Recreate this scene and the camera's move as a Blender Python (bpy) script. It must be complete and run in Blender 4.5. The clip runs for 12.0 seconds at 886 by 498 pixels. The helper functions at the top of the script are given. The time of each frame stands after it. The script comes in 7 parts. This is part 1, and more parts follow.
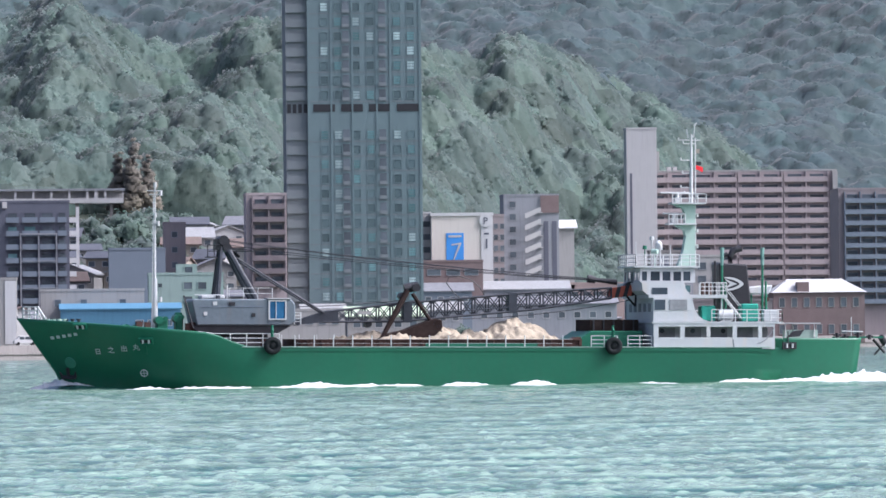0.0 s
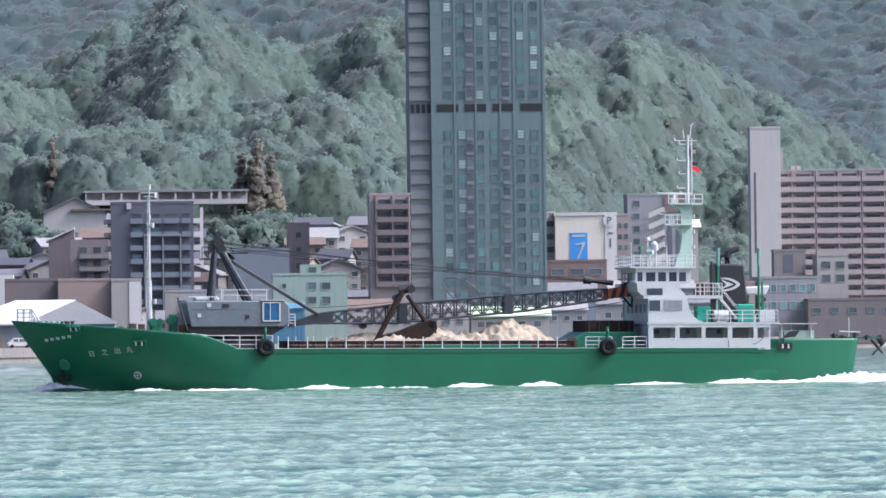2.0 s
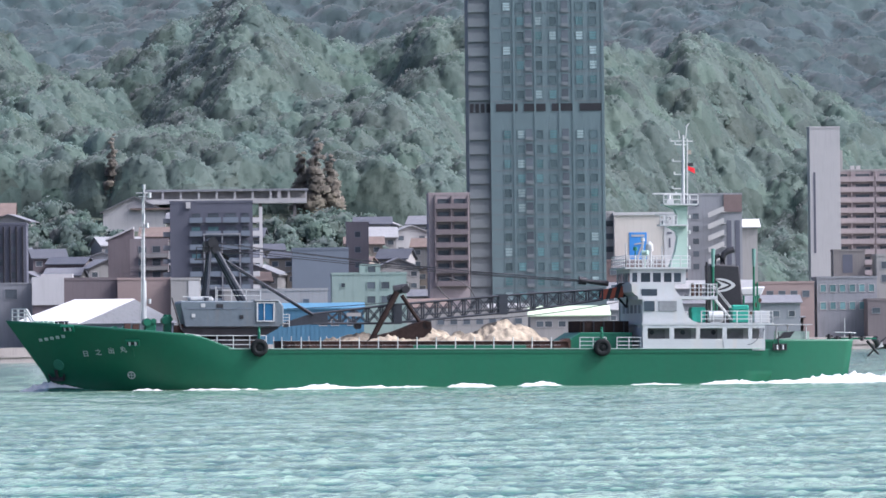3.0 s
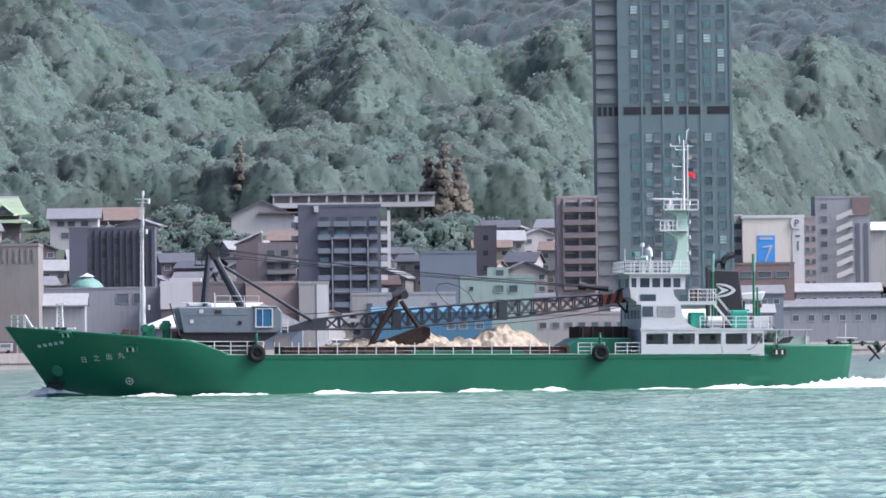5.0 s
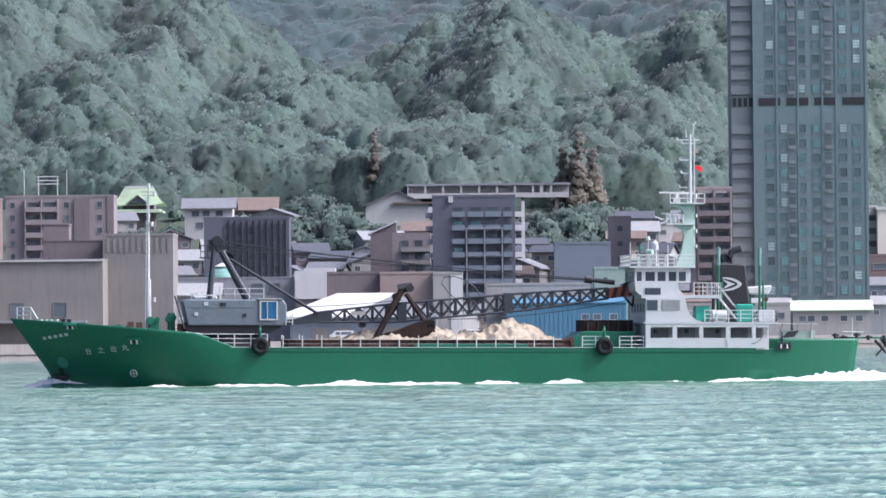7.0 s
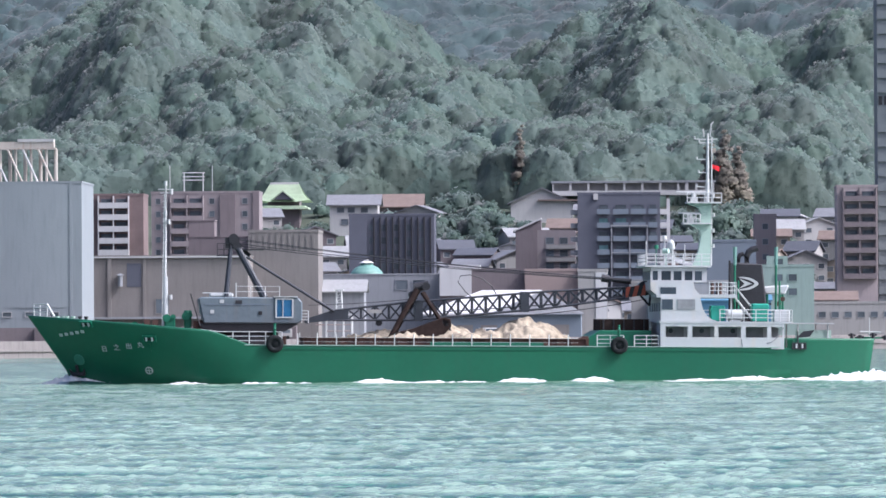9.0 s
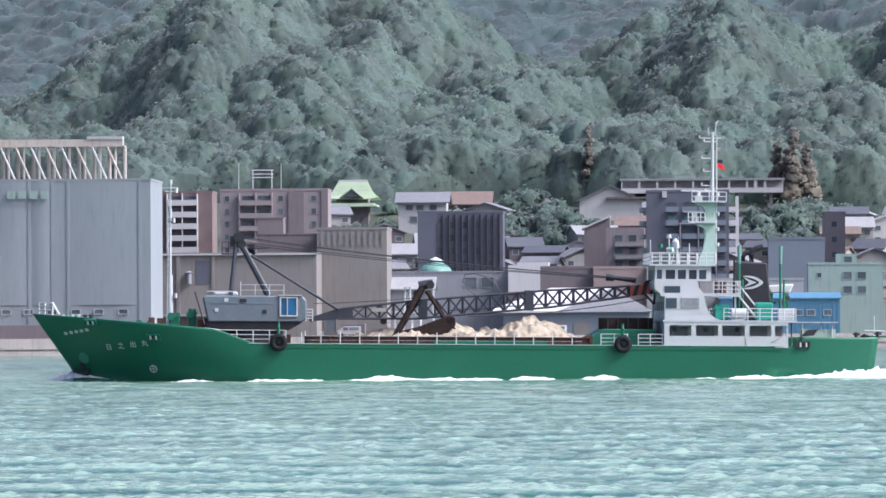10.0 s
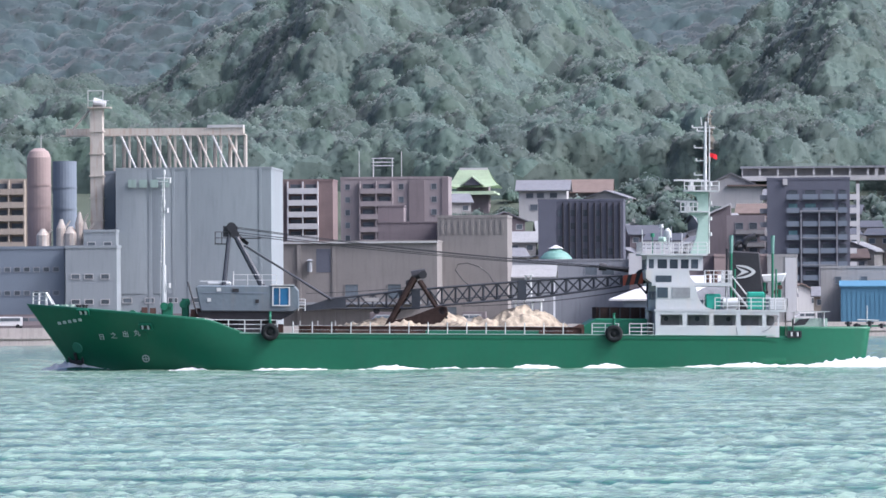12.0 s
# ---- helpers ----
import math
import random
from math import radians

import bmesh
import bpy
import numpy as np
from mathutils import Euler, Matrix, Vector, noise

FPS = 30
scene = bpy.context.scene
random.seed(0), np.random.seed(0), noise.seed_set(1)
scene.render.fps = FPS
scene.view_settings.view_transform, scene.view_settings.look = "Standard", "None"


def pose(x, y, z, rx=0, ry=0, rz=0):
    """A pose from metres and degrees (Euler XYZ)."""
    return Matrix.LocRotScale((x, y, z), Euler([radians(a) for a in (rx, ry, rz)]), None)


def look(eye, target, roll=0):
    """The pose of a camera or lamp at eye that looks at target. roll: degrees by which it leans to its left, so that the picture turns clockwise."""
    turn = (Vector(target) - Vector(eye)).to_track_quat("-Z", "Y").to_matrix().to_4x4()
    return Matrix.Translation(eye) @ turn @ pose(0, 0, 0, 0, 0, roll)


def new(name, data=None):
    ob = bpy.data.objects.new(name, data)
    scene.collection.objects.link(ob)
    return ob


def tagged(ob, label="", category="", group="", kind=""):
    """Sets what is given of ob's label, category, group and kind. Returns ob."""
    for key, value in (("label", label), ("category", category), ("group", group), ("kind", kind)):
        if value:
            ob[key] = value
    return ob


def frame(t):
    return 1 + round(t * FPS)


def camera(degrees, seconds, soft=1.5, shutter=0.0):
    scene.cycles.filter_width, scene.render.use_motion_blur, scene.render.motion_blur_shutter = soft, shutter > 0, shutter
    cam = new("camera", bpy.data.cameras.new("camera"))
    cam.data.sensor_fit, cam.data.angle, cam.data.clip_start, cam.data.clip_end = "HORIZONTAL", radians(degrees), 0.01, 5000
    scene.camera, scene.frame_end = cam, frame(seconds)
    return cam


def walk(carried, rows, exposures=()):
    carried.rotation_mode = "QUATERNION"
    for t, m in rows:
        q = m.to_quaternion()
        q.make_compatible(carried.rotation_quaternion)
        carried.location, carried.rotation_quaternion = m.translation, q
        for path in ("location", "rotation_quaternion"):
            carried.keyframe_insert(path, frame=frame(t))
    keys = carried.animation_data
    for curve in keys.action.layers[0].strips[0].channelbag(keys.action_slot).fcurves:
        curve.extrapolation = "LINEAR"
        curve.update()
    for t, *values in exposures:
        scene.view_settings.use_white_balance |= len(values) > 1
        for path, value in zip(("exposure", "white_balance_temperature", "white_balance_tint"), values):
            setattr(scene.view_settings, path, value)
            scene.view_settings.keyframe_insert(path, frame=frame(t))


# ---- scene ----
EYE = 4.25  # height of the lens over the sea, on the near quay
cam = camera(8.966, 12.0, soft=1.6)

# seconds, yaw, pitch, lean: the lens stands on one spot and pans after the ship
PAN = [
    (0.0, -4.0107, 0.8652, 0.6), (0.5, -3.6955, 0.844, 0.752), (1.0, -3.395, 0.8653, 0.774),
    (1.5, -3.0612, 0.8669, 0.7172), (2.0, -2.7557, 0.8783, 0.74), (2.5, -2.4851, 0.8629, 0.6428),
    (4.5, -1.1453, 0.9458, 0.7697), (5.0, -0.8587, 0.9314, 0.7318), (5.5, -0.5086, 0.9271, 0.7208),
    (6.0, -0.1317, 0.9143, 0.7121), (6.5, 0.1815, 0.8699, 0.635), (8.5, 1.4992, 0.811, 0.3985),
    (9.0, 1.9736, 0.8328, 0.3612), (9.5, 2.2867, 0.8367, 0.3078), (10.0, 2.6699, 0.8116, 0.314),
    (10.5, 3.0028, 0.7872, 0.3066), (11.0, 3.3706, 0.7629, 0.295), (11.5, 3.6418, 0.7111, 0.3094),
    (12.0, 3.8923, 0.6969, 0.3614),
]


def glide(rows, t):
    """Hermite curve through timed rows of numbers, with a steady rate at both ends."""
    ts = [r[0] for r in rows]
    v = np.array([r[1:] for r in rows], float)
    k = min(max(int(np.searchsorted(ts, t, side="right")) - 1, 0), len(ts) - 2)

    def rate(i):
        a, b = max(i - 1, 0), min(i + 1, len(ts) - 1)
        return (v[b] - v[a]) / (ts[b] - ts[a])
    h = ts[k + 1] - ts[k]
    s = (t - ts[k]) / h
    return ((1 + 2 * s) * (1 - s) ** 2 * v[k] + s * (1 - s) ** 2 * h * rate(k)
            + s * s * (3 - 2 * s) * v[k + 1] + s * s * (s - 1) * h * rate(k + 1))


def pan_pose(t):
    yaw, pitch, lean = glide(PAN, t)
    return pose(0, 0, EYE, 90 + pitch, 0, yaw) @ pose(0, 0, 0, 0, 0, -lean)


STEPS = sorted({0.0, 0.1, 0.25, 11.75, 11.9, 12.0} | {k * 0.5 for k in range(25)})
walk(cam, [(t, pan_pose(t)) for t in STEPS], exposures=[(0.0, 0.92, 5470, 16), (12.0, 0.92, 5470, 16)])

# ---- daylight: hazy sun high on the right, a little on the near side ----
SUN_EL, SUN_ROT = 46, 104
world = bpy.data.worlds.new("hazy_sky")
scene.world = world
world.use_nodes = True
sky = world.node_tree.nodes.new("ShaderNodeTexSky")
sky.sky_type, sky.sun_disc = "NISHITA", False
sky.sun_elevation, sky.sun_rotation = radians(SUN_EL), radians(SUN_ROT)
sky.dust_density, sky.air_density, sky.ozone_density = 10.0, 0.7, 1.0
back = world.node_tree.nodes["Background"]
back.inputs["Strength"].default_value = 0.15
world.node_tree.links.new(sky.outputs[0], back.inputs[0])
sun = new("sun", bpy.data.lights.new("sun", "SUN"))
sun.data.energy, sun.data.angle, sun.data.color = 1.5, radians(8.0), (1.0, 0.95, 0.88)
sun_dir = Vector((math.cos(radians(SUN_EL)) * math.sin(radians(SUN_ROT)), math.cos(radians(SUN_EL)) * math.cos(radians(SUN_ROT)), math.sin(radians(SUN_EL))))
sun.matrix_world = look(sun_dir * 300, (0, 0, 0))


# ---- materials ----
def mat(name, colour, rough=0.7, metal=0.0, vary=0.12, size=3.0, fine=0.3, bump=0.15, streak=0.0, stain_or_shade=None, spec=0.4, island=0.0, per_object=0.0):
    """A surface with variation at two scales; size and fine are in metres. The second colour is for streaks that run
    down: weather, or shade painted on gravel.
    """
    m = bpy.data.materials.new(name)
    m.use_nodes = True
    nt = m.node_tree
    n, link = nt.nodes, nt.links.new
    bsdf = n["Principled BSDF"]
    bsdf.inputs["Roughness"].default_value, bsdf.inputs["Metallic"].default_value = rough, metal
    bsdf.inputs["Specular IOR Level"].default_value = spec
    co = n.new("ShaderNodeTexCoord")

    def grain(scale, detail=3.0, squash=None):
        t = n.new("ShaderNodeTexNoise")
        t.inputs["Scale"].default_value, t.inputs["Detail"].default_value = scale, detail
        if squash:
            mp = n.new("ShaderNodeMapping")
            mp.inputs["Scale"].default_value = squash
            link(co.outputs["Object"], mp.inputs["Vector"])
            link(mp.outputs[0], t.inputs["Vector"])
        else:
            link(co.outputs["Object"], t.inputs["Vector"])
        return t.outputs["Fac"]

    def maths(op, a, b):
        q = n.new("ShaderNodeMath")
        q.operation = op
        for i, v in enumerate((a, b)):
            if isinstance(v, (int, float)):
                q.inputs[i].default_value = v
            else:
                link(v, q.inputs[i])
        return q.outputs[0]
    small = grain(1 / fine)
    tone = maths("ADD", maths("MULTIPLY", maths("SUBTRACT", grain(1 / size), 0.5), 2.4 * vary), maths("MULTIPLY", maths("SUBTRACT", small, 0.5), 1.4 * vary))
    if island:
        g = n.new("ShaderNodeNewGeometry")
        tone = maths("ADD", tone, maths("MULTIPLY", maths("SUBTRACT", g.outputs["Random Per Island"], 0.5), 2 * island))
    if per_object:
        g = n.new("ShaderNodeObjectInfo")
        tone = maths("ADD", tone, maths("MULTIPLY", maths("SUBTRACT", g.outputs["Random"], 0.5), 2 * per_object))
    hsv = n.new("ShaderNodeHueSaturation")
    hsv.inputs["Color"].default_value = (*colour, 1)
    link(maths("ADD", tone, 1.0), hsv.inputs["Value"])
    out = hsv.outputs[0]
    if streak:
        mix = n.new("ShaderNodeMix")
        mix.data_type = "RGBA"
        ramp = n.new("ShaderNodeMapRange")
        ramp.inputs["From Min"].default_value, ramp.inputs["From Max"].default_value, ramp.inputs["To Max"].default_value = 0.5, 0.75, streak
        link(grain(1.0, 4.0, (1.6, 1.6, 0.16)), ramp.inputs["Value"])
        link(ramp.outputs[0], mix.inputs["Factor"])
        link(out, mix.inputs["A"])
        mix.inputs["B"].default_value = (*(stain_or_shade or [c * 0.45 for c in colour]), 1)
        out = mix.outputs["Result"]
    link(out, bsdf.inputs["Base Color"])
    if bump:
        b = n.new("ShaderNodeBump")
        b.inputs["Strength"].default_value, b.inputs["Distance"].default_value = bump, fine * 0.3
        link(small, b.inputs["Height"])
        link(b.outputs[0], bsdf.inputs["Normal"])
    return m


def glass(name, colour, rough=0.12):
    return mat(name, colour, rough, 0.0, 0.25, 1.5, 0.5, 0.02, spec=0.8, per_object=0.3)


M_WHITE = mat("white_paint", (0.43, 0.45, 0.455), 0.45, vary=0.04, size=2.5, streak=0.35, stain_or_shade=(0.5, 0.42, 0.33))
M_RAIL = mat("rail_paint", (0.46, 0.475, 0.47), 0.5, vary=0.05)
M_HULL = mat("hull_green", (0.013, 0.108, 0.058), 0.42, vary=0.10, size=4.0, fine=0.5, bump=0.05, streak=0.25, stain_or_shade=(0.03, 0.095, 0.06))
M_GREEN = mat("deck_green", (0.012, 0.125, 0.07), 0.5, vary=0.15, size=1.0)
M_MINT = mat("mint_paint", (0.33, 0.45, 0.385), 0.5, vary=0.08, size=1.0, streak=0.3)
M_BLACK = mat("black_steel", (0.022, 0.022, 0.026), 0.5, vary=0.3, size=1.0)
M_BOOM = mat("boom_steel", (0.03, 0.035, 0.045), 0.5, vary=0.3, size=1.0)
M_RUBBER = mat("rubber", (0.02, 0.022, 0.023), 0.95, vary=0.3, spec=0.1)
M_RUST = mat("rusty_steel", (0.075, 0.043, 0.034), 0.85, vary=0.4, size=1.2, streak=0.4)
M_CABIN = mat("crane_grey", (0.118, 0.148, 0.170), 0.55, vary=0.16, size=1.1, streak=0.6, stain_or_shade=(0.15, 0.145, 0.14))
M_RED = mat("warning_red", (0.40, 0.09, 0.05), 0.6, vary=0.2)
M_FLAG = mat("flag_red", (0.75, 0.03, 0.04), 0.8, vary=0.1)
M_PANE_SHIP = glass("ship_glass", (0.045, 0.06, 0.075))
M_PANE_BLUE = glass("blue_glass", (0.035, 0.13, 0.26))
M_DIM = mat("dim_inside", (0.22, 0.23, 0.24), 0.8, vary=0.25, size=0.8)
# dark streaks paint the shadows between the heap's lit ridges
M_GRAVEL = mat("gravel", (0.32, 0.275, 0.205), 0.95, vary=0.45, size=0.9, fine=0.14, bump=0.9, streak=0.85, stain_or_shade=(0.10, 0.078, 0.056))
M_GRAB = mat("grab_steel", (0.032, 0.023, 0.021), 0.95, vary=0.4, size=0.8, spec=0.08)
M_SCRAPE = mat("scraped_green", (0.05, 0.2, 0.13), 0.6, vary=0.2)
M_FOAM = mat("foam", (0.58, 0.60, 0.60), 0.8, vary=0.06, size=0.6, fine=0.12, bump=0.8)

def leaf_material(name, colour, vary):
    """Leaves: reflect and let light through, hue by stand and by clump."""
    m = mat(name, colour, 0.6, vary=vary, size=26, fine=1.6, bump=0.25, spec=0.2)
    n, link = m.node_tree.nodes, m.node_tree.links.new
    b = n["Principled BSDF"]
    b.inputs["Sheen Weight"].default_value, b.inputs["Sheen Roughness"].default_value = 0.3, 0.5
    through_ = n.new("ShaderNodeBsdfTranslucent")
    mix = n.new("ShaderNodeMixShader")
    mix.inputs[0].default_value = 0.5
    # tone of each crown
    cells = n.new("ShaderNodeTexVoronoi")
    cells.inputs["Scale"].default_value = 0.11
    link(n["Texture Coordinate"].outputs["Object"], cells.inputs["Vector"])
    pick = n.new("ShaderNodeSeparateColor")
    link(cells.outputs["Color"], pick.inputs[0])
    hue = n.new("ShaderNodeHueSaturation")
    for slot, lo, hi, k in (("Hue", 0.475, 0.52, 0), ("Value", 0.72, 1.28, 1), ("Saturation", 0.95, 1.25, 2)):
        span = n.new("ShaderNodeMapRange")
        span.inputs["To Min"].default_value, span.inputs["To Max"].default_value = lo, hi
        link(pick.outputs[k], span.inputs["Value"])
        link(span.outputs[0], hue.inputs[slot])
    link(b.inputs["Base Color"].links[0].from_socket, hue.inputs["Color"])
    link(hue.outputs[0], b.inputs["Base Color"])
    src = hue.outputs[0]
    link(src, through_.inputs["Color"])
    link(b.outputs[0], mix.inputs[1])
    link(through_.outputs[0], mix.inputs[2])
    link(mix.outputs[0], n["Material Output"].inputs["Surface"])
    return m


M_CONC = mat("concrete", (0.192, 0.180, 0.172), 0.9, vary=0.14, size=6, streak=0.28)
M_QUAY = mat("quay_concrete", (0.185, 0.172, 0.166), 0.9, vary=0.2, size=5, streak=0.5)
M_GROUND = mat("town_ground", (0.16, 0.16, 0.14), 0.95, vary=0.3, size=8)
M_SOIL = mat("forest_floor", (0.055, 0.07, 0.05), 1.0, vary=0.4, size=9)
M_SILO = mat("silo_grey", (0.225, 0.252, 0.268), 0.75, vary=0.06, size=9, streak=0.2)
M_GREYB = mat("grey_render", (0.234, 0.246, 0.265), 0.85, vary=0.08, size=5, streak=0.3)
M_PALE = mat("pale_render", (0.290, 0.286, 0.277), 0.85, vary=0.06, size=4, streak=0.25)
M_WHITEB = mat("white_render", (0.405, 0.405, 0.400), 0.8, vary=0.05, size=4, streak=0.15)
M_BEIGE = mat("beige_render", (0.308, 0.271, 0.228), 0.9, vary=0.08, size=4, streak=0.3)
M_PINK = mat("pink_tile", (0.235, 0.208, 0.212), 0.85, vary=0.08, size=4, streak=0.2)
M_SLAB = mat("pale_pink_tile", (0.315, 0.275, 0.275), 0.85, vary=0.07, size=4, streak=0.2)
M_CREAM = mat("cream_render", (0.56, 0.53, 0.48), 0.8, vary=0.05, size=4, streak=0.15)
M_BROWN = mat("brown_cladding", (0.165, 0.142, 0.148), 0.85, vary=0.1, size=4, streak=0.2)
M_SALMON = mat("salmon_cladding", (0.285, 0.225, 0.21), 0.85, vary=0.08, size=4)
M_BRICK = mat("red_brick", (0.165, 0.125, 0.122), 0.9, vary=0.2, size=3)
M_DARKB = mat("dark_tile", (0.094, 0.100, 0.127), 0.6, vary=0.15, size=5)
M_BLUEB = mat("blue_cladding", (0.075, 0.185, 0.28), 0.6, vary=0.08, size=5, streak=0.2)
M_BLUEGREY = mat("blue_grey_cladding", (0.148, 0.179, 0.216), 0.8, vary=0.08, size=5)
M_MINTB = mat("mint_render", (0.246, 0.320, 0.290), 0.85, vary=0.07, size=4, streak=0.25)
M_TOWER = mat("tower_green_tile", (0.122, 0.168, 0.178), 0.35, vary=0.12, size=6, spec=0.6)
M_TOWERSIDE = mat("tower_side_tile", (0.15, 0.17, 0.18), 0.6, vary=0.1, size=6)
M_SIGN = mat("sign_blue", (0.06, 0.25, 0.62), 0.5, vary=0.05)
M_COPPER = mat("green_copper", (0.46, 0.56, 0.40), 0.6, vary=0.1, size=2, streak=0.2)
M_DOME = mat("dome_green", (0.13, 0.25, 0.215), 0.5, vary=0.1, size=1.5)
M_STEEL = mat("truss_steel", (0.40, 0.37, 0.33), 0.7, vary=0.15, size=2, streak=0.6, stain_or_shade=(0.25, 0.15, 0.10))
M_PANE = glass("window_glass", (0.10, 0.118, 0.135))
# pale panes: blinds and the look of lit rooms, put in the colour
M_PANE_LIT = glass("lit_blind_window", (0.42, 0.52, 0.52))
M_PANE_DULL = glass("dull_green_window", (0.095, 0.135, 0.145))
M_PANE_TEAL = glass("teal_window", (0.15, 0.27, 0.28))
M_ROOFS = [mat("roof_grey", (0.16, 0.165, 0.18), 0.7, vary=0.15, size=1.5, streak=0.3),
           mat("roof_brown", (0.15, 0.115, 0.10), 0.8, vary=0.2, size=1.5),
           mat("roof_light", (0.255, 0.260, 0.264), 0.6, vary=0.1, size=2.0, streak=0.3),
           mat("roof_slate", (0.075, 0.08, 0.095), 0.6, vary=0.15, size=1.5)]
M_WHITEROOF = mat("white_roof", (0.484, 0.484, 0.484), 0.6, vary=0.04, size=5, streak=0.15)
M_LEAF = leaf_material("leaf", (0.108, 0.152, 0.131), 0.28)
# distance haze painted into the far leaves as a darker, bluer colour
M_FAR_LEAF = leaf_material("hazed_far_leaf", (0.070, 0.105, 0.108), 0.12)
M_SHRUB = leaf_material("rusty_leaf", (0.215, 0.200, 0.165), 0.2)


def water_material(name, crest_glint, shallow, ripple=0.40):
    m = bpy.data.materials.new(name)
    m.use_nodes = True
    n, link = m.node_tree.nodes, m.node_tree.links.new
    b = n["Principled BSDF"]
    b.inputs["Roughness"].default_value, b.inputs["IOR"].default_value = 0.06, 1.33
    co = n.new("ShaderNodeTexCoord")
    wide = n.new("ShaderNodeTexNoise")
    wide.inputs["Scale"].default_value, wide.inputs["Detail"].default_value = 1.0, 5.0
    drift = n.new("ShaderNodeMapping")
    drift.inputs["Scale"].default_value = (0.035, 0.022, 0.02)
    ramp = n.new("ShaderNodeValToRGB")
    ramp.color_ramp.elements[0].position, ramp.color_ramp.elements[0].color = 0.36, shallow[0]
    ramp.color_ramp.elements[1].position, ramp.color_ramp.elements[1].color = 0.64, shallow[1]
    small = n.new("ShaderNodeTexNoise")
    small.inputs["Scale"].default_value, small.inputs["Detail"].default_value = 1.0, 4.0
    bump = n.new("ShaderNodeBump")
    bump.inputs["Strength"].default_value, bump.inputs["Distance"].default_value = 1.0, ripple
    link(co.outputs["Object"], drift.inputs["Vector"])
    link(drift.outputs[0], wide.inputs["Vector"])
    chop = n.new("ShaderNodeMapping")
    chop.inputs["Scale"].default_value, chop.inputs["Rotation"].default_value = (1.8, 3.0, 1), (0, 0, -0.15)
    link(co.outputs["Object"], chop.inputs["Vector"])
    link(chop.outputs[0], small.inputs["Vector"])
    link(wide.outputs["Fac"], ramp.inputs[0])
    # sky glints painted into the colour: paler with wave height
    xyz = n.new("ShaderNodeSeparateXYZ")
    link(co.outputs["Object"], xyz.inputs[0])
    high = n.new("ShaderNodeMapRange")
    high.inputs["From Min"].default_value, high.inputs["From Max"].default_value, high.inputs["To Max"].default_value = -0.03, 0.065, crest_glint
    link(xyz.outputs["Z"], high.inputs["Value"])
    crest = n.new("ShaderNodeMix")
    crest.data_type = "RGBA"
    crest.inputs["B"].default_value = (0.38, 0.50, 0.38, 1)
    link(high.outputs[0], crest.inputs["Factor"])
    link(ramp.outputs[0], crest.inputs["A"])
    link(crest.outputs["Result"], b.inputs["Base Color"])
    link(small.outputs["Fac"], bump.inputs["Height"])
    link(bump.outputs[0], b.inputs["Normal"])
    return m


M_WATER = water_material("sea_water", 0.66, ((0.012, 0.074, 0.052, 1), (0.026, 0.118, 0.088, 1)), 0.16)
# darker body colour paints the hull's reflection and shadow on the swell
M_SWELL = water_material("shaded_swell_water", 0.0, ((0.012, 0.045, 0.040, 1), (0.020, 0.065, 0.055, 1)), 0.05)


# ---- mesh helpers ----
def box(bm, x0, x1, y0, y1, z0, z1, mi=0):
    v = [bm.verts.new(p) for p in ((x0, y0, z0), (x1, y0, z0), (x1, y1, z0), (x0, y1, z0), (x0, y0, z1), (x1, y0, z1), (x1, y1, z1), (x0, y1, z1))]
    for q in ((3, 2, 1, 0), (4, 5, 6, 7), (0, 1, 5, 4), (1, 2, 6, 5), (2, 3, 7, 6), (3, 0, 4, 7)):
        bm.faces.new([v[i] for i in q]).material_index = mi
    return bm


def rod(bm, a, b, r, r2=None, sides=8, mi=0):
    """A round bar from a to b, tapering from r to r2."""
    a, b = Vector(a), Vector(b)
    turn = (b - a).to_track_quat("Z", "Y").to_matrix()
    rings = []
    for p, rad in ((a, r), (b, r if r2 is None else r2)):
        rings.append([bm.verts.new(p + turn @ Vector((math.cos(2 * math.pi * k / sides) * rad, math.sin(2 * math.pi * k / sides) * rad, 0))) for k in range(sides)])
    for k in range(sides):
        bm.faces.new((rings[0][k], rings[0][(k + 1) % sides], rings[1][(k + 1) % sides], rings[1][k])).material_index = mi
    bm.faces.new(rings[0][::-1]).material_index = mi
    bm.faces.new(rings[1]).material_index = mi
    return bm


def prism(bm, outline, y0, y1, mi=0):
    """An outline of (x, z), anticlockwise as seen from -y, pulled from y0 to y1."""
    a = [bm.verts.new((x, y0, z)) for x, z in outline]
    b = [bm.verts.new((x, y1, z)) for x, z in outline]
    bm.faces.new(a).material_index = mi
    bm.faces.new(b[::-1]).material_index = mi
    for i in range(len(a)):
        j = (i + 1) % len(a)
        bm.faces.new((a[j], a[i], b[i], b[j])).material_index = mi
    return bm


def soften(bm, width):
    bmesh.ops.bevel(bm, geom=list(bm.edges), offset=width, segments=1, affect="EDGES", clamp_overlap=True)
    return bm


def mesh_of(name, bm, materials, smooth=False):
    bmesh.ops.recalc_face_normals(bm, faces=bm.faces)
    me = bpy.data.meshes.new(name)
    bm.to_mesh(me)
    bm.free()
    for m in materials if isinstance(materials, (list, tuple)) else [materials]:
        me.materials.append(m)
    if smooth:
        me.polygons.foreach_set("use_smooth", [True] * len(me.polygons))
    return me


def part(name, bm, materials, parent, label="", smooth=False, at=None):
    ob = new(name, mesh_of(name, bm, materials, smooth))
    ob.parent = parent
    if at is not None:
        ob.matrix_basis = at
    return tagged(ob, label)


def again(name, mesh, parent, at, label=""):
    """One more piece on a shared mesh."""
    ob = new(name, mesh)
    ob.parent, ob.matrix_basis = parent, at
    return tagged(ob, label)


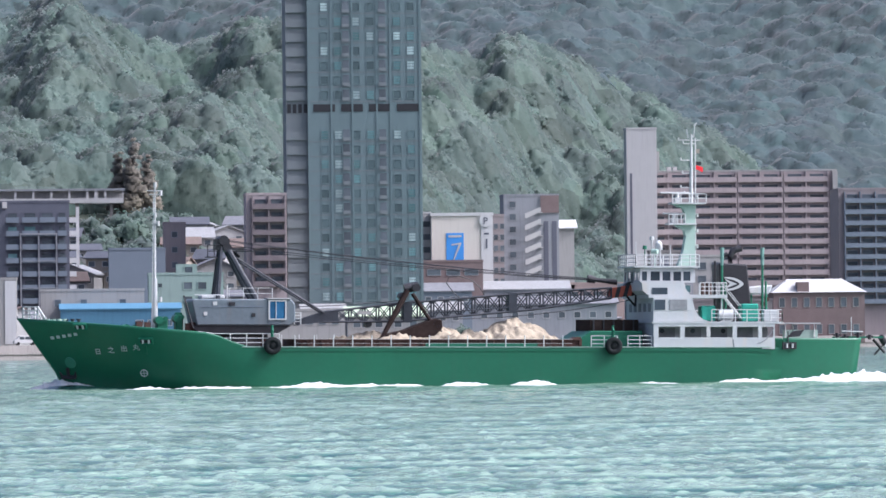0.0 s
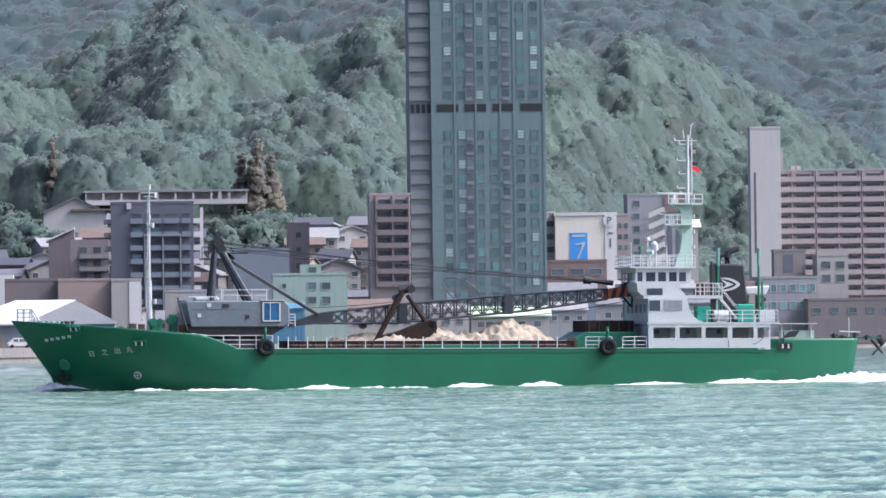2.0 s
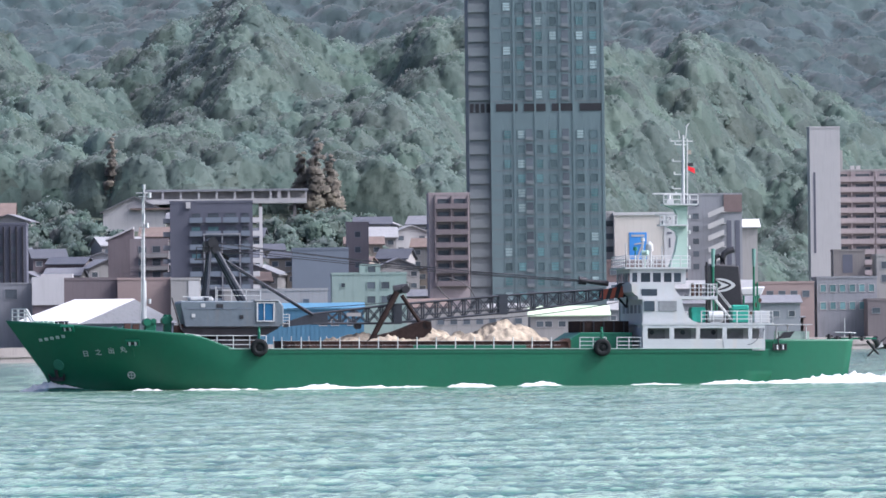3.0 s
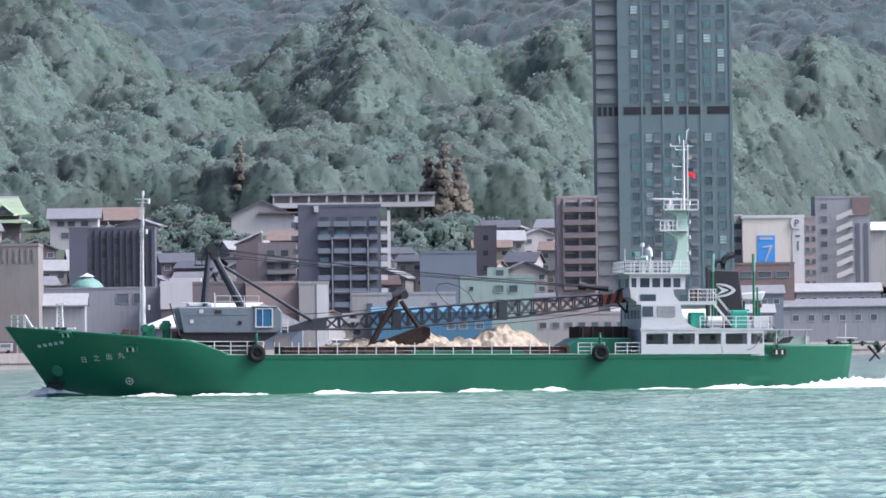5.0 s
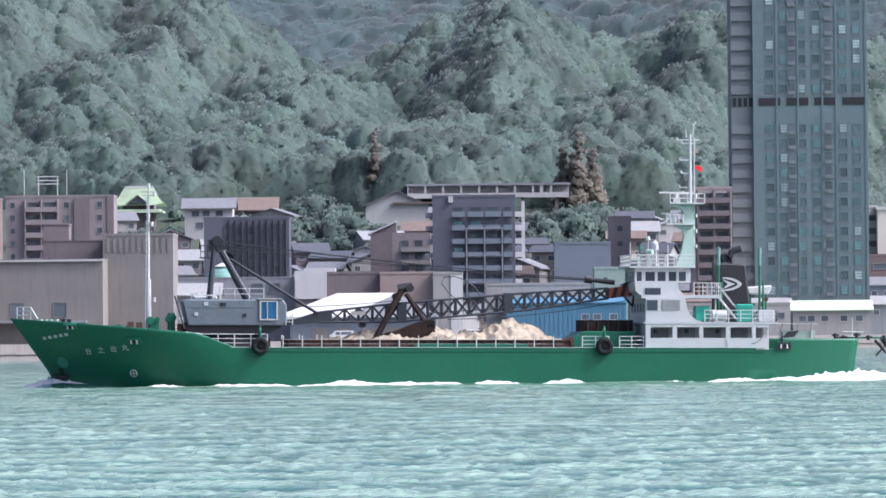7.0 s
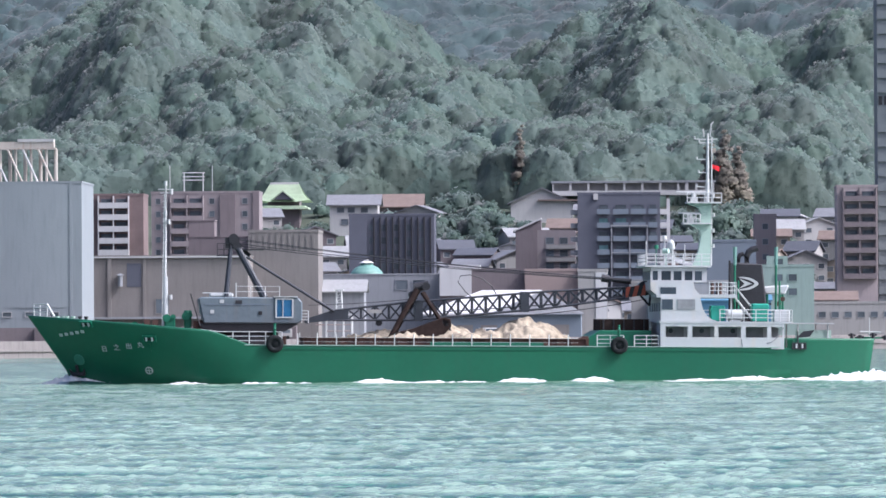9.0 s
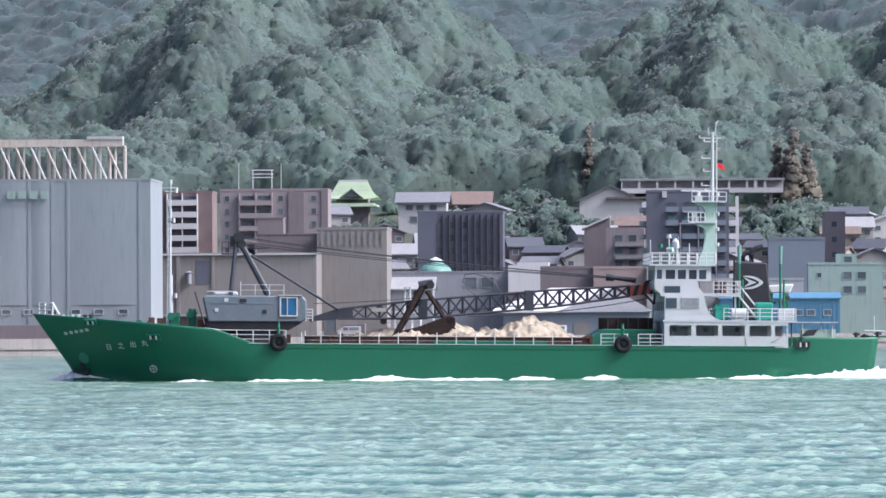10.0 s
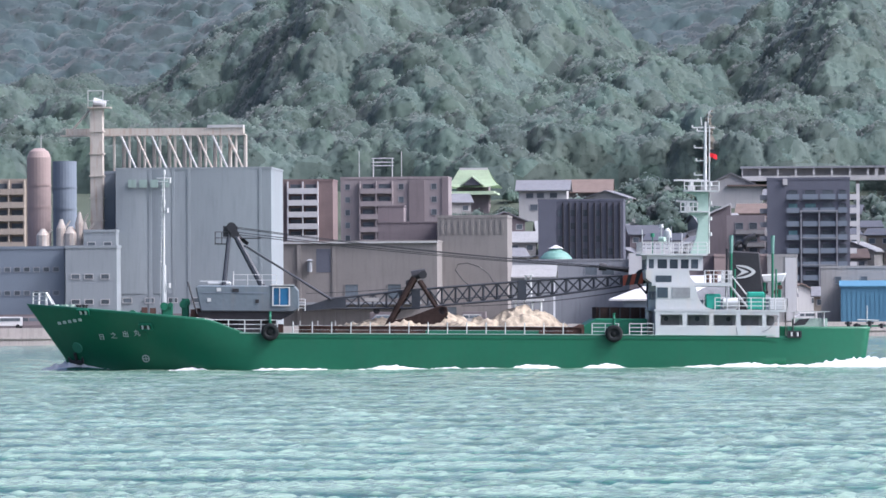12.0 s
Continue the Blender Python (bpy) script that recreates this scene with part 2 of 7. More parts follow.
def thing(name, bm, materials, at, label, category, group="", kind="", smooth=False):
    ob = new(name, mesh_of(name, bm, materials, smooth))
    ob.matrix_basis = at
    return tagged(ob, label, category, group, kind)


def grid_mesh(name, xs, ys, zs, material, smooth=True):
    """A sheet from 2D arrays of coordinates."""
    r, c = xs.shape
    me = bpy.data.meshes.new(name)
    me.vertices.add(r * c)
    me.vertices.foreach_set("co", np.stack([xs, ys, zs], -1).astype(np.float32).ravel())
    i = np.arange(r * c).reshape(r, c)
    quads = np.stack([i[:-1, :-1], i[:-1, 1:], i[1:, 1:], i[1:, :-1]], -1).reshape(-1, 4)
    me.loops.add(quads.size)
    me.loops.foreach_set("vertex_index", quads.ravel().astype(np.int32))
    me.polygons.add(len(quads))
    me.polygons.foreach_set("loop_start", np.arange(0, quads.size, 4, dtype=np.int32))
    me.polygons.foreach_set("use_smooth", np.full(len(quads), smooth))
    me.update(calc_edges=True)
    me.materials.append(material)
    return me


# ---- sea: one sheet with wind chop, running in under the far quay ----
rng = np.random.default_rng(7)


def build_sea():
    ys = [40.0, 80.0, 105.0]
    while ys[-1] < 1500:
        y = ys[-1]
        ys.append(y + (0.29 + max(0, y - 110) / 350 * 0.95 if y < 520 else 1.4 + (y - 520) * 0.012))
    ys = np.array(ys)
    b = np.concatenate([[-1.2, -0.5, -0.28], np.linspace(-0.165, 0.172, 560), [0.3, 0.55, 1.2]])
    Y, B = np.meshgrid(ys, b, indexing="ij")
    X = Y * B
    Z = np.zeros_like(X)
    for k in range(84):
        long_ = k >= 72
        length = rng.uniform(4, 11) if long_ else 0.42 * (1.7 / 0.42) ** rng.random()
        a = radians(rng.normal(262, 16 if long_ else 48))
        amp = 0.0026 * length if long_ else 0.0088 * length ** 0.75
        ph = (X * math.cos(a) + Y * math.sin(a)) * 2 * math.pi / length + rng.random() * 6.28
        ph = ph + 1.3 * np.sin(X * 0.61 + 0.2 * Y + k) + 0.7 * np.sin(Y * 0.17 + 2 * k)
        s = np.sin(ph) if long_ else 2.2 * (1 - np.abs(np.sin(ph / 2))) ** 1.5 - 0.75
        fade = np.clip(length / (np.gradient(ys)[:, None] * 1.9), 0, 1)
        Z += amp * s * fade * (0.75 + 0.55 * np.sin(X * 0.065 + Y * 0.03 + k * 1.7))
    Z -= Z[:, 3:-3].mean(axis=1, keepdims=True)
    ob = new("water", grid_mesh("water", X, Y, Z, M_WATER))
    return tagged(ob, "turquoise sea strait with short wind chop, glints painted on crests", "sea", kind="structure")


water = build_sea()


# ---- land: oblique waterfront, town terrace, wooded hills ----
def shore_y(x):
    return 1130 + 1.4 * x


# skyline of the near wooded hill: bearing and height, both in milliradians from the lens
CREST_B = [-160, -117, -107, -99, -90, -75, -60, -50, -38, -33, -29, -25, -20, -12, -5, 0, 5, 10, 16, 22, 30, 38, 45, 52, 60, 67, 76, 82, 93, 101, 111, 121, 135, 165]
CREST_E = [34, 41, 47, 54, 62, 66, 61, 55, 49.5, 46, 43.5, 43, 45, 50.5, 55, 57, 56, 53, 49.5, 48.5, 49.5, 52, 54, 53.5, 50, 48, 48, 50.6, 48, 43, 36, 31, 22, 8]


def hill_rows(X):
    """Where the wooded slope begins and where it crests, along each line of x."""
    s = 1 / (1 + np.exp(-(X - 110) / 25))
    begin = 1430 * (1 - s) + 1650 * s
    return s, begin, begin + 168


def land(X, Y):
    X, Y = np.asarray(X, float), np.asarray(Y, float)
    s, begin, top = hill_rows(X)
    foot = 1262 * (1 - s) + 1640 * s
    town = 2.6 + 0.22 * np.clip(Y - foot, 0, 175)
    z0 = 2.6 + 0.22 * np.clip(begin - foot, 0, 175)
    b = 1000 * X / np.maximum(Y, 1)
    z1 = EYE + top * (np.interp(b, CREST_B, CREST_E) - 4.5 + 0.5 * np.sin(X / 7.0) + 0.4 * np.sin(X / 3.7)) / 1000
    f = (Y - begin) / (top - begin)
    g = np.clip(f, 0, 1)
    near = z0 + (z1 - z0) * (0.55 * g + 0.45 * g * g * (3 - 2 * g))
    # spurs and gullies that run slantwise down the slope
    win = np.sin(math.pi * g) ** 0.8
    near += win * (4.5 * np.cos((X + 0.42 * (Y - 1450) - 128) / 12.5) + 4.0 * np.sin(X / 7.3 - Y / 31) + 3.0 * np.sin(X / 23 + Y / 17))
    near -= 0.38 * np.clip(Y - top, 0, 170)
    # far mountain behind
    far = EYE + Y * (np.interp(Y, [1840, 1930, 2330, 2700], [14, 26, 80, 92]) + 2.0 * np.sin(X / 41 + Y / 90) + 1.2 * np.sin(X / 17 - Y / 60)) / 1000
    return np.where(f > 0, np.where(Y > top, np.maximum(near, far), near), town)


def build_land():
    ys = np.concatenate([np.arange(1240, 2000, 9.0), np.arange(2000, 2700, 22.0)])
    xs = np.concatenate([[-1500, -900, -600], np.arange(-420, 470, 9.0), [600, 900, 1500]])
    Y, X = np.meshgrid(ys, xs, indexing="ij")
    Y = np.maximum(Y, np.minimum(shore_y(X) + 14, 1900) + (Y - 1240) * 0.01)
    ob = new("hill", grid_mesh("hill", X, Y, land(X, Y) - 1.5 * (Y > 1420), M_SOIL))
    tagged(ob, "steep wooded hill rising behind the harbour town", "hill", kind="structure")
    # harbour terrace behind an oblique quay wall
    bm = bmesh.new()
    top = 2.7
    corner = [(-700, shore_y(-700)), (420, shore_y(420)), (900, 1900), (900, 2100), (-900, 2100), (-900, 150)]
    up = [bm.verts.new((x, y, top)) for x, y in corner]
    dn = [bm.verts.new((v.co.x, v.co.y, -4)) for v in up]
    bm.faces.new(up)
    for i in range(6):
        j = (i + 1) % 6
        bm.faces.new((up[i], dn[i], dn[j], up[j]))
    thing("ground", bm, M_GROUND, pose(0, 0, 0), "grey paved harbour ground behind the quay", "ground", kind="structure")
    bm = bmesh.new()
    ang = math.atan2(1.4, 1)
    box(bm, -420, 700, -1.2, 0.6, -3, 2.95)
    box(bm, -420, 700, -1.5, -1.2, 1.1, 1.5)
    ob = thing("quay", bm, M_QUAY, pose(0, 1130, 0, 0, 0, math.degrees(ang)), "stained concrete quay wall along the water", "quay", kind="structure")
    bm = bmesh.new()
    box(bm, -400, 400, -80, 40.5, -3, 2.6)
    thing("near_quay", bm, M_QUAY, pose(0, 0, 0), "stained concrete quay on the near shore", "quay", kind="structure")


build_land()

# ---- the town: angles (milliradians) from the camera on the near quay, placed to fit its view ----
FOOT = []


def site(b0, b1, e, y):
    """x0, x1 and top height of what spans the bearings b0 to b1 at the distance y, e high."""
    return b0 * y / 1000, b1 * y / 1000, EYE + e * y / 1000


def block(name, label, b0, b1, e, y, deep, wall, category="building", roof=None, parapet=0.5, base=None, mats=None, turn=0):
    """A building body with its origin at the foot of the front wall's middle; returns it with its width and height."""
    x0, x1, top = site(b0, b1, e, y)
    w = x1 - x0
    foot = float(land((x0 + x1) / 2, y)) if y > 1262 else 2.7
    foot = min(foot, top - 2) if base is None else base
    h = top - foot
    FOOT.append((x0 - 2, x1 + 2, y - 3, y + deep + 2))
    bm = bmesh.new()
    box(bm, -w / 2, w / 2, 0, deep, -1.5, h)
    ob = thing(name, bm, mats or wall, pose((x0 + x1) / 2, y, foot, 0, 0, turn), label, category)
    if parapet:
        bm = bmesh.new()
        for q in ((-w / 2 - 0.1, w / 2 + 0.1, -0.1, 0.25), (-w / 2 - 0.1, w / 2 + 0.1, deep - 0.25, deep + 0.1)):
            box(bm, *q, h - 0.02, h + parapet)
        for q in ((-w / 2 - 0.1, -w / 2 + 0.25, 0.25, deep - 0.25), (w / 2 - 0.25, w / 2 + 0.1, 0.25, deep - 0.25)):
            box(bm, *q, h - 0.02, h + parapet)
        part("parapet", bm, roof or wall, ob)
    return ob, w, h


PANES = {}


def ring_bm(w, h, f, y0, y1):
    """A closed rectangular frame, one piece."""
    bm = bmesh.new()
    loops = []
    for y in (y0, y1):
        for g in (f, 0):
            loops.append([bm.verts.new(p) for p in ((-w / 2 - g, y, -g), (w / 2 + g, y, -g), (w / 2 + g, y, h + g), (-w / 2 - g, y, h + g))])
    fo, fi, bo, bi = loops
    for i in range(4):
        j = (i + 1) % 4
        bm.faces.new((fo[i], fo[j], fi[j], fi[i]))
        bm.faces.new((fo[j], fo[i], bo[i], bo[j]))
        bm.faces.new((fi[i], fi[j], bi[j], bi[i]))
    return bm


def window_at(ob, at, w, h, glass_m=M_PANE, frame_m=M_GREYB):
    """A window: a frame that stands proud of the wall, and its pane set back in it. Alike ones share their meshes."""
    key = (round(w, 2), round(h, 2), glass_m.name, frame_m.name)
    if key not in PANES:
        bm = bmesh.new()
        box(bm, -w / 2, w / 2, -0.03, 0.05, 0, h)
        PANES[key] = (mesh_of("window", ring_bm(w, h, min(0.12, w * 0.1), -0.12, 0.0), frame_m), mesh_of("pane", bm, glass_m))
    fr, pn = PANES[key]
    win = again("window", fr, ob, at)
    again("pane", pn, win, pose(0, 0, 0))
    return win


def windows(ob, xs, zs, w, h, glass_m=M_PANE, frame_m=M_GREYB, pick=None, y=0.0, name="window"):
    for z in zs:
        for x in xs:
            g = pick(x, z) if pick else glass_m
            if g:
                window_at(ob, pose(x, y, z), w, h, g, frame_m)


def bar(ob, name, x0, x1, y0, y1, z0, z1, m, label="", bevel=0.0):
    bm = bmesh.new()
    box(bm, x0, x1, y0, y1, z0, z1)
    if bevel:
        soften(bm, bevel)
    return part(name, bm, m, ob, label)


def slab_text(ob, words, size, at, m, name="lettering"):
    """Words in the built-in font, as thin raised letters."""
    cu = bpy.data.curves.new(name, "FONT")
    cu.body, cu.size, cu.extrude, cu.align_x = words, size, 0.02, "CENTER"
    tmp = bpy.data.objects.new(name, cu)
    me = bpy.data.meshes.new_from_object(tmp)
    bpy.data.objects.remove(tmp)
    me.materials.clear()
    me.materials.append(m)
    o = new(name, me)
    o.parent, o.matrix_basis = ob, at
    return o


def balcony_rows(ob, x0, x1, zs, m, out=1.3, rail=1.0, dark=M_DARKB, split=None, slabs=0.18):
    """Recessed dark openings behind solid balcony fronts, one storey each."""
    for z in zs:
        bm = bmesh.new()
        box(bm, x0, x1, -out, 0, z - slabs, z)
        box(bm, x0, x1, -out, -out + 0.12, z, z + rail)
        box(bm, x0, x0 + 0.12, -out + 0.12, 0, z, z + rail)
        box(bm, x1 - 0.12, x1, -out + 0.12, 0, z, z + rail)
        part("balcony", bm, m, ob)
        n = split or max(1, int((x1 - x0) / 5.5))
        for k in range(n):
            xc = x0 + (x1 - x0) * (k + 0.5) / n
            window_at(ob, pose(xc, 0, z + 0.05), (x1 - x0) / n * 0.62, 1.9, M_PANE, dark)
    n = split or max(1, int((x1 - x0) / 5.5))
    for k in range(n + 1):
        x = x0 + (x1 - x0) * k / n
        bm = bmesh.new()
        box(bm, x - 0.12, x + 0.12, -out + 0.05, 0, min(zs) - 0.2, max(zs) + 2.7)
        part("fin_wall", bm, m, ob)


def roof_gable(ob, w, deep, h, rise, over, m, ridge_x=True, thick=0.25):
    bm = bmesh.new()
    if ridge_x:
        for s in (0, 1):
            ym = deep / 2
            ye = -over if s == 0 else deep + over
            drop = rise * over / (deep / 2)
            vs = [(-w / 2 - over, ye, h - drop), (w / 2 + over, ye, h - drop), (w / 2 + over, ym, h + rise), (-w / 2 - over, ym, h + rise)]
            a = [bm.verts.new(v) for v in vs]
            b = [bm.verts.new((x, y, z + thick)) for x, y, z in vs]
            bm.faces.new(a)
            bm.faces.new(b)
            for i in range(4):
                j = (i + 1) % 4
                bm.faces.new((a[i], a[j], b[j], b[i]))
        part("roof", bm, m, ob)
        for x in (-w / 2, w / 2 - 0.15):
            bm = bmesh.new()
            p = [bm.verts.new(v) for v in ((x, 0, h), (x, deep, h), (x, deep / 2, h + rise))]
            q = [bm.verts.new((v.co.x + 0.15, v.co.y, v.co.z)) for v in p]
            bm.faces.new(p)
            bm.faces.new(q)
            for i in range(3):
                j = (i + 1) % 3
                bm.faces.new((p[i], p[j], q[j], q[i]))
            part("gable", bm, ob.data.materials[0], ob)
    else:
        drop = rise * over / (w / 2)
        for s in (-1, 1):
            vs = [(s * (w / 2 + over), -over, h - drop), (0, -over, h + rise), (0, deep + over, h + rise), (s * (w / 2 + over), deep + over, h - drop)]
            a = [bm.verts.new(v) for v in vs]
            b = [bm.verts.new((x, y, z + thick)) for x, y, z in vs]
            bm.faces.new(a)
            bm.faces.new(b)
            for i in range(4):
                j = (i + 1) % 4
                bm.faces.new((a[i], a[j], b[j], b[i]))
        part("roof", bm, m, ob)
        for y in (0, deep - 0.15):
            bm = bmesh.new()
            prism(bm, [(-w / 2, h), (w / 2, h), (0, h + rise)], y, y + 0.15)
            part("gable", bm, ob.data.materials[0], ob)


def steps(a, b, n):
    return [a + (b - a) * k / (n - 1) for k in range(n)] if n > 1 else [(a + b) / 2]


def tower_block():
    ob, w, h = block("apartment_tower", "tall green-tiled residential tower with a recessed service band", 46.4, 66.6, 74, 1275, 24, M_TOWER)
    pitch = 3.32
    # storeys counted down from the service band
    band = EYE + 39.5 * 1.275 - (ob.matrix_basis.translation.z)
    wing, ww, wh = block("tower_wing", "grey-green side wing of the residential tower", 42.5, 46.35, 73, 1276, 18, M_TOWERSIDE)
    cols = [-0.355, -0.235, 0.0 - 0.075, 0.05, 0.285, 0.405]
    r = random.Random(4)
    zs = [band - pitch * k - 2.6 for k in range(1, 14)] + [band + 2.2 + pitch * k + 0.9 for k in range(0, 9)]
    def lit(x, z):
        q = r.random()
        return M_PANE_LIT if q < 0.13 else M_PANE_TEAL if q < 0.36 else M_PANE_DULL
    for z in zs:
        for c in cols:
            x = c * w
            g = lit(x, z)
            window_at(ob, pose(x, 0, z), 1.55, 1.75, g, M_TOWER)
            if g is not M_PANE_DULL:
                for k in (0.55, 1.15):
                    again("blind_rail", rail_mesh(), ob, pose(x, -0.13, z + k))
        for c in (-0.165, 0.155):
            again("recess", recess_mesh(), ob, pose(c * w, 0, z - 0.2))
    for k in range(4):
        bar(ob, "service_louvre", -w / 2 + 1.2 + k * w * 0.245, -w / 2 + 1.2 + k * w * 0.245 + w * 0.19, -0.1, 0.1, band + 0.2, band + 1.9, M_BLACK)
    for c in (-0.495, -0.295, -0.11, 0.105, 0.225, 0.485):
        bar(ob, "pier", c * w - 0.2, c * w + 0.2, -0.14, 0, 0, h, M_TOWER)
    for z in zs:
        bar(ob, "floor_band", -w / 2, w / 2, -0.05, 0, z - 0.75, z - 0.5, M_TOWERSIDE)
    for z in [band - pitch * k - 2.6 for k in range(1, 14)] + [band + 3 + pitch * k for k in range(8)]:
        bm = bmesh.new()
        box(bm, -ww / 2, ww / 2, -0.45, 0, z - 0.2, z + 1.7)
        part("balcony", bm, M_TOWERSIDE, wing)
    bm = bmesh.new()
    for k in range(4):
        box(bm, -ww / 2 + 0.3 + k * ww / 4, -ww / 2 + 1.1 + k * ww / 4, -0.15, 0.1, band, band + 2.0)
    part("louvre", bm, M_BLACK, wing)


def rail_mesh():
    if "rail" not in PANES:
        bm = bmesh.new()
        box(bm, -0.8, 0.8, -0.06, 0, 0, 0.12)
        PANES["rail"] = mesh_of("blind_rail", bm, M_TOWER)
    return PANES["rail"]


def recess_mesh():
    if "recess" not in PANES:
        bm = bmesh.new()
        # dark pane proud of the wall stands in for the recess's shade
        box(bm, -0.75, 0.75, -0.06, 0.05, 0, 2.3, 1)
        box(bm, -0.85, 0.85, -0.3, 0.05, -0.25, 0.55, 0)
        PANES["recess"] = mesh_of("recess", bm, [M_TOWERSIDE, M_PANE])
    return PANES["recess"]


def parking_tower():
    ob, w, h = block("parking_tower", "white automatic parking tower with a blue sign panel", 68.1, 78.9, 21.0, 1312, 15, M_CREAM, parapet=0)
    bar(ob, "roof_cap", -w / 2 - 0.3, w / 2 + 0.3, -0.3, 15.3, h, h + 0.7, M_WHITEROOF)
    bar(ob, "sign_panel", -w / 2 + 3.4, -w / 2 + 7.5, -0.12, 0, h - 11.2, h - 4.0, M_SIGN, "blue sign panel with white stroke")
    bm = bmesh.new()
    prism(bm, [(-w / 2 + 5.0, h - 10.2), (-w / 2 + 5.3, h - 10.2), (-w / 2 + 6.9, h - 6.6), (-w / 2 + 6.9, h - 6.2), (-w / 2 + 4.6, h - 6.6), (-w / 2 + 4.6, h - 6.9), (-w / 2 + 6.3, h - 6.7)][::1], -0.2, -0.1)
    part("sign_stroke", bm, M_WHITEB, ob)
    bar(ob, "sign_bar", -w / 2 + 3.9, -w / 2 + 7.0, -0.18, -0.1, h - 5.0, h - 4.5, M_WHITEB)
    bm = bmesh.new()
    rod(bm, (w / 2 - 1.6, -0.5, h - 1.2), (w / 2 - 1.6, 0.1, h - 1.2), 1.45, sides=24)
    part("sign_disc", bm, M_WHITEROOF, ob, "round white sign board")
    slab_text(ob, "P", 2.3, pose(w / 2 - 1.6, -0.56, h - 2.0, 90, 0, 0), M_DARKB)
    bar(ob, "corner_pier", w / 2 - 2.6, w / 2 + 0.15, -0.2, 0, -1, h - 0.1, M_WHITEROOF)
    bar(ob, "sign_bar", w / 2 - 1.9, w / 2 - 0.8, -0.3, -0.2, h - 4.4, h - 4.0, M_DARKB)
    bar(ob, "sign_bar", w / 2 - 1.5, w / 2 - 1.15, -0.3, -0.2, h - 7.6, h - 5.4, M_DARKB)
    low, w2, h2 = block("low_annex", "brown brick annex with wide windows", 66.0, 77.2, 12.8, 1304, 7, M_BRICK)
    windows(low, [-w2 / 2 + 3.2, 0.4, 4.6], [h2 - 3.0], 3.0, 1.3)
    back, w3, h3 = block("office_building", "white office building beside the parking tower", 66.4, 68.0, 21.4, 1316, 12, M_WHITEB)
    windows(back, [0], steps(h3 - 12, h3 - 3, 4), 1.6, 1.2)
    b4, w4, h4 = block("office_building", "grey office block with window rows", 79.0, 81.0, 20.9, 1330, 12, M_PINK)
    windows(b4, [-0.6, 0.9], steps(h4 - 16, h4 - 3, 6), 0.9, 1.2)


def zigzag_building():
    ob, w, h = block("stair_apartment", "grey apartment house with an outside zigzag stair", 81.0, 90.8, 24.4, 1335, 12, M_GREYB)
    windows(ob, [-w / 2 + 2.1], steps(h - 17.5, h - 2.6, 6), 1.4, 1.3)
    for k in range(6):
        z = h - 19.0 + k * 2.75
        bm = bmesh.new()
        prism(bm, [(-1.6, z), (-1.2, z), (2.2, z + 1.5), (2.2, z + 2.5), (1.8, z + 2.5), (-1.6, z + 1.1)], -1.3, -1.1)
        box(bm, 1.8, 2.6, -1.3, 0, z + 1.2, z + 1.4)
        part("stair_flight", bm, M_WHITEB, ob)
    bar(ob, "window_strip", 2.9, 4.0, -0.08, 0, 1, h - 6, M_DARKB)
    bar(ob, "window_strip", 4.9, 6.0, -0.08, 0, 1, h - 6, M_DARKB)
    bar(ob, "sign_box", 2.2, w / 2, -0.3, 0, h - 4.0, h + 0.1, M_BRICK, "dull red rooftop sign box")
    hip, wh, hh = block("roof_house", "low house with a pale sloping roof", 90.8, 93.5, 18.8, 1345, 8, M_PALE, parapet=0)
    roof_gable(hip, wh, 8, hh, 1.6, 0.8, M_WHITEROOF)


def slab_apartments():
    y = 1540
    ob, w, h = block("slab_apartment", "long grey-pink apartment slab with balcony rows", 104.2, 140.6, 28.4, y, 13, M_SLAB, roof=M_PALE, base=2.7)
    zs = [h - 2.7 - 2.84 * k for k in range(14)]
    x0 = -w / 2 + 3.4
    cell = (w - 5.4) / 4
    for c in range(4):
        balcony_rows(ob, x0 + c * cell, x0 + (c + 1) * cell - 0.5, [z for z in zs if z > 0.5], M_SLAB, out=1.0, rail=1.25, split=2, dark=M_SLAB)
    bar(ob, "end_wall", w / 2 - 1.3, w / 2 + 0.1, -1.6, 0, -1, h, M_PALE)
    st, w2, h2 = block("stair_tower", "pale windowless stair tower beside the apartment slab", 103.0, 108.4, 36.1, y - 6, 7, M_WHITEB, base=2.7)
    bar(st, "slot_window", -w2 / 2 + 0.9, -w2 / 2 + 1.5, -0.06, 0, h2 - 34, h2 - 12, M_DARKB)
    bar(st, "vent_box", w2 / 2, w2 / 2 + 0.8, 1, 3, h2 - 12, h2 - 6, M_PALE)
    for x in (w2 / 2 + 1.0, w2 / 2 + 2.6):
        bar(ob, "roof_tank", -w / 2 + 4.5 + x, -w / 2 + 5.6 + x, 3, 5, h, h + 1.6, M_WHITEB)
    d, w3, h3 = block("dark_apartment", "dark grey apartment block with strip balconies", 140.9, 165, 25.0, 1450, 16, M_PINK, base=2.7)
    balcony_rows(d, -w3 / 2 + 1.5, w3 / 2 - 1.5, [h3 - 3.2 - 2.9 * k for k in range(10)], M_BLUEGREY, split=8, dark=M_BLUEGREY)


